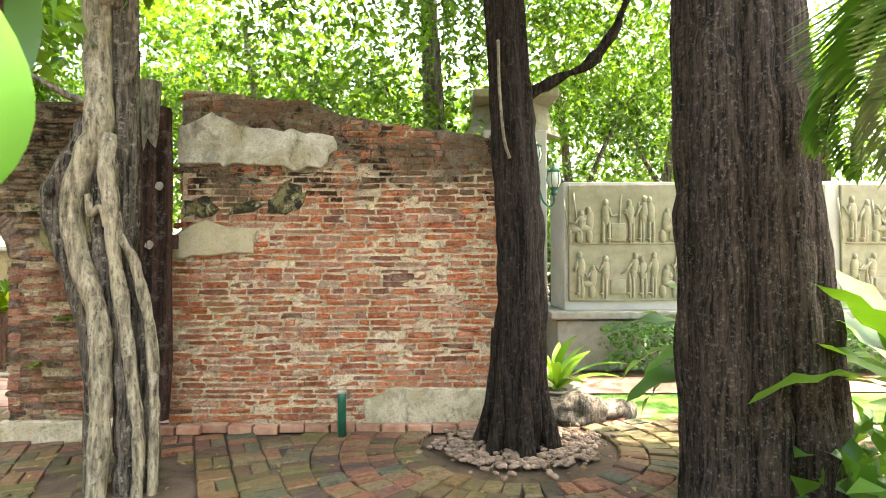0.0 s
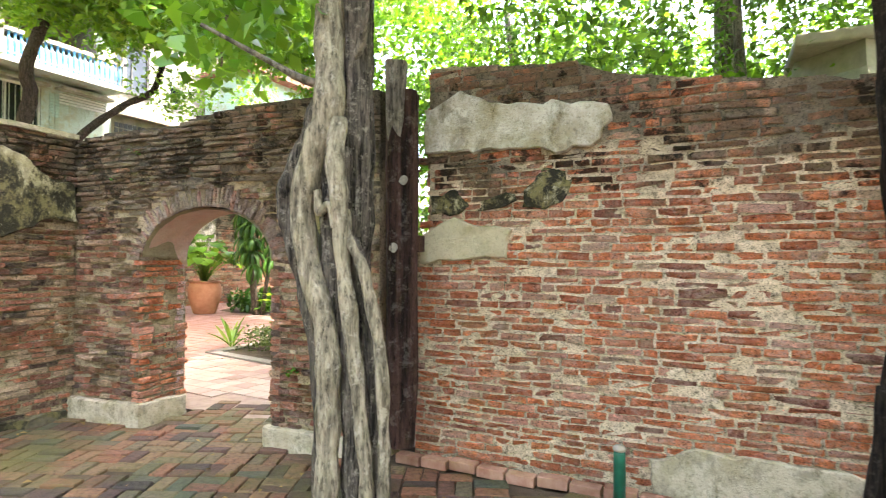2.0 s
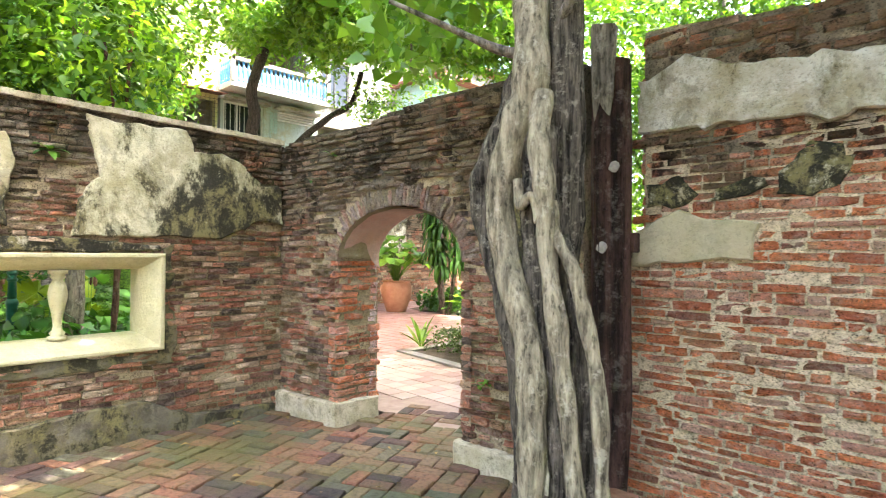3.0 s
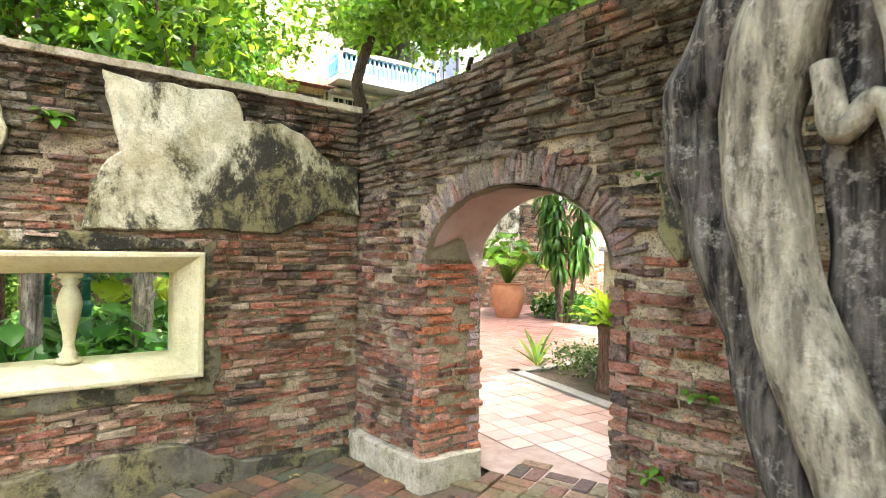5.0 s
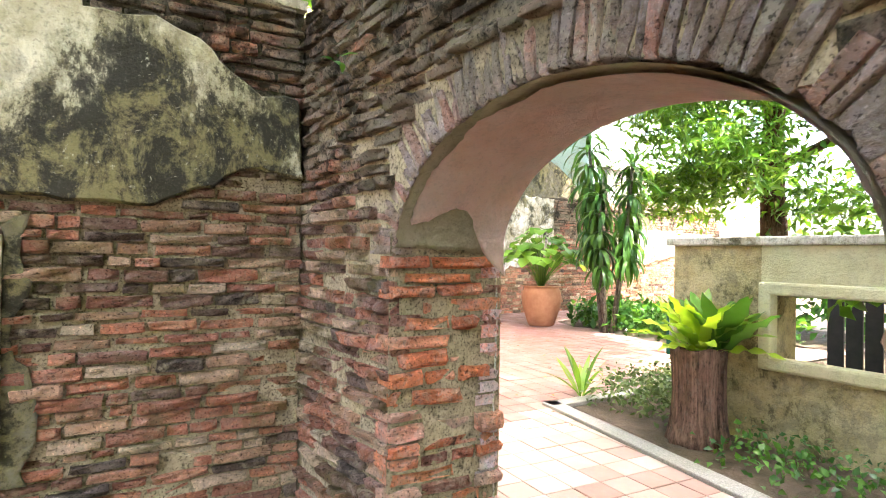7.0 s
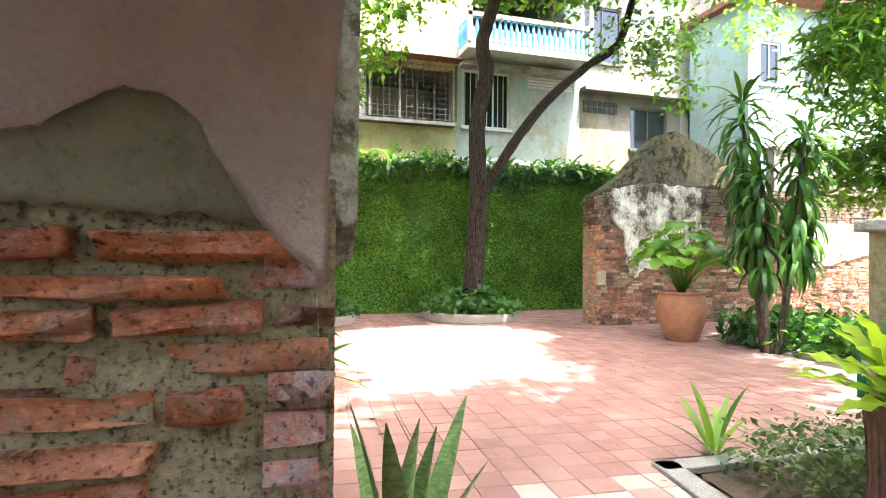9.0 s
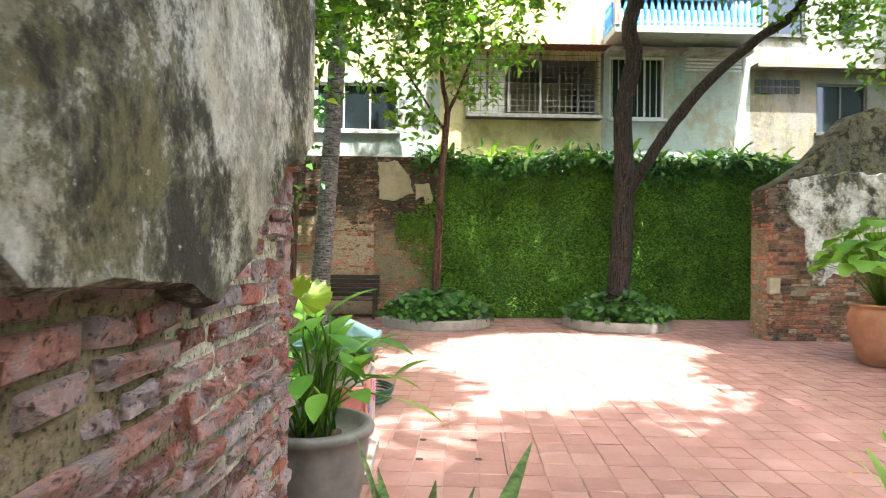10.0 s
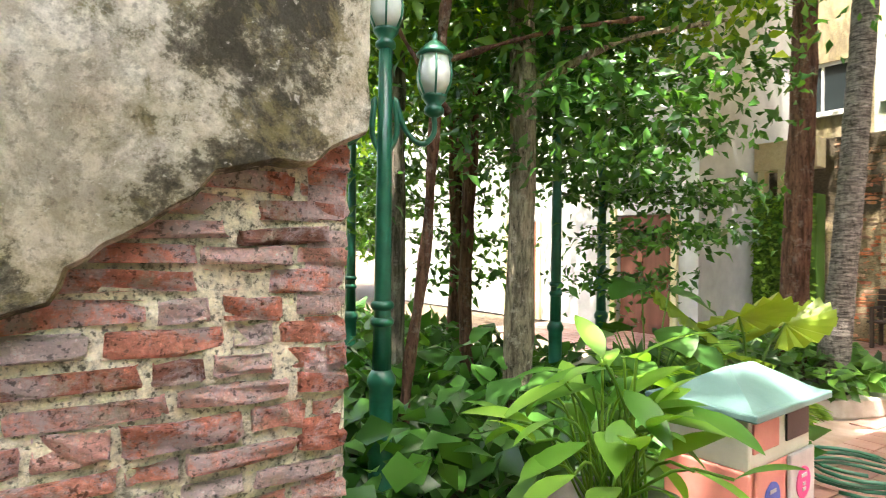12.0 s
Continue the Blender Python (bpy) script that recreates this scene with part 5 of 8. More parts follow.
hedge("hedge", ((3.2, 9.5), (6.55, 6.95), (0.0, 0.62)), 5000, 0.07, M_LEAF_DARK, "clipped dark green hedge before the stone wall", 81)
hedge("border_plants", ((2.9, 4.2), (8.6, 9.6), (0.0, 1.8)), 1800, 0.16, M_LEAF_MID, "leafy border shrubs", 82)
tagged(solid("lawn", [(2.2, 4.75, -0.005), (12, 4.2, -0.005), (12, 5.65, -0.005), (2.3, 5.65, -0.005)], [(0, 1, 2, 3)], M_LAWN), "short mown bright green lawn strip", "lawn", kind="structure")
M_REDTILE = simple_material("red_path_tile", (0.32, 0.13, 0.095), (0.40, 0.19, 0.14), 4, 0.55, 0, 0.2, 0.004, 0.4)
tagged(solid("path_garden", [(2.0, 5.7, 0), (12, 5.7, 0), (12, 6.5, 0), (2.0, 6.5, 0)], [(0, 1, 2, 3)], M_REDTILE), "pinkish red tiled garden path", "path", kind="structure")


JAR = [(0.60, 0), (0.64, 0.02), (0.80, 0.25), (0.95, 0.5), (1.0, 0.68), (0.97, 0.82), (0.88, 0.92), (0.86, 0.95), (0.95, 0.97), (0.96, 0.99), (0.90, 1.0), (0.80, 1.0), (0.78, 0.9)]


def jar(at, r, h, mat, label):
    """A rounded storage jar used as a planter."""
    pot = empty("plant_pot", at, label, "plant pot")
    part("pot_body", lathe([(r * q, h * z) for q, z in JAR], 32, at), mat, pot, "", True)
    part("soil", lathe([(r * 0.8, h * 0.90), (r * 0.4, h * 0.92), (0.01, h * 0.93)], 20, at), M_SOIL, pot, "dark potting soil", True)
    return pot


def plant_pot(at, r, h, mat, label, name="plant_pot"):
    pot = empty(name, at, label, "plant pot")
    part("pot_body", lathe([(r * 0.68, 0), (r * 0.72, 0.02), (r * 0.90, h * 0.45), (r * 0.99, h * 0.8), (r * 0.98, h * 0.9), (r * 1.08, h * 0.92), (r * 1.1, h * 0.97), (r * 1.05, h), (r * 0.92, h), (r * 0.88, h * 0.9)], 28, at), mat, pot, "", True)
    part("soil", lathe([(r * 0.9, h * 0.88), (r * 0.5, h * 0.90), (0.01, h * 0.91)], 20, at), M_SOIL, pot, "dark potting soil", True)
    return pot


M_GREYPOT = simple_material("grey_glazed_pot", (0.17, 0.15, 0.14), (0.29, 0.26, 0.24), 7, 0.45, 0, 0.25, 0.004, 0.45)
M_TERRA = simple_material("terracotta", (0.36, 0.15, 0.075), (0.50, 0.25, 0.14), 5, 0.8, 0, 0.3, 0.004)
plant_pot((2.22, 5.2, 0), 0.22, 0.18, M_GREYPOT, "low grey pot on the soil by a rock")
rosette("spider_lily", (2.22, 5.2, 0.16), 16, 0.75, 0.10, 1.0, M_LEAF_FRESH, "bright green strap-leaved plant in a low pot", "plant", (35, 85), seed=3)


def rock(at, s, seed, label):
    bm = bmesh.new()
    bmesh.ops.create_icosphere(bm, subdivisions=4, radius=1, matrix=Matrix.Translation(at) @ Matrix.Diagonal((*s, 1)))
    for v in bm.verts:
        v.co += (v.co - Vector(at)) * (0.45 * noise.noise(v.co * 4 + Vector((seed, 0, 0))) + 0.25 * noise.noise(v.co * 11))
    ob = part("rock", bm, M_BARK_GREY, None, "", True)
    tagged(ob, label, "rock")


rock((2.30, 4.78, 0.06), (0.32, 0.2, 0.16), 2, "dark craggy garden rock on the soil")
rock((2.65, 4.85, 0.03), (0.25, 0.15, 0.10), 5, "dark craggy garden rock on the soil")
# ferns on and behind the thick trunk
rosette("birds_nest_fern", (3.12, 3.45, 0.72), 22, 0.95, 0.22, 1.3, M_LEAF_MID, "large birds-nest fern with wavy glossy fronds", "fern", (0, 70), seed=5, waves=0.22, seg=12)
rosette("birds_nest_fern", (3.45, 2.35, 0.75), 20, 0.95, 0.20, 1.1, M_LEAF_FRESH, "birds-nest fern with upright wavy fronds", "fern", (15, 80), seed=6, waves=0.2, seg=12)
hedge("ground_plants", ((2.95, 4.4), (1.6, 3.2), (0.0, 0.5)), 500, 0.16, M_LEAF_MID, "low leafy plants round the trunk", 83)


def palm_frond(palm, base, yaw, up, L, mat, seed, width=0.34):
    """A feather leaf: a midrib and two rows of leaflets."""
    rng = random.Random(seed)
    m = Matrix.Translation(base) @ pose(0, 0, 0, 0, -up, yaw)
    pts = []
    for i in range(13):
        t = i / 12
        a = 1.3 * t
        pts.append(m @ Vector((L * math.sin(a) / 1.3, 0, -L * (1 - math.cos(a)) / 1.3)))
    part("midrib", tube(pts, [0.012 - 0.009 * i / 12 for i in range(13)], 5), mat, palm, "", True)
    vs, fs = [], []
    for i in range(2, 52):
        t = i / 52
        a = 1.3 * t
        p = Vector((L * math.sin(a) / 1.3, 0, -L * (1 - math.cos(a)) / 1.3))
        w = width * math.sin(math.pi * min(1, 0.15 + t * 0.85)) ** 0.6 * rng.uniform(0.85, 1.1)
        for s in (-1, 1):
            d = Vector((0.55, s * 0.8, -0.25)).normalized()
            q = Vector((0.016, 0, 0))
            k = len(vs)
            vs += [m @ (p - q), m @ (p + q), m @ (p + d * w * 0.5 + q * 1.1 + Vector((0, 0, 0.02))), m @ (p + d * w * 0.5 - q * 1.1 + Vector((0, 0, 0.02))), m @ (p + d * w + Vector((0, 0, -w * 0.15)))]
            fs += [(k, k + 1, k + 2, k + 3), (k + 3, k + 2, k + 4)]
    solid("frond", vs, fs, mat, palm)


palm = empty("feather_palm", (3.1, 1.5, 0), "feather palm with long arching green fronds", "palm")
part("trunk", tube([(3.1, 1.5, -0.1), (3.12, 1.47, 1.2), (3.2, 1.38, 2.74)], [0.09, 0.08, 0.07], 10, 0.04, 3, 0.01), M_BARK_GREY, palm, "", True)
for k, (yaw, up) in enumerate(((150, -12), (172, -25), (188, -8), (205, -30), (128, -18), (232, -15), (275, 20), (320, 30), (10, 25), (60, 30), (100, 15))):
    palm_frond(palm, (3.2, 1.38, 2.72), yaw, up, 1.25, M_LEAF_MID, k, 0.40)

# ---- the tiled yard ----
def tile_material(name, dark, mid, light):
    m, nt, b = material(name, 0.42, 0, 0.5)
    pos = world_pos(nt)
    col = ramp_node(nt, piece_random(nt), [(0, dark), (0.5, mid), (1, light)])
    col = mix_node(nt, 1.0, col, ramp_node(nt, noise_node(nt, pos, 0.9, 5, 0.6), [(0.3, (0.8,)), (0.7, (1.12,))]), "MULTIPLY")
    col = mix_node(nt, ramp_node(nt, noise_node(nt, pos, 14, 5, 0.7), [(0.55, (0,)), (0.75, (0.3,))]), col, (0.38, 0.27, 0.23))
    nt.links.new(col, b.inputs["Base Color"])
    nt.links.new(ramp_node(nt, noise_node(nt, pos, 3, 5), [(0.3, (0.32,)), (0.7, (0.6,))]), b.inputs["Roughness"])
    add_bump(nt, b, noise_node(nt, pos, 40, 5), 0.15, 0.004)
    return m


M_TILE = tile_material("red_clay_tile", (0.215, 0.103, 0.085), (0.255, 0.13, 0.107), (0.295, 0.165, 0.138))
# same red tile with the sky glare by the passage put into its colour
M_TILE_GLARE = tile_material("glare_pale_tile", (0.30, 0.17, 0.135), (0.40, 0.285, 0.235), (0.46, 0.36, 0.31))
M_GROUT = simple_material("tile_grout", (0.26, 0.18, 0.14), (0.36, 0.27, 0.22), 8, 0.9)
M_GRANITE = simple_material("washed_gravel_kerb", (0.17, 0.155, 0.135), (0.36, 0.335, 0.30), 90, 0.85, 0, 0.6, 0.006)
yard = tagged(solid("pavement_yard", [(-16.7, -3, -0.012), (-8.3, -3, -0.012), (-8.3, 4.2, -0.012), (-5.3, 4.7, -0.012), (2.0, 4.75, -0.012), (2.0, 7.0, -0.012), (-6.3, 7.2, -0.012), (-6.3, 22, -0.012), (-16.7, 22, -0.012)], [tuple(range(9))], M_GROUT), "square red clay tiles with worn sheen", "pavement", kind="structure")


def in_yard(x, y):
    if y < 4.4:
        return x < -8.7 and y > -2.5 and not (x < -9.6 and x > -11.9 and y < 3.9)
    if y < 5.25 and x > -5.2:
        return False
    if y > 7.12:
        return x < -6.3 and not (x > -10.9 and y > 12.0 + (x + 10.9) * -0.35)
    return y > 4.75 or x < -5.4


def lay_tiles():
    rng = random.Random(12)
    s, g = 0.225, 0.0035
    t = s / 2 - g
    tv = [(-t, -t, -0.02), (t, -t, -0.02), (t, t, -0.02), (-t, t, -0.02), (-t, -t, -0.003), (t, -t, -0.003), (t, t, -0.003), (-t, t, -0.003)]
    q = t - 0.004
    tv += [(-q, -q, 0), (q, -q, 0), (q, q, 0), (-q, q, 0)]
    tf = [(8, 9, 10, 11)] + [(k * 4 + i, k * 4 + (i + 1) % 4, k * 4 + 4 + (i + 1) % 4, k * 4 + 4 + i) for k in range(2) for i in range(4)]
    # worn: the glare-coloured tile, laid where x is above about -6.1
    me, worn = mesh_of("tile", tv, tf, M_TILE), mesh_of("tile", tv, tf, M_TILE_GLARE)
    jv, jf, made = [], [], 0
    wv, wf = [], []
    a = radians(-4)
    ca, sa = math.cos(a), math.sin(a)
    for i in range(-75, 60):
        for j in range(-60, 90):
            u, v = i * s, j * s
            x, y = -7.88 + 0.1125 + u * ca - v * sa, 5.18 + 0.1 + u * sa + v * ca
            if not (-16.6 < x < 1.8 and -2.6 < y < 21.5) or not in_yard(x, y):
                continue
            m = Matrix.Translation((x, y, rng.gauss(0, 0.0012))) @ Matrix.Rotation(a, 4, "Z") @ Matrix.Rotation(rng.gauss(0, 0.004), 4, "X")
            if made < 300 and -8.6 < x < -5.2 and 4.7 < y < 7.8:
                hang(new("tile", worn if x > -6.1 + 0.12 * math.sin(y * 9) else me), yard, m)
                made += 1
            else:
                vv, ff = (wv, wf) if x > -6.1 + 0.12 * math.sin(y * 9) else (jv, jf)
                k = len(vv)
                vv.extend(m @ Vector(p) for p in tv)
                ff.extend(tuple(z + k for z in f) for f in tf)
    solid("tile_field", jv, jf, M_TILE, yard)["kind"] = "stuff"
    solid("tile_field", wv, wf, M_TILE_GLARE, yard)["kind"] = "stuff"
    M_HOLE = simple_material("drain_hole", (0.01, 0.009, 0.008), (0.02, 0.018, 0.015), 20)
    cover = empty("drain_cover", (-7.75, 5.2, 0), "tiled drain cover with round finger holes", "drain cover")
    for x, y in ((-7.88, 4.98), (-7.88, 5.38), (-7.46, 4.96), (-7.46, 5.38)):
        part("hole", lathe([(0.028, 0.002), (0.026, 0.0035), (0.012, 0.003)], 14, (x, y, 0)), M_HOLE, cover)
    part("seam", box_bm((0.9, 0.008, 0.004), (-7.62, 5.58, 0.001), 0, Matrix.Rotation(a, 4, "Z")), M_HOLE, cover)


lay_tiles()

# planting bed with gravel kerb
bed = tagged(solid("planting_bed", [(-6.05, 7.22, 0.012), (-4.3, 6.85, 0.012), (-2.0, 6.5, 0.012), (-2.0, 8.2, 0.012), (-6.0, 10.2, 0.012)], [(0, 1, 2, 3, 4)], M_SOIL), "planting bed of dark soil with a gravel kerb", "planting bed", kind="structure")
for a, b in (((-6.21, 7.10), (-1.9, 6.30)), ((-6.21, 7.10), (-6.15, 10.4))):
    d = Vector((b[0] - a[0], b[1] - a[1], 0))
    part("kerb", box_bm((d.length + 0.16, 0.17, 0.05), ((a[0] + b[0]) / 2, (a[1] + b[1]) / 2, 0.005), 0.01, Matrix.Rotation(math.atan2(d.y, d.x), 4, "Z")), M_GRANITE, bed, "washed gravel kerb")
bed2 = tagged(solid("planting_bed", [(-11.4, 12.0, 0.01), (-10.6, 11.7, 0.01), (-6.4, 13.6, 0.01), (-6.4, 16, 0.01), (-13, 16, 0.01)], [(0, 1, 2, 3, 4)], M_SOIL), "planting bed of dark soil before a ruin", "planting bed", kind="structure")


# fern in a hollow tree stump
def stump():
    c = (-4.83, 7.36)
    s = empty("stump_planter", (c[0], c[1], 0), "brown fluted tree stump used as a planter", "planter")
    bm = bmesh.new()
    rings, seg = [], 112
    for k, (z, r) in enumerate(((0.0, 0.235), (0.06, 0.22), (0.2, 0.195), (0.4, 0.182), (0.58, 0.188), (0.72, 0.20), (0.76, 0.198), (0.75, 0.16), (0.66, 0.145))):
        ring = []
        for i in range(seg):
            th = 2 * math.pi * i / seg
            q = r * (1 + 0.05 * math.sin(9 * th + 0.5 * math.sin(z * 5)) + 0.045 * abs(math.sin(14 * th + z * 1.5 + 0.6 * math.sin(3 * th))) + 0.05 * noise.noise((math.cos(th) * 2, math.sin(th) * 2, z * 2)))
            ring.append(bm.verts.new((c[0] + q * math.cos(th), c[1] + q * math.sin(th), z + 0.03 * noise.noise((th * 2, z, 3)) * (z > 0.5))))
        rings.append(ring)
    for a, b in zip(rings, rings[1:]):
        for i in range(seg):
            bm.faces.new((a[i], a[(i + 1) % seg], b[(i + 1) % seg], b[i]))
    bm.faces.new(rings[0][::-1])
    bm.faces.new(rings[-1])
    part("stump_body", bm, bark_material("stump_bark", (0.045, 0.024, 0.018), (0.24, 0.14, 0.10), lichen=0.12, scale=9, stretch=0.04), s, "", True)
    part("soil_fill", lathe([(0.14, 0.66), (0.09, 0.69), (0.01, 0.70)], 16, (c[0], c[1], 0)), M_SOIL, s, "dark soil fill")
    f = rosette("birds_nest_fern", (c[0], c[1], 0.68), 30, 0.58, 0.125, 0.75, M_LEAF_LIME, "lime and deep green birds-nest fern in a stump", "fern", (30, 82), seed=15, waves=0.34, seg=14, widest=0.6)
    rosette("birds_nest_fern", (c[0] + 0.10, c[1] + 0.10, 0.68), 11, 0.68, 0.17, 0.45, M_LEAF_MID, "", "", (48, 80), seed=19, parent=f, waves=0.2, seg=12, widest=0.6)


stump()
rosette("spike_plant", (-6.3, 7.55, 0.02), 13, 0.62, 0.065, 0.6, M_LEAF_FRESH, "young upright strap-leaved plant in the bed", "plant", (35, 88), seed=16)
hedge("bed_shrub", ((-6.05, -5.1), (7.35, 9.4), (0.0, 0.34)), 2600, 0.06, leaf_material("wispy_leaf", (0.06, 0.10, 0.035), (0.16, 0.22, 0.09), 0.35), "wispy grey-green ground shrub in the bed", 84)
hedge("bed_shrub", ((-4.5, -2.6), (6.85, 7.6), (0.0, 0.22)), 700, 0.06, M_LEAF_MID, "low ground cover along the kerb", 85)


# low wall with a framed opening beside the bed
def yard_wall():
    w = empty("wall_low", (-4.7, 7.9, 0), "low stained plaster wall with a cream framed opening", "wall", kind="structure")
    bm = bmesh.new()
    y0, y1 = 7.75, 8.2
    for x0, x1, z0, z1 in ((-5.35, -4.52, -0.1, 1.58), (-4.52, -1.2, -0.1, 0.64), (-4.52, -1.2, 1.26, 1.58), (-1.2, 1.0, -0.1, 1.58)):
        box_bm((x1 - x0, y1 - y0, z1 - z0), ((x0 + x1) / 2, (y0 + y1) / 2, (z0 + z1) / 2), bm=bm)
    part("wall_core", bm, plaster_material("stained_yellow_plaster", (0.44, 0.34, 0.16), (0.56, 0.46, 0.26), 0.6, 0.56, 0.8, 3), w)
    part("upper_coat", box_bm((3.3, 0.03, 0.30), (-2.90, 7.742, 1.425), 0.008), M_CREAM, w, "smooth cream upper coat")
    part("coping", box_bm((6.4, 0.56, 0.07), (-2.2, 7.97, 1.61), 0.015), M_PLASTER_PALE, w, "worn white cement coping")
    bm = bmesh.new()
    for x, z, sx, sz in ((-2.86, 0.66, 3.3, 0.10), (-2.86, 1.24, 3.3, 0.10)):
        box_bm((sx, 0.12, sz), (x, 7.735, z), 0.02, bm=bm)
    for x in (-4.50, -1.22):
        box_bm((0.10, 0.12, 0.68), (x, 7.737, 0.95), 0.02, bm=bm)
    part("opening_frame", bm, M_CREAM, w, "cream painted moulding")


yard_wall()
hedge("fence_plants", ((-4.6, -1.0), (8.6, 9.2), (1.0, 1.5)), 320, 0.3, M_LEAF_FRESH, "bright fern fronds behind the low wall", 86)
fence = empty("dark_fence", (-3, 9.2, 0), "black slatted fence behind the low wall", "fence")
M_BLACK = simple_material("black_paint", (0.010, 0.011, 0.011), (0.022, 0.022, 0.022), 12, 0.5)
for i in range(22):
    part("slat", box_bm((0.15, 0.03, 1.3), (-4.9 + i * 0.17, 9.75, 0.65), 0.004), M_BLACK, fence)

# small sign on a post behind the stump
sg = empty("direction_sign", (-6.1, 8.8, 0), "small green and white pictogram sign on a post", "sign")
part("post", lathe([(0.018, 0), (0.018, 0.4)], 8, (-6.12, 8.87, 0)), M_GREEN_IRON, sg)
part("board", box_bm((0.22, 0.025, 0.46), (-6.12, 8.86, 0.60), 0.01, Matrix.Rotation(0.5, 4, "Z")), M_GREEN_IRON, sg, "green sign board")
part("pictogram", box_bm((0.15, 0.004, 0.24), (-6.115, 8.843, 0.66), 0, Matrix.Rotation(0.5, 4, "Z")), M_WHITE, sg, "white pictogram field")

# terracotta pot with round-leaved plant
jar((-11.15, 11.30, 0), 0.42, 0.84, M_TERRA, "rounded terracotta jar on the tiled yard")
heart_plant("round_leaf_shrub", (-11.15, 11.30, 0.76), 78, 0.80, 1.2, 0.28, M_LEAF_FRESH, "round-leaved shrub in a terracotta pot", "shrub", 21, shape=(1.0, 1.0), droop=0.7)


# dracaenas
def dracaena(at, heads, label, seed):
    """Stems clothed from the tip down in drooping strap leaves; heads are (dx, dy, tip, lowest leaves, leaf length)."""
    d = empty("dragon_tree", at, label, "shrub")
    for k, (dx, dy, z, low, L) in enumerate(heads):
        top = (at[0] + dx, at[1] + dy, z)
        part("stem", tube([(at[0] + dx * 0.2, at[1] + dy * 0.2, -0.05), (at[0] + dx * 0.7, at[1] + dy * 0.7, z * 0.5), top], [0.06, 0.05, 0.03], 8, 0.03, 3, 0.006), M_BARK_GREY, d, "", True)
        n = int((z - low) / 0.24)
        for j in range(n):
            f = j / max(1, n - 1)
            rosette("leaf", (at[0] + dx * (1 - 0.25 * f), at[1] + dy * (1 - 0.25 * f), z - (z - low) * f), 25, L * 0.85, 0.085, 1.6, M_LEAF_MID, "", "", (-15 - 40 * f, 82 - 75 * min(1, f * 2)), seed=seed + k * 17 + j, parent=d, variants=3, seg=7)
    return d


dracaena((-9.75, 11.75, 0), [(-0.40, -0.15, 3.85, 1.7, 0.80), (0.35, 0.25, 3.2, 1.5, 0.78), (0.0, -0.25, 2.6, 1.3, 0.7)], "tall dragon tree with drooping dark strap leaves", 31)
hedge("low_shrubs", ((-10.9, -7.0), (11.75, 13.6), (0.0, 0.5)), 2600, 0.17, M_LEAF_MID, "low glossy ground plants at the yard's edge", 87)


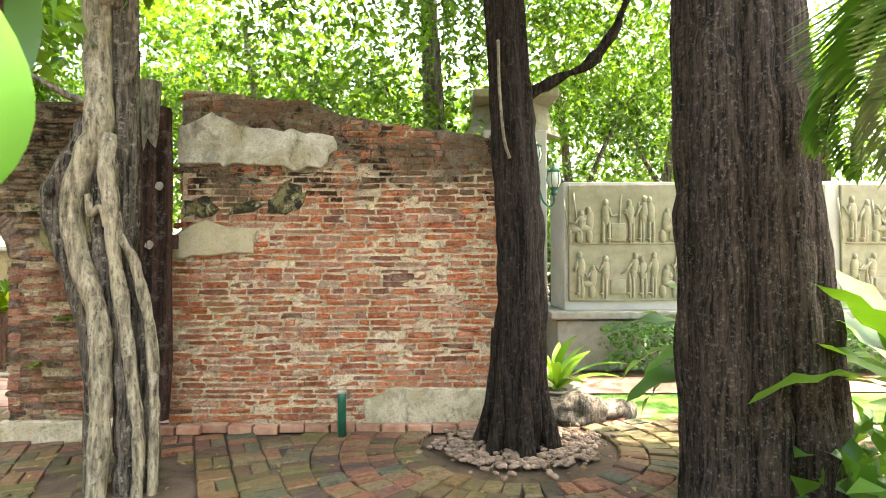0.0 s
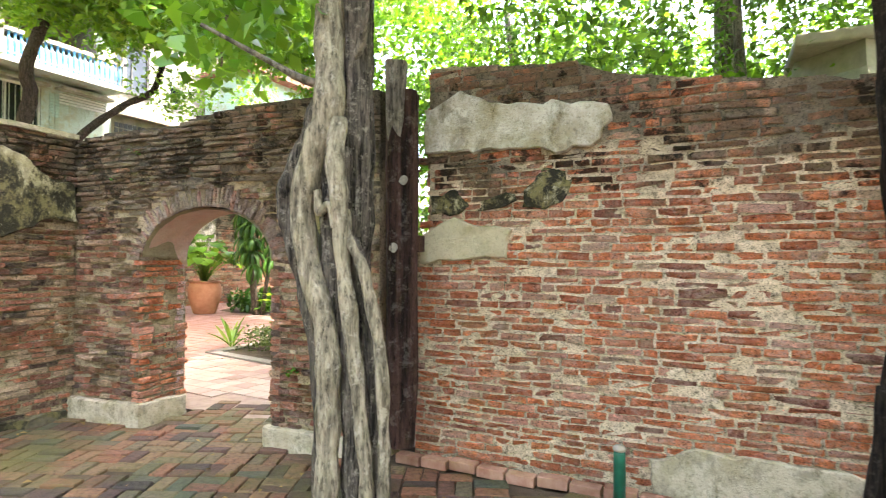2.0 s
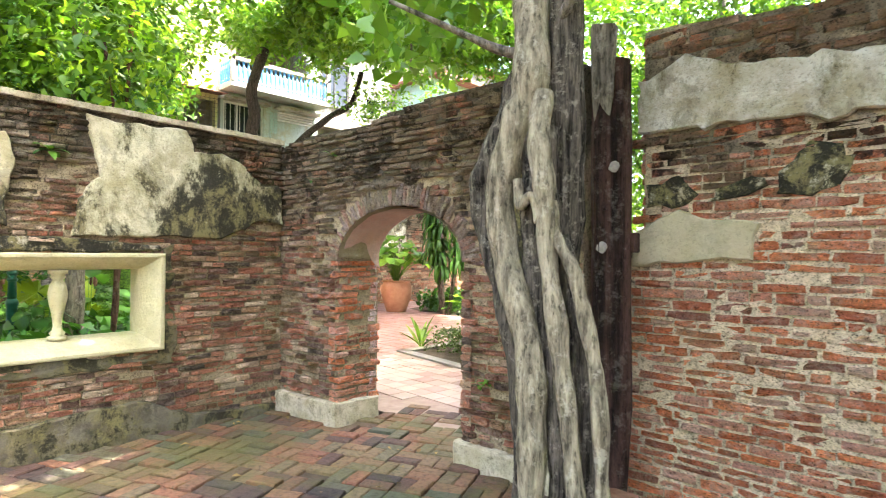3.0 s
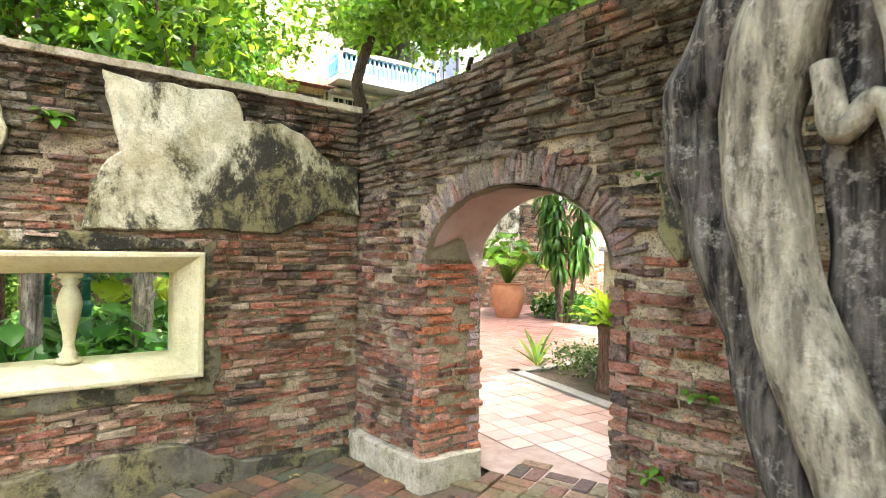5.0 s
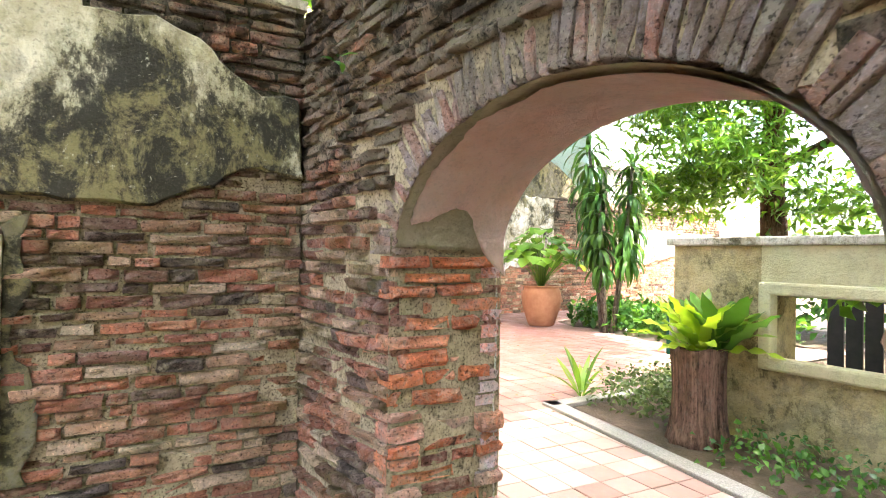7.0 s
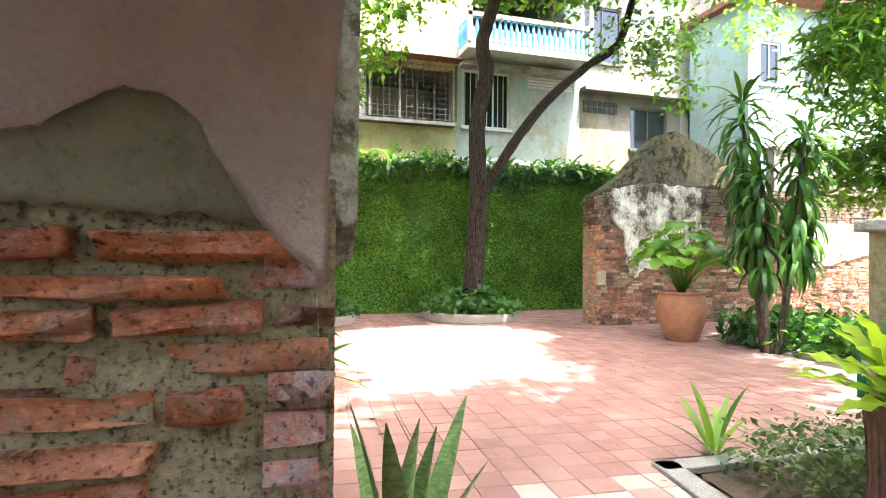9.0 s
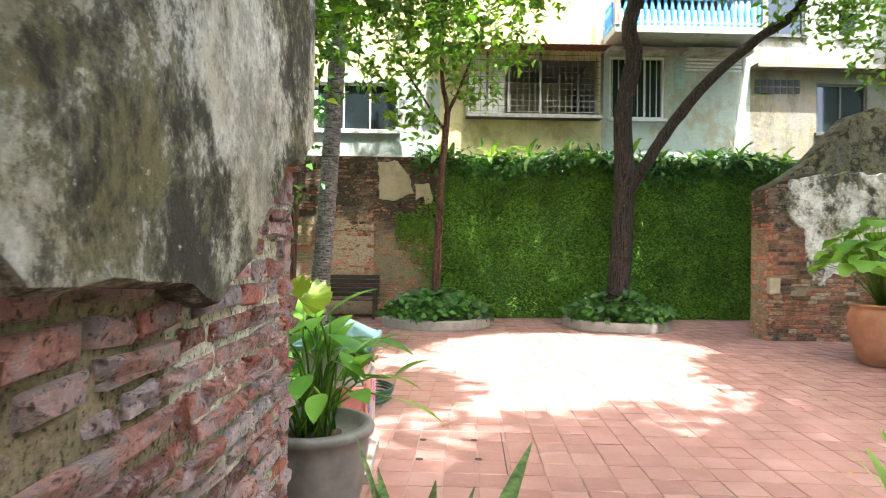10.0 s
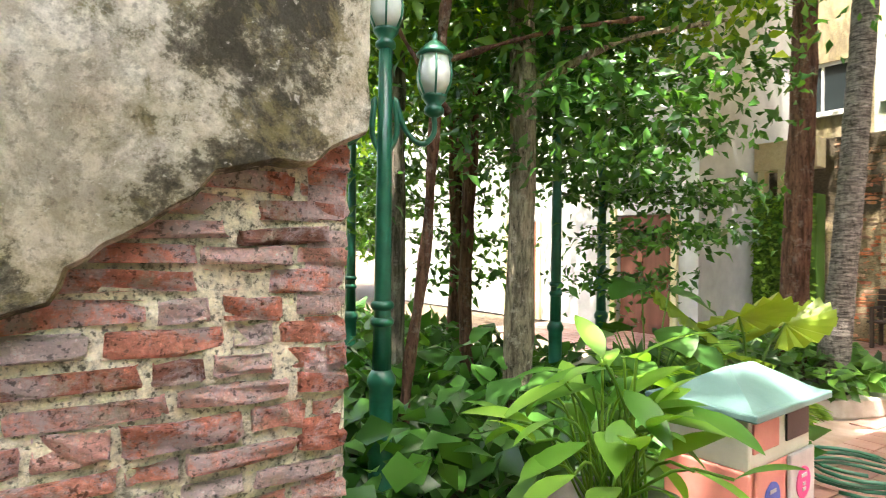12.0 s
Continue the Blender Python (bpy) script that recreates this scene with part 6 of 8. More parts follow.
# ---- ruined wall at the back of the yard ----
def ruin():
    w = empty("wall_ruin", (-13.3, 11, 0), "ruined brick wall with flaking white plaster", "wall", kind="structure")
    Y0, Y1 = 10.98, 21.0

    def top(u):
        return 2.95 - 0.25 * max(0, 1 - u / 0.5) if u < 2.2 else (3.0 if u < 6.0 else 3.1)
    n = 50
    line = [(0.0, -0.1), (Y1 - Y0, -0.1)] + [((Y1 - Y0) * (1 - i / n), top((Y1 - Y0) * (1 - i / n)) + 0.10 * noise.noise((i * 0.7, 1, 2))) for i in range(n + 1)]
    bm = bmesh.new()
    a = [bm.verts.new((-13.32, Y0 + u, z)) for u, z in line]
    b = [bm.verts.new((-13.85, Y0 + u, z)) for u, z in line]
    bm.faces.new(a)
    bm.faces.new(b[::-1])
    for i in range(len(a)):
        j = (i + 1) % len(a)
        bm.faces.new((a[i], b[i], b[j], a[j]))
    part("wall_core", bm, M_MORTAR_DARK, w)
    o = (-13.3, Y0, 0)
    ob, in1 = plaster_patch("plaster_coat", w, o, (0, 1, 0), (1, 0, 0), [(0.35, 2.85), (0.30, 2.3), (0.62, 1.95), (0.66, 1.5), (0.80, 0.95), (1.0, 1.0), (1.15, 1.2), (1.45, 1.15), (2.2, 1.4), (2.6, 1.8), (2.6, 2.95), (1.4, 3.0)], M_PLASTER_GREY, 71, 0.03, 0, 0.06, "flaking white plaster")
    ob, in2 = plaster_patch("plaster_coat", w, o, (0, 1, 0), (1, 0, 0), [(5.0, 1.3), (6.0, 1.2), (7.5, 1.5), (9.5, 1.4), (9.5, 2.2), (5.0, 2.3)], M_PLASTER_PALE, 72, 0.03, 0, 0.06, "flaking white plaster")
    lay_bricks(w, o, (0, 1, 0), (1, 0, 0), Y1 - Y0, 0.0, lambda u: top(u) - 0.02, M_BRICK_BROWN, 73, lambda u, z: False, lambda u, z: in1(u, z) or in2(u, z), None, 0.075, 0.0, 0, (0.24, 0.34, 0.12, 0.16))
    lay_bricks(w, (-13.85, Y0, 0), (1, 0, 0), (0, -1, 0), 0.55, 0.0, lambda u: 2.75, M_BRICK_RED, 74, lambda u, z: False, None, None, 0.075)
    # broken gable behind
    bm = bmesh.new()
    prof = [(12.0, 0), (12.0, 3.0), (12.6, 3.4), (13.1, 3.95), (13.5, 4.38), (13.95, 4.5), (14.4, 4.35), (15.0, 4.1), (15.6, 3.7), (16.0, 3.3), (16.0, 0)]
    a = [bm.verts.new((-14.6, y, z + 0.05 * noise.noise((y * 3, z * 3, 0)))) for y, z in prof]
    b = [bm.verts.new((-15.1, y, z)) for y, z in prof]
    bm.faces.new(a)
    bm.faces.new(b[::-1])
    for i in range(len(a)):
        j = (i + 1) % len(a)
        bm.faces.new((a[i], b[i], b[j], a[j]))
    part("broken_gable", bm, M_PLASTER_DARK, w, "dark stained broken gable")
    part("meter_box", box_bm((0.08, 0.2, 0.28), (-13.26, 11.05, 0.98), 0.01), M_PLASTER_BARE, w, "small beige wall box")


ruin()


# ---- ivy wall, its trees and the bench ----
def ivy_wall():
    w = empty("wall_ivy", (-16.75, 8, 0), "high wall clad in clipped creeping fig, brick showing at one end", "wall", kind="structure")
    part("wall_core", box_bm((0.5, 20.0, 3.75), (-17.0, 10.0, 1.87), 0.02), M_MORTAR_DARK, w)
    lay_bricks(w, (-16.75, 1.6, 0), (0, 1, 0), (1, 0, 0), 3.4, 0.0, lambda u: 3.75, M_BRICK_RED, 91, lambda u, z: False, None, None, 0.075, 0.0, 0, (0.24, 0.34, 0.12, 0.16))
    ob, _ = plaster_patch("plaster_coat", w, (-16.75, 0, 0), (0, 1, 0), (1, 0, 0), [(3.75, 3.6), (4.2, 3.65), (4.5, 3.3), (4.6, 2.9), (4.2, 2.7), (3.8, 2.75)], M_PLASTER_BARE, 93, 0.03, 0, 0.05, "tan plaster remnant")
    plaster_patch("plaster_coat", w, (-16.75, 0, 0), (0, 1, 0), (1, 0, 0), [(4.62, 3.1), (4.95, 3.12), (5.04, 2.9), (5.06, 2.66), (4.9, 2.62), (4.82, 2.8), (4.66, 2.72)], M_PLASTER_BARE, 94, 0.10, 0, 0.05, "tan plaster remnant")
    lay_bricks(w, (-16.66, 2.35, 0), (0, 1, 0), (1, 0, 0), 1.35, 0.9, lambda u: 2.62 - 0.1 * u, M_BRICK_RED, 95, lambda u, z: False, None, None, 0.075, 0.0, 0, (0.24, 0.34, 0.12, 0.16))
    part("brick_pier", box_bm((0.1, 1.35, 2.5), (-16.71, 3.02, 1.3), 0.01), M_MORTAR, w, "thickened brick face")
    rng = np.random.default_rng(5)
    n = 62000
    y, z = rng.uniform(4.2, 14.6, n), rng.uniform(0.0, 3.78, n)
    keep = y > 4.3 + 0.9 * rng.random(n) ** 2 + 0.5 * np.sin(z * 2.1) + (z > 2.4) * 0.7
    y, z = y[keep], z[keep]
    bump = 0.03 * np.sin(y * 2.3 + 1.7 * np.sin(z * 1.9)) + 0.02 * np.sin(z * 3.1 + y * 1.3)
    p = np.stack([-16.70 + bump + rng.uniform(-0.02, 0.06, len(y)), y, z], 1)
    nn = rng.normal(size=p.shape) * 0.3 + np.array([0.8, 0, 0.6])
    mat = leaf_material("creeping_fig", (0.075, 0.18, 0.014), (0.20, 0.35, 0.04), 0.25, 0.9)
    ob = hang(new("creeper", leaves_mesh("creeper", p, nn, 0.06, mat, rng, 0.7)), w)
    ob["kind"] = "stuff"
    m = 3500
    y = rng.uniform(4.6, 14.6, m)
    p = np.stack([-16.85 + rng.uniform(-0.1, 0.5, m), y, 3.55 + rng.normal(size=m) * 0.16 + 0.12 * np.sin(y * 1.7)], 1)
    ob = hang(new("overhang", leaves_mesh("overhang", p, rng.normal(size=p.shape) * 0.6 + np.array([0.6, 0, 0.6]), 0.2, M_LEAF_DARK, rng, 0.3)), w)
    ob["kind"] = "stuff"
    M_FIG = leaf_material("creeper_base", (0.055, 0.13, 0.012), (0.11, 0.21, 0.025), 0.1, 0.8)
    part("creeper_mat", box_bm((0.06, 9.4, 3.7), (-16.74, 9.95, 1.86), 0.01), M_FIG, w, "dense inner mat of creeper")
    # side stretch with piers
    part("wall_piers_base", box_bm((0.4, 2.4, 2.66), (-16.3, 0.35, 1.33), 0.01), M_FIG, w, "creeper-covered base")
    part("wall_piers_beam", box_bm((0.4, 2.4, 0.55), (-16.3, 0.35, 3.42), 0.02), M_PLASTER_BARE, w, "stained tan plaster beam")
    for k in range(6):
        part("pier", box_bm((0.2, 0.13, 0.5), (-16.2, -0.5 + 0.36 * k, 2.9), 0.01), M_PLASTER_BARE, w)
    k = 3000
    p = np.stack([-16.08 + rng.uniform(-0.02, 0.06, k), rng.uniform(-0.8, 1.5, k), rng.uniform(0, 2.68, k)], 1)
    ob = hang(new("creeper", leaves_mesh("creeper", p, rng.normal(size=p.shape) * 0.35 + np.array([0.8, 0, 0.6]), 0.10, mat, rng, 0.62)), w)
    ob["kind"] = "stuff"


ivy_wall()
for k in range(16):
    yy = 5.0 + k * 0.6 + random.Random(k).uniform(-.2, .2)
    f = rosette("wall_fern", (-16.55, yy, 3.72), 9, 0.55 if k % 4 else 0.8, 0.13, 1.4, M_LEAF_MID if k % 2 else M_LEAF_FRESH, "small fern rooted on the wall top", "fern", (10, 75), "ferns on the wall", 200 + k, variants=3, seg=6, waves=0.3)

M_KERB = simple_material("concrete_kerb", (0.26, 0.23, 0.19), (0.38, 0.34, 0.29), 9, 0.85, 0, 0.4, 0.006)


def ring_bed(c, r, seed):
    b = empty("ring_planter", (c[0], c[1], 0), "round concrete planter ring with ivy ground cover", "planter", "ring planters")
    part("ring", lathe([(r, -0.02), (r + 0.02, 0.02), (r + 0.02, 0.17), (r, 0.19), (r - 0.14, 0.19), (r - 0.16, 0.15), (r - 0.16, 0.05)], 40, (c[0], c[1], 0)), M_KERB, b)
    rng = np.random.default_rng(seed)
    n = 1400
    th, q = rng.uniform(0, 6.28, n), (r + 0.02) * np.sqrt(rng.random(n))
    p = np.stack([c[0] + q * np.cos(th), c[1] + q * np.sin(th), 0.18 + 0.52 * (1 - (q / (r + 0.1)) ** 2) * rng.random(n) + 0.05], 1)
    ob = hang(new("ground_cover", leaves_mesh("ground_cover", p, rng.normal(size=p.shape) * 0.5 + np.array([0.2, 0, 0.9]), 0.16, M_LEAF_MID, rng, 0.75)), b)
    ob["kind"] = "stuff"


ring_bed((-15.25, 5.15), 1.10, 61)
ring_bed((-15.15, 8.9), 1.08, 62)
t0 = trunk_thing("slender_tree", [
    ([(-15.2, 5.1, 0), (-15.2, 5.13, 0.6), (-15.2, 5.18, 2.0), (-15.2, 5.24, 3.2), (-15.2, 5.34, 4.4)], 0.10, 0.06),
    ([(-15.2, 5.34, 4.4), (-15.2, 5.2, 5.4), (-15.2, 5.3, 7.2)], 0.05, 0.03), ([(-15.2, 5.34, 4.4), (-15.1, 5.7, 5.2), (-15.1, 6.1, 6.4)], 0.04, 0.02), ([(-15.2, 5.3, 4.0), (-15.0, 4.8, 4.7), (-14.8, 4.3, 5.4)], 0.035, 0.015)], M_BARK_BROWN, "slender tree in a ring planter", 10)
crown(t0, [(-15, 5.2, 5.8, 0.9), (-14.8, 4.2, 6.4, 0.9), (-15, 6.5, 5.8, 0.7), (-15, 5.8, 7.0, 1.0), (-14.6, 4.3, 5.0, 0.7), (-14.8, 4.6, 4.2, 0.5), (-15, 5.9, 4.9, 0.5), (-14.9, 7.0, 6.7, 0.5)], 2600, 0.20, M_LEAF_FRESH, 301, 0.42)
t1 = trunk_thing("forked_tree", [
    ([(-15.1, 8.85, 0), (-15.1, 8.9, 0.8), (-15.1, 8.98, 1.8), (-15.1, 9.02, 3.0), (-15.1, 8.98, 4.4), (-15.1, 9.2, 5.6), (-15.1, 9.1, 6.3), (-15.1, 9.5, 7.6)], 0.24, 0.14),
    ([(-15.1, 9.05, 2.75), (-15.1, 9.4, 3.3), (-15.0, 9.9, 4.1), (-14.9, 10.6, 5.0), (-14.8, 11.6, 5.9), (-14.7, 12.4, 6.5), (-14.7, 12.8, 7.6)], 0.13, 0.08)], M_BARK_DARK, "dark forked tree in a ring planter", 16)
crown(t1, [(-14.6, 12.6, 6.6, 0.9), (-14.4, 13.4, 6.2, 0.9), (-14.4, 13.9, 5.4, 0.6), (-14.6, 11.0, 7.6, 1.0), (-15, 9.5, 8.2, 1.4), (-14.8, 14.2, 7.0, 0.8), (-14.5, 16.4, 7.4, 0.9), (-14.6, 6.9, 6.6, 0.7), (-14.6, 7.8, 7.6, 1.0)], 3000, 0.17, M_LEAF_FRESH, 302)


def bench():
    M = simple_material("dark_bench_wood", (0.025, 0.016, 0.012), (0.07, 0.042, 0.03), 10, 0.6, stretch=(1, 0.1, 1))
    b = empty("garden_bench", (-16.25, 3.1, 0), "dark slatted wooden bench against the brick wall", "bench")
    for k in range(4):
        part("seat_slat", box_bm((0.09, 1.5, 0.03), (-16.02 - 0.11 * k, 3.1, 0.43), 0.006), M, b)
    for k in range(5):
        part("back_slat", box_bm((0.03, 1.5, 0.085), (-16.48 - 0.02 * k, 3.1, 0.52 + 0.1 * k), 0.006), M, b)
    for y in (2.42, 3.78):
        part("arm", box_bm((0.5, 0.06, 0.04), (-16.22, y, 0.66), 0.008), M, b)
        for x in (-16.0, -16.46):
            part("leg", box_bm((0.06, 0.06, 0.66), (x, y, 0.33), 0.006), M, b)


bench()


# ---- houses behind the ivy wall ----
def paint(name, c, stain=0.5, cut=0.6):
    return plaster_material(name, c, tuple(min(1, v * 1.06) for v in c), stain * 0.5, cut, 0.25, 1.2, stain * 0.4)


M_YEL, M_PALE, M_MINT = paint("yellow_house_paint", (0.56, 0.50, 0.26), 0.35, 0.62), paint("pale_green_house_paint", (0.36, 0.41, 0.37), 0.4, 0.60), paint("mint_house_paint", (0.32, 0.44, 0.41), 0.2, 0.7)
M_CONC, M_OFFW, M_BLUEH = paint("raw_concrete", (0.21, 0.195, 0.17), 0.6, 0.52), paint("stained_white_paint", (0.38, 0.365, 0.34), 0.75, 0.53), paint("pale_blue_house_paint", (0.29, 0.36, 0.42), 0.3, 0.66)
# stained beige, taken darker to stand for the shadow on this front
M_BEIGE = paint('stained_shaded_beige_paint', (0.24, 0.195, 0.125), 0.8, 0.49)
M_LBLUE = simple_material("blue_baluster_paint", (0.06, 0.24, 0.52), (0.12, 0.34, 0.62), 8, 0.5)
M_DARKMETAL = simple_material("dark_grille_metal", (0.06, 0.06, 0.055), (0.13, 0.125, 0.11), 10, 0.5, 0.3)
M_RUST = simple_material("rusty_sheet", (0.13, 0.05, 0.03), (0.26, 0.12, 0.08), 6, 0.8)
M_FRAME = simple_material("window_frame_paint", (0.48, 0.48, 0.44), (0.62, 0.62, 0.58), 10, 0.5)
m_gl, nt_gl, b_gl = material("dark_window_glass", 0.06, 0, 0.6)
b_gl.inputs["Base Color"].default_value = (0.015, 0.02, 0.022, 1)
M_GLASS = m_gl
HX = -18.0


def hbox(name, y0, y1, z0, z1, x0, x1, mat, parent, label="", bevel=0.0):
    return part(name, box_bm((x1 - x0, y1 - y0, z1 - z0), ((x0 + x1) / 2, (y0 + y1) / 2, (z0 + z1) / 2), bevel), mat, parent, label)


def facade(parent, mat, y0, y1, z0, z1, holes, x=HX):
    """A front wall with real openings; holes are (y0, y1, z0, z1)."""
    ys = sorted({y0, y1, *[h[0] for h in holes], *[h[1] for h in holes]})
    zs = sorted({z0, z1, *[h[2] for h in holes], *[h[3] for h in holes]})
    bm = bmesh.new()
    for a, b in zip(ys, ys[1:]):
        for c, d in zip(zs, zs[1:]):
            if not any(h[0] <= (a + b) / 2 <= h[1] and h[2] <= (c + d) / 2 <= h[3] for h in holes):
                box_bm((0.22, b - a, d - c), (x - 0.11, (a + b) / 2, (c + d) / 2), bm=bm)
    bmesh.ops.remove_doubles(bm, verts=bm.verts, dist=0.001)
    return part("wall", bm, mat, parent)


def house_window(parent, y0, y1, z0, z1, panes=2, x=HX, frame=None):
    f = frame or M_FRAME
    w = hbox("window", y0 - 0.05, y1 + 0.05, z0 - 0.08, z0, x - 0.1, x + 0.08, f, parent, "window with painted frame")
    for a, b, c, d in ((y0, y0 + 0.06, z0, z1), (y1 - 0.06, y1, z0, z1), (y0 + 0.06, y1 - 0.06, z1 - 0.06, z1), (y0 + 0.06, y1 - 0.06, z0, z0 + 0.05)):
        hbox("frame", a, b, c, d, x - 0.12, x - 0.04, f, w)
    for k in range(panes):
        a, b = y0 + 0.06 + (y1 - y0 - 0.12) * k / panes, y0 + 0.06 + (y1 - y0 - 0.12) * (k + 1) / panes
        hbox("pane", a + 0.02, b - 0.02, z0 + 0.05, z1 - 0.06, x - 0.10, x - 0.085, M_GLASS, w, "dark glass")
        if k:
            hbox("mullion", a - 0.02, a + 0.02, z0 + 0.05, z1 - 0.06, x - 0.11, x - 0.05, f, w)
    return w


def houses():
    h = empty("yellow_house", (HX, 4, 0), "yellow and pale green house with barred windows", "house")
    g = (6.9, 9.33, 5.08, 6.6)
    facade(h, M_YEL, 5.2, 9.4, 0, 12, [g])
    facade(h, M_PALE, 1.85, 5.2, 0, 5.95, [(2.0, 4.15, 4.62, 5.85)])
    facade(h, M_BEIGE, -4.0, 1.85, 0, 12, [(0.25, 1.6, 4.5, 5.55)])
    facade(h, M_YEL, 1.85, 5.2, 5.95, 12, [])
    part('drain_pipe', lathe([(0.05, 3.5), (0.05, 11.0)], 10, (HX + 0.08, -0.2, 0)), M_LBLUE, h, 'blue plastic drain pipe')
    house_window(h, 2.0, 4.15, 4.62, 5.85, 3)
    house_window(h, 0.25, 1.6, 4.5, 5.55, 2)
    hbox("room_back", 6.5, 9.4, 4.9, 6.8, HX - 2.6, HX - 2.5, M_YEL, h)
    hbox("room_ceiling", 6.5, 9.4, 6.7, 6.8, HX - 2.5, HX - 0.23, M_CONC, h)
    for k in (0, 1, 2):
        hbox("sash", 7.8 + k * 0.5, 7.86 + k * 0.5, 5.1, 6.2, HX - 0.2, HX - 0.14, M_DARKMETAL, h)
    hbox("room_floor", 6.5, 9.4, 4.9, 5.0, HX - 2.5, HX - 0.23, M_CONC, h)
    cage = hbox("window", g[0] - 1.02, g[1], g[2] - 0.12, g[2] - 0.03, HX, HX + 0.32, M_DARKMETAL, h, "projecting barred window cage")
    for k in range(23):
        y = 5.92 + k * 0.155
        hbox("bar", y - 0.005, y + 0.005, g[2], 6.62, HX + 0.28, HX + 0.29, M_DARKMETAL, cage)
    for k in range(11):
        z = g[2] + 0.03 + k * 0.145
        hbox("bar", 5.9, 9.36, z - 0.005, z + 0.005, HX + 0.27, HX + 0.28, M_DARKMETAL, cage)
    hbox("blind", 5.9, 6.88, g[2], 6.6, HX + 0.05, HX + 0.08, M_FRAME, cage, "pale drawn blind behind the bars")
    for y in (5.9, 6.4, 6.95, 7.75, 9.33):
        hbox("stile", y - 0.03, y + 0.03, g[2], 6.62, HX + 0.24, HX + 0.30, M_DARKMETAL, cage)
    bm = bmesh.new()
    for k in range(56):
        y = 5.0 + k * 0.08
        box_bm((0.75, 0.05, 0.012), (HX + 0.30, y, 6.74 + 0.014 * (k % 2)), 0, Matrix.Rotation(0.12, 4, "Y"), bm)
        box_bm((0.75, 0.05, 0.012), (HX + 0.30, y + 0.04, 6.75), 0, Matrix.Rotation(0.12, 4, "Y"), bm)
    part("awning", bm, M_RUST, h, "rusty corrugated awning")
    p = empty("green_house", (HX, 11, 0), "pale green house with a blue balustraded balcony", "house")
    facade(p, M_PALE, 9.4, 13.3, 0, 12, [(9.6, 11.05, 5.05, 6.66), (11.6, 13.1, 6.3, 6.66), (9.8, 12.9, 7.9, 10.0)])
    house_window(p, 9.6, 11.05, 5.05, 6.66, 3)
    for k in range(9):
        hbox("bar", 9.66 + k * 0.165, 9.675 + k * 0.165, 5.08, 6.6, HX + 0.02, HX + 0.035, M_FRAME, p)
    hbox("sunshade", 9.5, 11.15, 6.68, 6.76, HX, HX + 0.35, M_OFFW, p)
    hbox("sunshade", 11.45, 13.2, 6.70, 6.78, HX, HX + 0.4, M_OFFW, p)
    for k in range(4):
        hbox("louvre", 11.6, 13.1, 6.32 + k * 0.09, 6.38 + k * 0.09, HX - 0.16, HX - 0.02, M_FRAME, p)
    for k in range(12):
        for j in range(2):
            hbox("vent_block", 11.3 + j * 0.16, 11.43 + j * 0.16, 5.45 + k * 0.095, 5.53 + k * 0.095, HX - 0.005, HX + 0.02, M_MINT, p)
    bal = hbox("balcony", 9.45, 13.2, 6.95, 7.12, HX, HX + 0.9, M_PALE, p, "balcony with blue balusters")
    hbox("rail", 9.45, 13.2, 7.80, 7.92, HX + 0.78, HX + 0.92, M_OFFW, bal)
    pr = [(0.04, 0), (0.05, 0.06), (0.03, 0.12), (0.05, 0.3), (0.055, 0.42), (0.03, 0.58), (0.045, 0.64), (0.045, 0.68)]
    for k in range(22):
        part("baluster", lathe(pr, 8, (HX + 0.85, 9.55 + k * 0.165, 7.12)), M_LBLUE, bal)
    for k in range(5):
        part("baluster", lathe(pr, 8, (HX + 0.1 + k * 0.16, 9.48, 7.12)), M_LBLUE, bal)
    for y in (9.5, 13.15):
        hbox("post", y - 0.06, y + 0.06, 7.12, 10.0, HX + 0.8, HX + 0.92, M_OFFW, bal)
    q = empty("white_house", (HX, 16, 0), "stained white house over a raw concrete ground floor", "house")
    facade(q, M_CONC, 13.3, 16.9, 0, 6.35, [(15.05, 16.4, 4.75, 6.05)])
    house_window(q, 15.05, 16.4, 4.75, 6.05, 2, frame=M_DARKMETAL)
    facade(q, M_OFFW, 13.3, 19.0, 6.35, 10.6, [(13.45, 14.75, 7.3, 9.0), (15.6, 16.2, 7.3, 8.0)])
    facade(q, M_OFFW, 16.9, 19.0, 0, 6.35, [(17.2, 18.4, 5.0, 6.1)])
    house_window(q, 17.2, 18.4, 5.0, 6.1, 2)
    house_window(q, 13.45, 14.75, 7.3, 9.0, 2, frame=M_DARKMETAL)
    house_window(q, 15.6, 16.2, 7.3, 8.0, 1)
    hbox("ledge", 13.3, 19.0, 6.35, 6.45, HX, HX + 0.35, M_CONC, q)
    for j in range(2):
        for k in range(7):
            hbox("vent_block", 13.42 + k * 0.175, 13.55 + k * 0.175, 5.76 + j * 0.2, 5.92 + j * 0.2, HX - 0.002, HX + 0.02, M_BLACK, q)
    hbox("roof_edge", 12.9, 19.4, 10.6, 10.75, HX - 3, HX + 0.7, M_RUST, q)
    r = empty("blue_house", (HX, 21, 0), "pale blue house with shuttered windows", "house")
    facade(r, M_BLUEH, 19.0, 25, 0, 10.6, [(19.9, 21.2, 7.0, 8.6), (22, 23.3, 7.0, 8.6)])
    house_window(r, 19.9, 21.2, 7.0, 8.6, 2)
    house_window(r, 22, 23.3, 7.0, 8.6, 2)
    hbox("roof_edge", 19.4, 25.4, 10.6, 10.75, HX - 3, HX + 0.7, M_RUST, r)
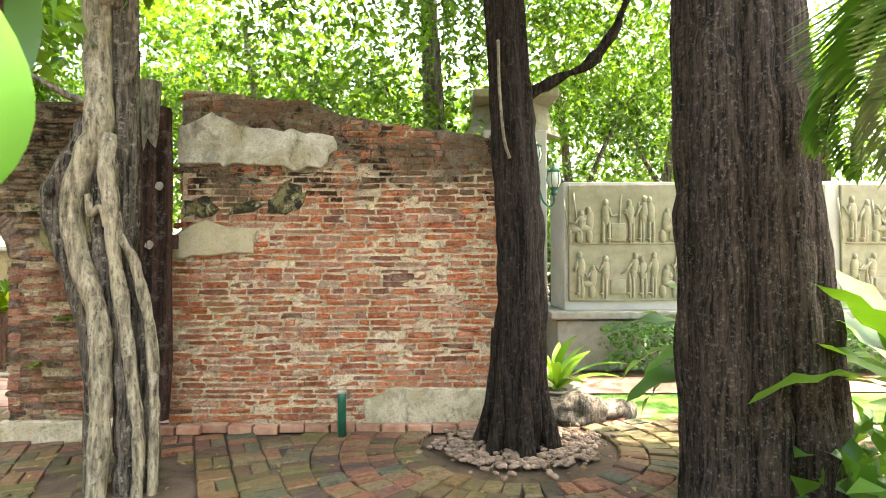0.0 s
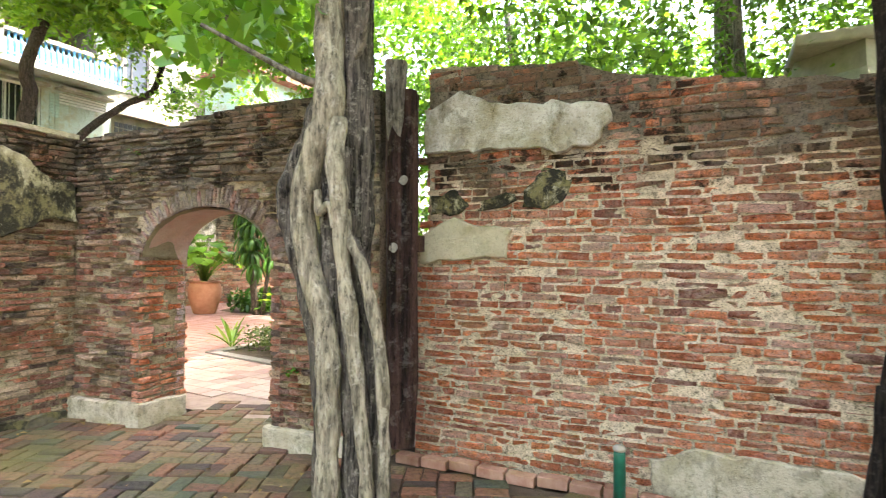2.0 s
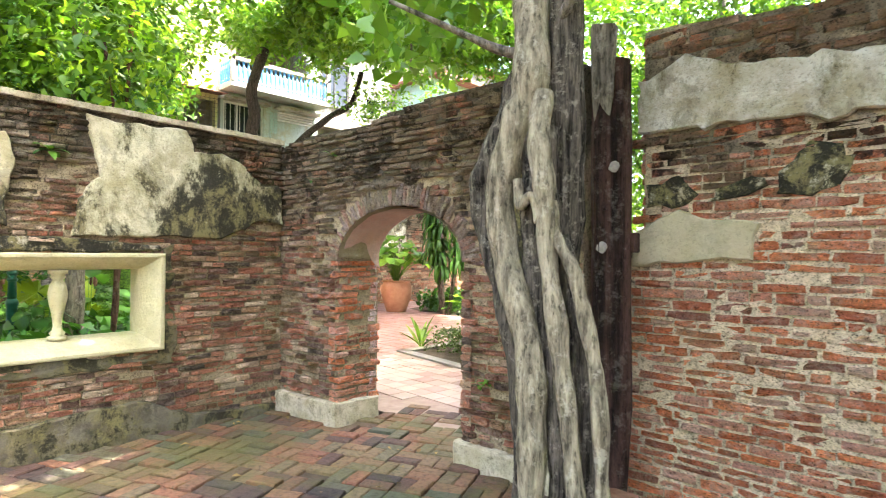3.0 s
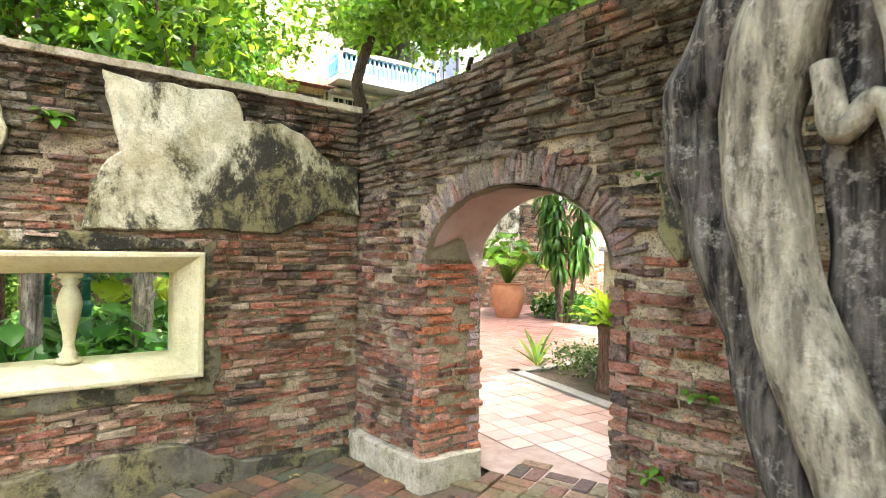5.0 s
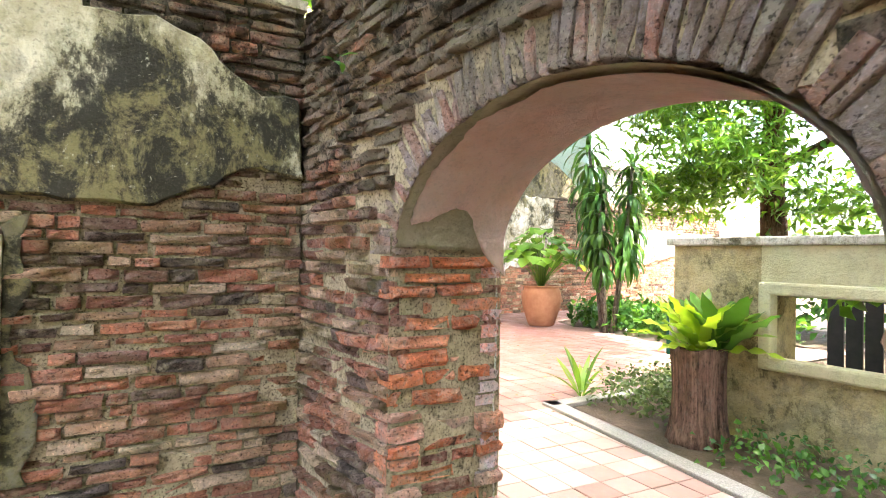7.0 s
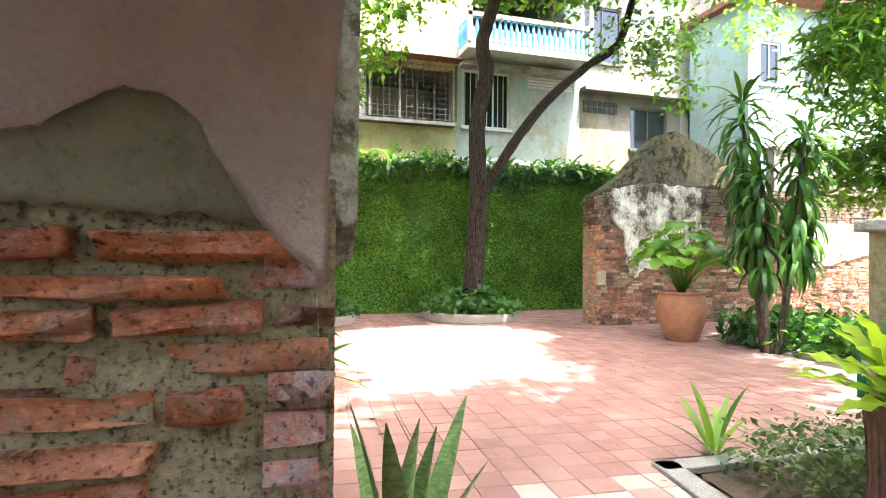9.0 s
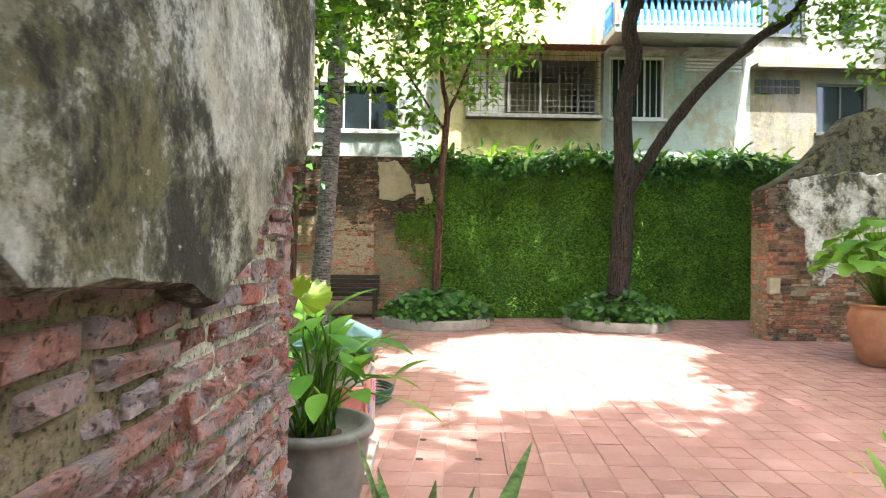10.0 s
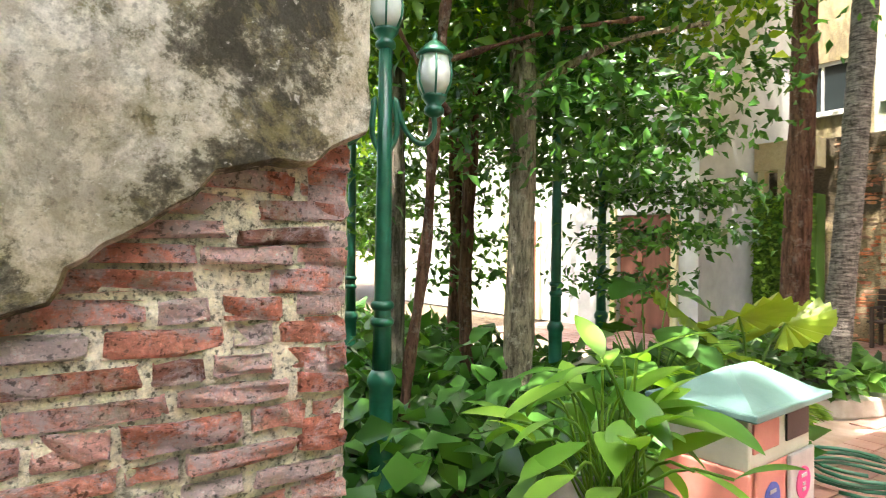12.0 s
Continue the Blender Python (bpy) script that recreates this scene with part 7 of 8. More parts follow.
    for ob, a, b, c in ((h, -4.0, 9.4, 12.0), (p, 9.4, 13.3, 12.0), (q, 13.3, 19.0, 10.6), (r, 19.0, 25, 10.6)):
        hbox("roof", a, b, c - 0.2, c - 0.05, -24, HX - 0.22, M_CONC, ob)
        hbox("back_wall", a, b, 0, c - 0.2, -24.2, -24, M_CONC, ob)
        hbox("side_wall", a, a + 0.12, 0, c - 0.2, -24, HX - 0.22, M_CONC, ob)
        hbox("side_wall", b - 0.12, b, 0, c - 0.2, -24, HX - 0.22, M_CONC, ob)
    # mint house far along the yard, behind a railed concrete wall
    s = empty("mint_house", (-15.5, 19, 0), "mint green house with white-framed windows beyond the ruin", "house")
    holes = [(17.5, 18.25, 6.3, 7.5), (19.1, 20.0, 6.3, 7.5), (20.8, 21.6, 6.3, 7.5)]
    facade(s, M_MINT, 17.1, 22.2, 0, 8.6, holes, -15.5)
    for q0, q1, r0, r1 in holes:
        house_window(s, q0, q1, r0, r1, 2, -15.5)
    hbox("side_wall", 17.1, 17.25, 0, 8.6, -17.8, -15.72, M_MINT, s)
    hbox("side_wall", 22.05, 22.2, 0, 8.6, -17.8, -15.72, M_MINT, s)
    hbox("roof", 16.8, 22.6, 8.6, 8.75, -17.9, -14.9, M_RUST, s)
    t = empty("wall_terrace", (-14.0, 19.5, 0), "stained concrete terrace wall behind the ruin", "wall", kind="structure")
    hbox("wall_core", 16.4, 24.5, -0.1, 4.1, -14.25, -14.0, M_OFFW, t)
    hbox("coping", 16.4, 24.5, 4.1, 4.2, -14.32, -13.94, M_CONC, t)
    rl = empty("terrace_railing", (-14.1, 19.5, 4.2), "pale metal terrace railing with close bars", "railing")
    for z in (4.26, 4.72, 5.28):
        hbox("rail", 16.4, 24.5, z, z + 0.035, -14.12, -14.085, M_FRAME, rl)
    for k in range(58):
        hbox("bar", 16.45 + k * 0.14, 16.465 + k * 0.14, 4.2, 5.28, -14.11, -14.095, M_FRAME, rl)


houses()


def chapel():
    c = empty("white_building", (-14.1, -2, 0), "white plastered building with a brown panelled door", "building")
    facade(c, M_WHITE, -9.0, 0.45, 0, 7.5, [(-1.25, -0.05, 0, 2.28), (-4.4, -3.4, 0, 2.3)], -14.1)
    M_DOOR = simple_material("brown_door_wood", (0.10, 0.035, 0.02), (0.17, 0.065, 0.04), 8, 0.5, stretch=(1, 1, 0.1))
    for y0, y1 in ((-1.22, -0.08), (-4.37, -3.43)):
        d = hbox("door", y0, y1, 0.0, 2.25, -14.24, -14.18, M_DOOR, c, "brown panelled wooden door")
        for a in (0.06, 0.62):
            for z0, z1 in ((0.15, 0.9), (1.0, 2.1)):
                hbox("door_panel", y0 + a, y0 + a + 0.44, z0, z1, -14.18, -14.165, M_DOOR, d)
        hbox("architrave", y0 - 0.15, y0 - 0.03, 0, 2.42, -14.1, -14.03, M_CREAM, c)
        hbox("architrave", y1 + 0.03, y1 + 0.15, 0, 2.42, -14.1, -14.03, M_CREAM, c)
    hbox("side_wall", 0.33, 0.45, 0, 7.5, -20, -14.32, M_WHITE, c)
    hbox("roof", -9.2, 0.7, 7.5, 7.7, -20, -13.8, M_RUST, c)
    hbox("pilaster", 0.25, 0.5, 0, 7.5, -14.1, -14.0, M_WHITE, c)


chapel()


# ---- shaded garden beside the yard ----
M_LAMPGLASS = simple_material("frosted_lamp_glass", (0.50, 0.55, 0.52), (0.62, 0.66, 0.62), 20, 0.25, 0, 0.05, 0.001, 0.5)


def lamp_post(at, h, yaw, label, arms=2):
    x, y = at
    p = empty("street_lamp", (x, y, 0), label, "street lamp", "green garden lamps")
    part("base", lathe([(0.13, 0), (0.13, 0.10), (0.10, 0.14), (0.115, 0.18), (0.115, 0.22), (0.08, 0.27), (0.095, 0.33), (0.095, 0.36), (0.06, 0.42), (0.062, 0.52), (0.075, 0.55), (0.055, 0.60), (0.058, 0.86), (0.07, 0.88), (0.07, 0.91), (0.048, 0.95)], 20, (x, y, 0)), M_GREEN_IRON, p, "", True)
    part("shaft", tube([(x, y, 0.95), (x, y, 1.2), (x, y, h * 0.75), (x, y, h)], [0.046, 0.042, 0.036, 0.032], 24, 0.05, 12), M_GREEN_IRON, p, "", True)
    for z in (1.16, 1.24):
        part("collar", lathe([(0.045, z), (0.058, z + 0.015), (0.058, z + 0.03), (0.045, z + 0.045)], 18, (x, y, 0)), M_GREEN_IRON, p, "", True)
    for k in range(arms):
        a = radians(yaw + 180 * k)
        d = Vector((math.cos(a), math.sin(a), 0))
        o = Vector((x, y, 0))
        r = 0.24
        arm = part("arm", tube(spline([o + Vector((0, 0, h - 0.55)), o + d * 0.06 + Vector((0, 0, h - 0.42)), o + d * 0.05 + Vector((0, 0, h - 0.25)), o + d * 0.10 + Vector((0, 0, h - 0.40)), o + d * 0.18 + Vector((0, 0, h - 0.47)), o + d * r + Vector((0, 0, h - 0.42)), o + d * r + Vector((0, 0, h - 0.32))], 5), [0.014] * 31, 8), M_GREEN_IRON, p, "", True)
        c = o + d * r + Vector((0, 0, h - 0.30))
        lantern(p, c)
    lantern(p, Vector((x, y, h + 0.02)))


def lantern(p, c):
    ln = part("lantern", lathe([(0.02, -0.04), (0.05, -0.02), (0.05, 0.0), (0.035, 0.02), (0.06, 0.05), (0.065, 0.065), (0.045, 0.07)], 16, c), M_GREEN_IRON, p, "green iron lantern with frosted glass", True)
    part("glass", lathe([(0.055, 0.065), (0.082, 0.12), (0.088, 0.17), (0.075, 0.24), (0.07, 0.26)], 16, c), M_LAMPGLASS, ln, "frosted glass", True)
    for k in range(6):
        a = k * math.pi / 3
        part("rib", tube([c + Vector((math.cos(a) * r, math.sin(a) * r, z)) for r, z in ((0.058, 0.06), (0.086, 0.12), (0.092, 0.17), (0.078, 0.25))], [0.006] * 4, 5), M_GREEN_IRON, ln)
    part("cap", lathe([(0.085, 0.255), (0.092, 0.265), (0.07, 0.29), (0.05, 0.31), (0.03, 0.325), (0.012, 0.34), (0.014, 0.36), (0.004, 0.38)], 16, c), M_GREEN_IRON, ln, "", True)


lamp_post((-6.0, 3.35), 2.52, 143 + 0, "green cast-iron lamp post with barrel lanterns")
lamp_post((-8.22, 2.46), 3.2, 60, "green cast-iron lamp post among shrubs", 0)
lamp_post((-9.29, 2.10), 3.4, 60, "green cast-iron lamp post among shrubs", 0)
lamp_post((-7.1, 0.9), 3.0, 60, "green cast-iron lamp post among shrubs", 0)
lamp_post((2.28, 6.7), 2.57, 0, "green cast-iron lamp post beside the memorial wall", 1)

# garden trees
GT = [
    ([(-6.36, 3.05, -0.05), (-6.33, 3.04, 0.6), (-6.42, 3.1, 1.5), (-6.46, 3.14, 2.4), (-6.52, 3.2, 3.2), (-6.7, 3.3, 4.6)], 0.042, 0.025, M_BARK_BROWN, "slender dark-stemmed garden tree", [((-6.5, 3.2, 2.3), (-6.2, 3.0, 2.9), (-5.9, 2.8, 3.6)), ((-6.48, 3.15, 2.6), (-7.2, 3.3, 2.9), (-7.9, 3.5, 3.1))]),
    ([(-7.35, 2.90, -0.05), (-7.35, 2.92, 1.2), (-7.33, 2.93, 2.9), (-7.2, 2.9, 5.4)], 0.105, 0.08, M_BARK_PALE, "straight pale-barked garden tree", [((-7.3, 2.9, 2.6), (-7.9, 3.3, 3.0), (-8.6, 3.7, 3.2))]),
    ([(-7.9, 1.7, -0.05), (-7.85, 1.7, 1.4), (-7.9, 1.75, 3.0), (-8.0, 1.8, 5.0)], 0.07, 0.04, M_BARK_BROWN, "slender brown-stemmed garden tree", []),
    ([(-6.6, 0.4, -0.05), (-6.6, 0.45, 1.6), (-6.5, 0.5, 3.4), (-6.5, 0.6, 6.0)], 0.10, 0.06, M_BARK_GREY, "grey-barked garden tree among shrubs", []),
    ([(-6.9, 2.0, -0.05), (-6.9, 2.0, 1.6), (-6.85, 2.05, 3.4), (-6.8, 2.1, 6.0)], 0.09, 0.07, M_BARK_GREY, "grey-barked garden tree among shrubs", []),
    ([(-8.9, 0.2, -0.05), (-8.9, 0.25, 1.6), (-8.8, 0.3, 3.4), (-8.8, 0.4, 6.5)], 0.12, 0.08, M_BARK_BROWN, "brown-barked garden tree among shrubs", []),
]
GARDEN_TREES = []
for pts, r0, r1, bark, label, limbs in GT:
    t = trunk_thing("garden_tree", [(pts, r0, r1)] + [(list(l), r0 * 0.4, 0.01) for l in limbs], bark, label, 12, group="garden trees")
    GARDEN_TREES.append(t)
dk = trunk_thing("dark_tree", [([(-11.8, 2.85, -0.05), (-11.82, 2.9, 1.6), (-11.84, 2.95, 3.4), (-11.86, 3.0, 5.5), (-12, 3.2, 7.5)], 0.16, 0.11)], M_BARK_BROWN, "dark brown garden tree by the yard", 14)
pm = empty("palm_tree", (-11.3, 3.42, 0), "leaning ringed palm trunk rising from a planter ring", "palm")
ln = spline([(-11.28, 3.42, -0.05), (-11.38, 3.5, 1.2), (-11.44, 3.58, 2.6), (-11.5, 3.66, 4.4), (-11.5, 3.7, 6.5)], 18)
part("trunk", tube(ln, [0.165 - 0.035 * min(1, i / 20) + 0.006 * (i % 3 == 0) - 0.02 * i / len(ln) for i in range(len(ln))], 16, 0.0, 3, 0.006), bark_material("palm_bark", (0.05, 0.045, 0.04), (0.22, 0.20, 0.175), (0.36, 0.34, 0.31), 0.4, 4, 5.0), pm, "", True)
for k in range(12):
    palm_frond(pm, (-11.5, 3.7, 6.5), k * 31, 60 - (k % 4) * 22, 2.4, M_LEAF_MID, 40 + k, 0.6)
ring_bed((-11.5, 2.7), 1.25, 63)

g_rng = np.random.default_rng(33)
crown(GARDEN_TREES[0], scatter_blobs(g_rng, ((-9.8, -6.6), (2.0, 4.0), (1.9, 4.4)), 30, 0.3, 0.6), 8000, 0.10, M_LEAF_DARK, 401, 0.5, 0.5)
crown(GARDEN_TREES[1], scatter_blobs(g_rng, ((-9.5, -6.4), (1.0, 3.4), (1.3, 4.8)), 24, 0.4, 0.7), 5500, 0.10, M_LEAF_DARK, 402)
crown(GARDEN_TREES[2], scatter_blobs(g_rng, ((-10, -6.0), (-1.5, 2.0), (1.4, 5.0)), 26, 0.5, 0.9), 5000, 0.13, M_LEAF_MID, 403)
crown(GARDEN_TREES[3], scatter_blobs(g_rng, ((-9, -5.4), (-2, 3.8), (3.2, 6.5)), 26, 0.7, 1.1), 9000, 0.13, M_LEAF, 404)
crown(GARDEN_TREES[4], scatter_blobs(g_rng, ((-9.5, -5.8), (1.5, 4.2), (4.6, 7.0)), 10, 0.6, 1.0), 2600, 0.14, M_LEAF, 405)
crown(GARDEN_TREES[5], scatter_blobs(g_rng, ((-13, -7), (-4, 3), (5.0, 9.0)), 30, 1.0, 1.6), 9000, 0.18, M_LEAF, 406)
crown(dk, scatter_blobs(g_rng, ((-12.6, -10.4), (2.6, 5.2), (4.2, 7.4)), 14, 0.5, 0.9), 3500, 0.15, M_LEAF, 407)

# canopy of the court's tall trees, out of view, added to keep sun off the court
c_rng = np.random.default_rng(44)
crown(big, scatter_blobs(c_rng, ((-4.0, 4.5), (1.6, 5.8), (6.4, 9.0)), 62, 1.0, 1.4), 27000, 0.28, M_LEAF, 411)
crown(tree2, scatter_blobs(c_rng, ((0.4, 8.0), (5.4, 11.5), (6.6, 9.0)), 30, 1.1, 1.8), 9000, 0.26, M_LEAF, 412)

# tree added so that its unseen high crown keeps sun off the near yard
tall = trunk_thing("shade_tree", [([(0.9, 10.8, -0.1), (0.95, 10.8, 4.0), (0.8, 10.6, 9.0), (0.6, 10.2, 14.5)], 0.24, 0.09), ([(0.85, 10.65, 8.0), (-0.6, 9.8, 11.0), (-1.8, 9.0, 14.0)], 0.09, 0.03), ([(0.8, 10.6, 9.0), (1.9, 9.6, 12.0), (2.6, 8.6, 14.5)], 0.09, 0.03)], M_BARK_GREY, "added very tall grey-trunked tree whose unseen high crown shades the yard", 12)
crown(tall, scatter_blobs(np.random.default_rng(58), ((-3.4, 4.2), (6.3, 11.0), (13.6, 16.6)), 70, 0.8, 1.3), 17000, 0.34, M_LEAF, 438)
crown(GARDEN_TREES[4], scatter_blobs(c_rng, ((-8.6, -6.0), (-1.5, 3.7), (3.1, 5.0)), 26, 0.45, 0.8), 6500, 0.11, M_LEAF_LIT, 413, 0.55)
hedge("ground_plants", ((-9.0, -5.35), (-2.5, 3.9), (0.05, 0.65)), 4200, 0.21, M_LEAF_DARK, "dense dark broad-leaved ground plants", 501)
hedge("ground_plants", ((-8.8, -7.6), (3.4, 4.25), (0.05, 0.5)), 500, 0.15, M_LEAF_MID, "leafy plants beside the litter bin", 502)
rr = random.Random(8)
for k in range(16):
    x, y = (rr.uniform(-7.6, -5.6), rr.uniform(2.2, 3.9)) if k < 9 else (rr.uniform(-7.2, -5.6), rr.uniform(0.3, 2.4))
    if math.hypot(x + 6.0, y - 3.35) < 0.3:
        x -= 0.5
    heart_plant("broadleaf_plant", (x, y, 0), 16, 0.42, rr.uniform(0.55, 0.95), rr.uniform(0.20, 0.30), M_LEAF_DARK if k % 3 else M_LEAF_MID, "dark heart-leaved garden plant", "plant", 600 + k)
heart_plant("broadleaf_plant", (-8.3, 3.3, 0), 12, 0.5, 1.25, 0.34, M_LEAF_MID, "tall heart-leaved garden plant", "plant", 630)

# fan palm and a young feather palm
fan = empty("fan_palm", (-9.75, 3.35, 0), "fan palm with pleated yellow-green leaves", "palm")
M_FAN = leaf_material("fan_leaf", (0.16, 0.27, 0.02), (0.28, 0.40, 0.05), 0.4, 0.4)
for k, (dx, dy, z, yaw, up, R) in enumerate(((0.0, -0.1, 0.98, 70, 25, 0.48), (-0.45, 0.1, 0.9, 150, 30, 0.42), (0.3, -0.4, 0.95, -50, 35, 0.42), (0.45, 0.0, 0.7, 20, 10, 0.38))):
    c = Vector((-9.75 + dx, 3.35 + dy, z))
    st = part("stalk", tube(spline([(-9.75, 3.35, 0), (-9.75 + dx * 0.4, 3.35 + dy * 0.4, z * 0.7), c], 4), [0.012] * 9, 6), M_LEAF_MID, fan, "", True)
    m = Matrix.Translation(c) @ pose(0, 0, 0, 0, -up, yaw)
    vs, fs = [m @ Vector((0, 0, 0))], []
    nn = 34
    for i in range(nn + 1):
        th = radians(-150 + 300 * i / nn)
        q = R * (0.93 + 0.07 * (i % 2))
        vs.append(m @ Vector((q * math.cos(th), q * math.sin(th), 0.05 * (i % 2) - 0.10 * abs(math.sin(th)))))
    for i in range(nn):
        fs.append((0, i + 1, i + 2))
    solid("fan_leaf", vs, fs, M_FAN, fan)
yp = empty("young_palm", (-8.6, 3.3, 0), "young feather palm with arching fronds", "palm")
for k in range(6):
    palm_frond(yp, (-8.6, 3.3, 0.35), 20 + k * 57, 55 - 10 * (k % 3), 1.15, M_LEAF_FRESH, 70 + k, 0.35)

# potted plant against the wall end
plant_pot((-6.38, 4.43, 0), 0.285, 0.58, M_GREYPOT, "tapered grey pot beside the wall end")
rng_p = random.Random(77)
sw = empty("sword_plant", (-6.38, 4.43, 0.5), "fresh green sword-leaved plant in a grey pot", "plant")
M_SWORD = leaf_material("sword_leaf", (0.065, 0.19, 0.022), (0.20, 0.38, 0.05), 0.4, 0.4)
sw_meshes = [mesh_of("leaf", *blade(0.26 * rng_p.uniform(0.8, 1.2), 0.10, 0.5, seed=i, widest=0.42, seg=7, fold=0.18), M_SWORD, True) for i in range(6)]
for i in range(52):
    yaw = i * 137.5
    f = math.sqrt((i + 0.5) / 52)
    r, z = (0.44 if math.cos(radians(yaw)) > -0.2 else 0.2) * f * rng_p.uniform(0.6, 1.1), 0.55 + 0.62 * (1 - 0.6 * f * f) * rng_p.uniform(0.65, 1.05)
    end = Vector((-6.38 + r * math.cos(radians(yaw)), 4.43 + r * math.sin(radians(yaw)), z))
    base = Vector((-6.38 + rng_p.uniform(-.1, .1), 4.43 + rng_p.uniform(-.1, .1), 0.5))
    part("stalk", tube(spline([base, base * 0.4 + end * 0.6 + Vector((0, 0, 0.10)), end], 3), [0.006] * 7, 5), M_LEAF_FRESH, sw, "", True)
    hang(new("leaf", sw_meshes[i % 6]), sw, Matrix.Translation(end) @ pose(0, 0, 0, rng_p.uniform(-20, 20), rng_p.uniform(-65, 5) + 30 * f, yaw + rng_p.uniform(-25, 25)))


# litter bin shaped like a little house
def bin_house():
    M_PINKB = simple_material("pink_bin_paint", (0.50, 0.17, 0.13), (0.58, 0.23, 0.18), 6, 0.55)
    M_CRB = simple_material("cream_bin_paint", (0.50, 0.48, 0.38), (0.60, 0.57, 0.46), 6, 0.55)
    M_TEAL = simple_material("teal_bin_roof", (0.075, 0.145, 0.135), (0.11, 0.19, 0.175), 6, 0.5)
    M_STEEL = simple_material("grey_bin_door", (0.30, 0.31, 0.30), (0.40, 0.41, 0.40), 8, 0.4, 0.3)
    b = empty("litter_bin", (-7.38, 4.40, 0), "pink and cream double litter bin with a teal hipped roof", "litter bin")
    x0, x1, y0, y1 = -7.70, -7.06, 4.20, 4.60
    cx, cy = (x0 + x1) / 2, (y0 + y1) / 2
    part("base", box_bm((0.74, 0.5, 0.07), (cx, cy, 0.035), 0.01), M_KERB, b, "concrete base slab")
    for x in (x0 + 0.08, x1 - 0.08):
        for y in (y0 + 0.06, y1 - 0.06):
            part("foot", box_bm((0.06, 0.06, 0.08), (x, y, 0.11), 0.005), M_DARKMETAL, b)
    part("lower_body", box_bm((x1 - x0, y1 - y0, 0.45), (cx, cy, 0.375), 0.012), M_PINKB, b, "pink painted lower body")
    part("upper_body", box_bm((x1 - x0 - 0.02, y1 - y0 - 0.02, 0.24), (cx, cy, 0.72), 0.01), M_CRB, b, "cream upper body")
    part("eave", box_bm((x1 - x0 + 0.14, y1 - y0 + 0.12, 0.035), (cx, cy, 0.855), 0.008), M_TEAL, b, "teal eave")
    bm = bmesh.new()
    hx, hy = (x1 - x0) / 2 - 0.02, (y1 - y0) / 2 - 0.02
    lo = [bm.verts.new((cx + sx * (hx + 0.06), cy + sy * (hy + 0.05), 0.872)) for sx, sy in ((-1, -1), (1, -1), (1, 1), (-1, 1))]
    mi = [bm.verts.new((cx + sx * hx, cy + sy * hy, 0.90)) for sx, sy in ((-1, -1), (1, -1), (1, 1), (-1, 1))]
    hi = [bm.verts.new((cx + sx * (hx - hy + 0.01), cy + sy * 0.012, 1.0)) for sx, sy in ((-1, -1), (1, -1), (1, 1), (-1, 1))]
    for a, c in ((lo, mi), (mi, hi)):
        for i in range(4):
            bm.faces.new((a[i], a[(i + 1) % 4], c[(i + 1) % 4], c[i]))
    bm.faces.new(hi)
    bm.faces.new(lo[::-1])
    part("roof", bm, M_TEAL, b, "teal hipped roof")
    for k in (0, 1):
        xx = x0 + 0.165 + k * 0.32
        d = part("door", box_bm((0.27, 0.02, 0.40), (xx, y1 + 0.012, 0.42), 0.01), M_STEEL if k == 0 else M_PINKB, b, "hatch door")
        part("slot", box_bm((0.24, 0.01, 0.13), (xx, y1 - 0.004, 0.74), 0.004), M_BLACK if k == 0 else M_PINKB, b, "waste slot")
        disc = part("sticker", lathe([(0.075, 0), (0.075, 0.003)], 24), simple_material("sticker_magenta" if k == 0 else "sticker_blue", (0.55, 0.02, 0.16) if k == 0 else (0.02, 0.06, 0.30), (0.6, 0.03, 0.19) if k == 0 else (0.03, 0.08, 0.36), 8, 0.4), None, "round recycling sticker")
        hang(disc, d, pose(xx, y1 + 0.0225, 0.47, -90, 0, 0))
        for q, w in ((0.035, 0.06), (-0.005, 0.03), (-0.03, 0.035)):
            part("sticker_mark", box_bm((w, 0.002, 0.016), (xx, y1 + 0.0275, 0.47 + q), 0), M_WHITE, d)


bin_house()
hose = empty("garden_hose", (-9.1, 4.35, 0), "coiled dark green garden hose on the ground", "hose")
hp = [(-9.1 + (0.30 + 0.02 * math.sin(i * 0.7)) * math.cos(i * 0.42), 4.35 + (0.30 + 0.02 * math.cos(i * 0.9)) * math.sin(i * 0.42), 0.02 + 0.0022 * i) for i in range(62)]
part("coil", tube(hp, [0.013] * 62, 8), M_GREEN_IRON, hose, "", True)
# mother-in-law's tongue near the passage
M_SANS = simple_material("sansevieria_leaf", (0.035, 0.085, 0.025), (0.20, 0.29, 0.08), 22, 0.4, 0, 0.1, 0.002, 0.4, 0, (1, 1, 3))
sv = rosette("snake_plant", (-5.12, 5.0, 0.0), 9, 0.92, 0.115, 0.18, M_SANS, "stiff mottled snake plant by the passage", "plant", (58, 88), seed=91, widest=0.4, fold=0.35)
# sprig that hangs close to the path's start
sp = empty("hanging_sprig", (0.5, 0.25, 2.2), "leafy green sprig hanging from a branch", "branch")
part("twig", tube(spline([(0.35, 0.5, 6.0), (0.5, 0.4, 3.4), (0.54, 0.3, 2.4), (0.59, 0.22, 1.72)], 6), [0.012 - 0.0005 * i for i in range(19)], 6), M_BARK_BROWN, sp, "", True)
lv = mesh_of("leaf", *blade(0.20, 0.075, 0.7, seg=7), M_LEAF_DARK, True)
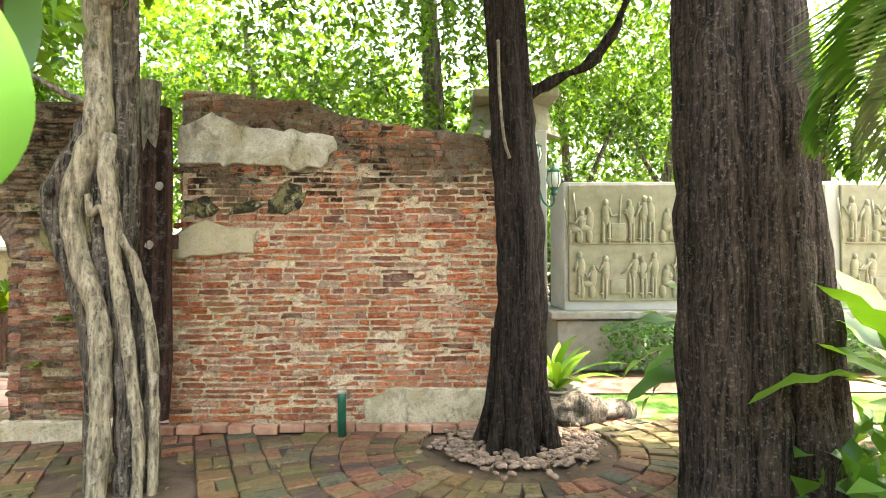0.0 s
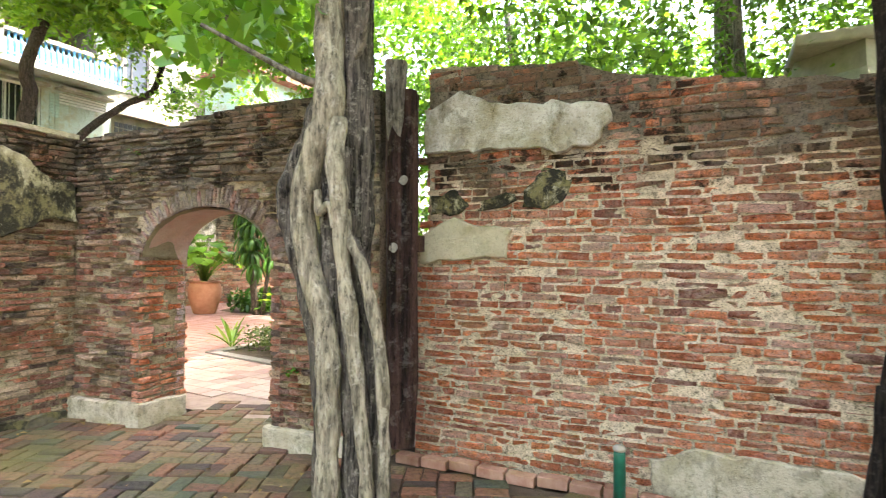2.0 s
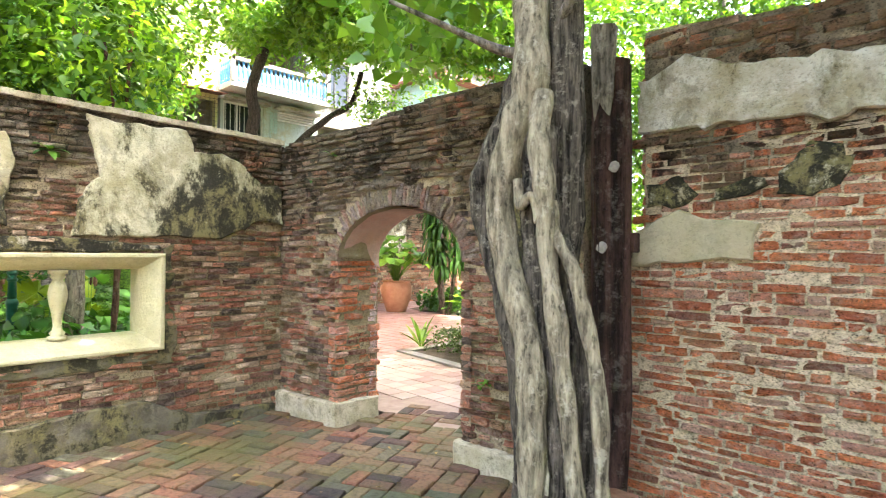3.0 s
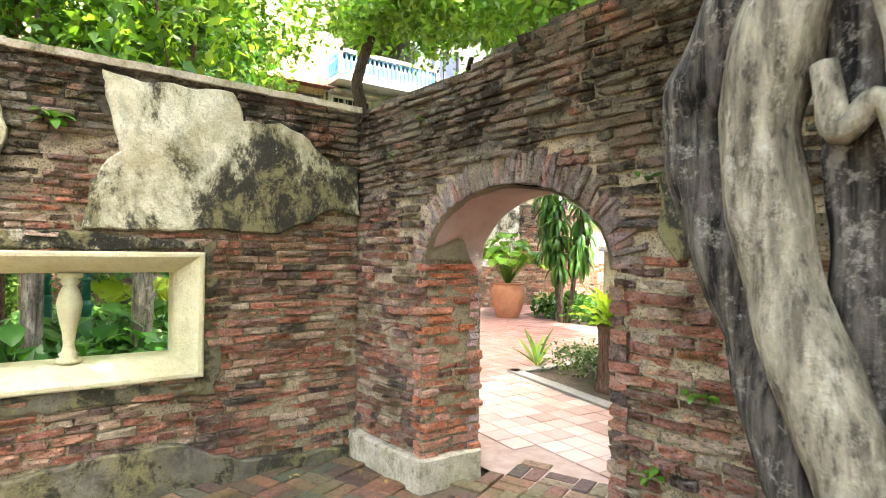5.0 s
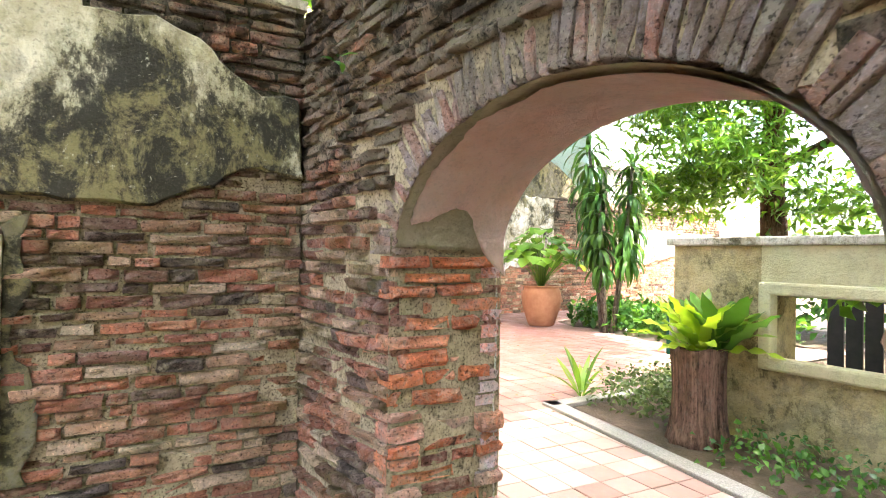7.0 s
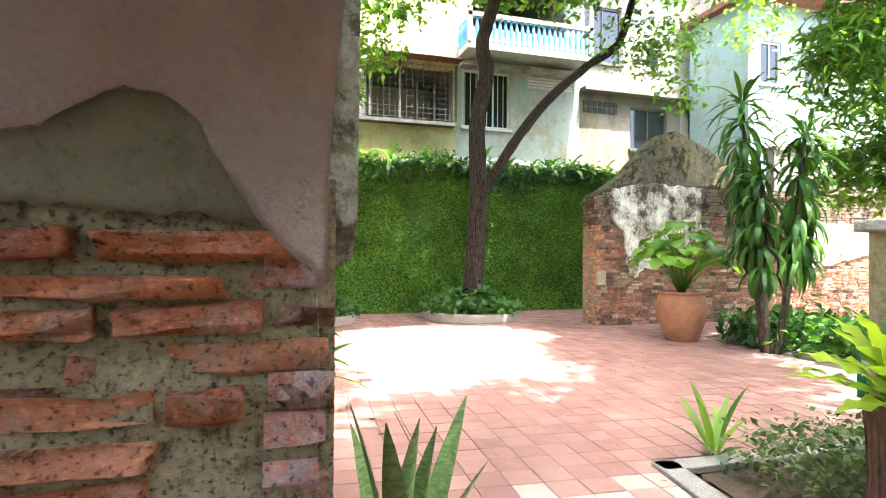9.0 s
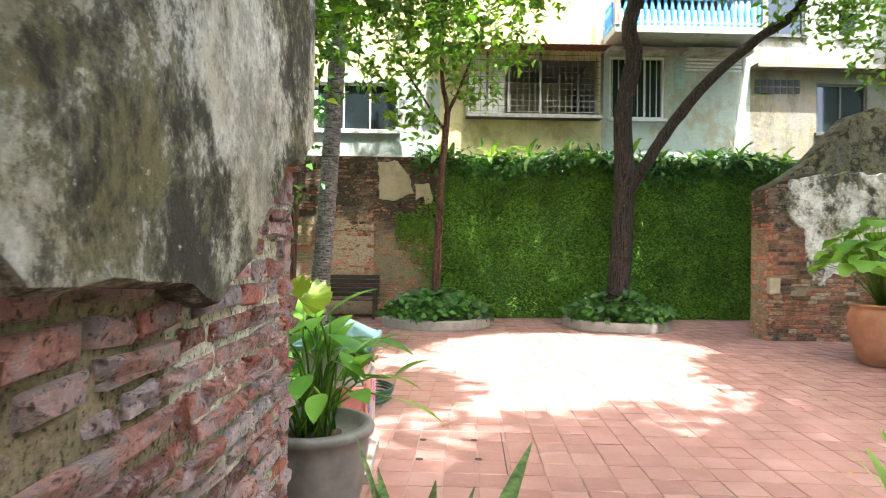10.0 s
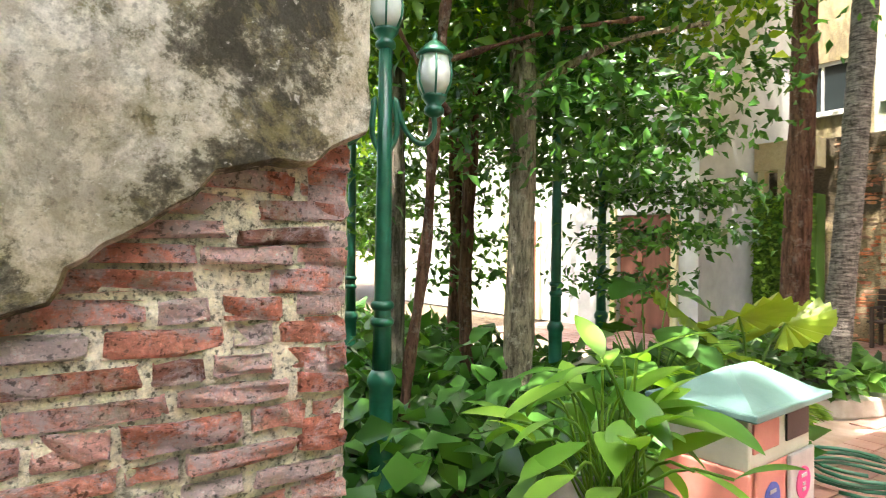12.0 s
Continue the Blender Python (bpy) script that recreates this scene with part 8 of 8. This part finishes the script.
for k, (x, y, z, yaw, up) in enumerate(((0.60, 0.20, 1.72, 10, -70), (0.60, 0.24, 1.82, 150, -60), (0.54, 0.26, 1.92, 40, -50), (0.53, 0.28, 2.02, 240, -40))):
    hang(new("leaf", lv), sp, Matrix.Translation((x, y, z)) @ pose(0, 0, 0, 0, -up, yaw))

# small plants rooted in the old walls
for k, (x, y, z, s, f) in enumerate(((-2.20, yb(-2.2) - 0.02, 1.87, 0.06, 10), (-1.98, yb(-1.98) - 0.02, 0.98, 0.06, 18), (-2.02, yb(-2.02) - 0.02, 2.2, 0.08, 7), (-2.2, yb(-2.2) - 0.02, 0.6, 0.07, 12), (-4.66, 2.12, 2.28, 0.13, 8), (-3.9, yb(-3.9) - 0.02, 2.42, 0.07, 8), (-4.1, 4.05, 2.2, 0.06, 5))):
    rosette("wall_weed", (x, y, z), f, s, s * 0.5, 1.0, M_LEAF_FRESH if k % 2 else M_LEAF_MID, "small green weed rooted in old brickwork", "weed", (-10, 60), "weeds in the walls", 800 + k, variants=3, seg=5)

# broad tree and distant crowns beyond the low wall
bt = trunk_thing("broad_tree", [([(-9.35, 17.0, -0.1), (-9.4, 17.0, 2.0), (-9.45, 17.0, 4.0), (-9.3, 17, 6.5)], 0.34, 0.2), ([(-9.4, 17, 3.2), (-10.4, 16.6, 4.4), (-11.2, 16.2, 5.4)], 0.12, 0.05), ([(-9.4, 17, 3.6), (-7.0, 16.8, 4.6), (-6.0, 16.4, 5.6)], 0.12, 0.05)], M_BARK_BROWN, "broad leafy tree beyond the low wall", 12)
b_rng = np.random.default_rng(66)
crown(bt, scatter_blobs(b_rng, ((-11.6, -3.0), (14.8, 18.0), (2.4, 7.4)), 44, 0.6, 1.1), 11000, 0.24, M_LEAF_FRESH, 420, 0.32)
crown(bt, scatter_blobs(b_rng, ((-12.0, -5.0), (14.0, 16.2), (3.0, 6.8)), 34, 0.5, 0.9), 7000, 0.25, M_LEAF_FRESH, 421, 0.3)
hedge("border_plants", ((-9.5, -3.5), (13.8, 16), (0.0, 1.5)), 1500, 0.22, M_LEAF_DARK, "dark leafy border plants", 503)
wood("garden_tree", -16, -6, -16, -10, 73, 5000, 4, (2.0, 9.0), 0.26, "tall leafy tree behind the garden", M_LEAF, (1.5, 2.4))
wood("garden_tree", -4, 16, -14, -8, 74, 4500, 4, (2.0, 9.0), 0.28, "tall leafy tree behind the court", M_LEAF, (1.5, 2.4))
wood("garden_tree", 9, 16, -6, 8, 75, 4500, 3, (1.5, 9.0), 0.26, "tall leafy tree beside the court", M_LEAF, (1.5, 2.4))

# high crowns over the yard, and fallen leaves
y_rng = np.random.default_rng(91)


def sun_gap(blobs):
    """Clumps that leave the middle of the yard open to the sun."""
    return [q for q in blobs if ((q[0] - 0.324 * q[2] + 11.6) / 3.6) ** 2 + ((q[1] - 0.118 * q[2] - 7.0) / 2.9) ** 2 > 1]


# out-of-view clumps added to block the sun around the bright patch
crown(t1, sun_gap(scatter_blobs(y_rng, ((-14.5, -9.0), (3.0, 16.0), (7.6, 9.6)), 60, 0.9, 1.4)), 12000, 0.26, M_LEAF_FRESH, 431)
crown(t1, sun_gap(scatter_blobs(y_rng, ((-11.5, -5.0), (8.0, 17.0), (7.6, 9.6)), 34, 0.9, 1.5)), 8500, 0.26, M_LEAF_FRESH, 432)
crown(t1, sun_gap(scatter_blobs(y_rng, ((-12.5, -6.0), (5.2, 11.6), (8.6, 11.0)), 70, 0.8, 1.3)), 16000, 0.32, M_LEAF_FRESH, 437)
crown(t1, scatter_blobs(np.random.default_rng(18), ((-15.6, -13.0), (9.4, 15.0), (7.9, 9.8)), 22, 0.7, 1.1), 6500, 0.28, M_LEAF_FRESH, 439)
crown(dk, scatter_blobs(np.random.default_rng(19), ((-15.6, -12.6), (1.6, 6.0), (7.9, 9.9)), 24, 0.7, 1.1), 7500, 0.28, M_LEAF, 440)
crown(dk, scatter_blobs(np.random.default_rng(17), ((-15.5, -9.5), (-1.0, 5.4), (6.6, 8.6)), 26, 0.8, 1.3), 6500, 0.24, M_LEAF, 436)
crown(GARDEN_TREES[5], scatter_blobs(y_rng, ((-12.5, -7.5), (0.0, 4.6), (6.8, 9.0)), 18, 0.9, 1.4), 5000, 0.22, M_LEAF, 433)

crown(GARDEN_TREES[4], scatter_blobs(y_rng, ((-9.5, -5.6), (1.0, 4.0), (3.2, 4.6)), 16, 0.5, 0.9), 4200, 0.15, M_LEAF, 435)


def litter(name, box, count, seed, label):
    rng = np.random.default_rng(seed)
    p = np.stack([rng.uniform(*box[0], count), rng.uniform(*box[1], count), np.full(count, 0.012)], 1)
    m = simple_material("fallen_leaf", (0.16, 0.09, 0.04), (0.30, 0.22, 0.07), 3, 0.8, 0, 0.2, 0.002, 0.2, 0.4)
    tagged(new(name, leaves_mesh(name, p, rng.normal(size=p.shape) * 0.12 + np.array([0, 0, 1.0]), 0.055, m, rng, 0.5)), label, "leaves", kind="stuff")


litter("fallen_leaves", ((-4.5, 3.0), (1.2, 4.2)), 170, 7, "dry brown fallen leaves on the paving")
litter("fallen_leaves", ((-15, -5.5), (4.8, 10.5)), 160, 8, "dry brown fallen leaves on the tiles")
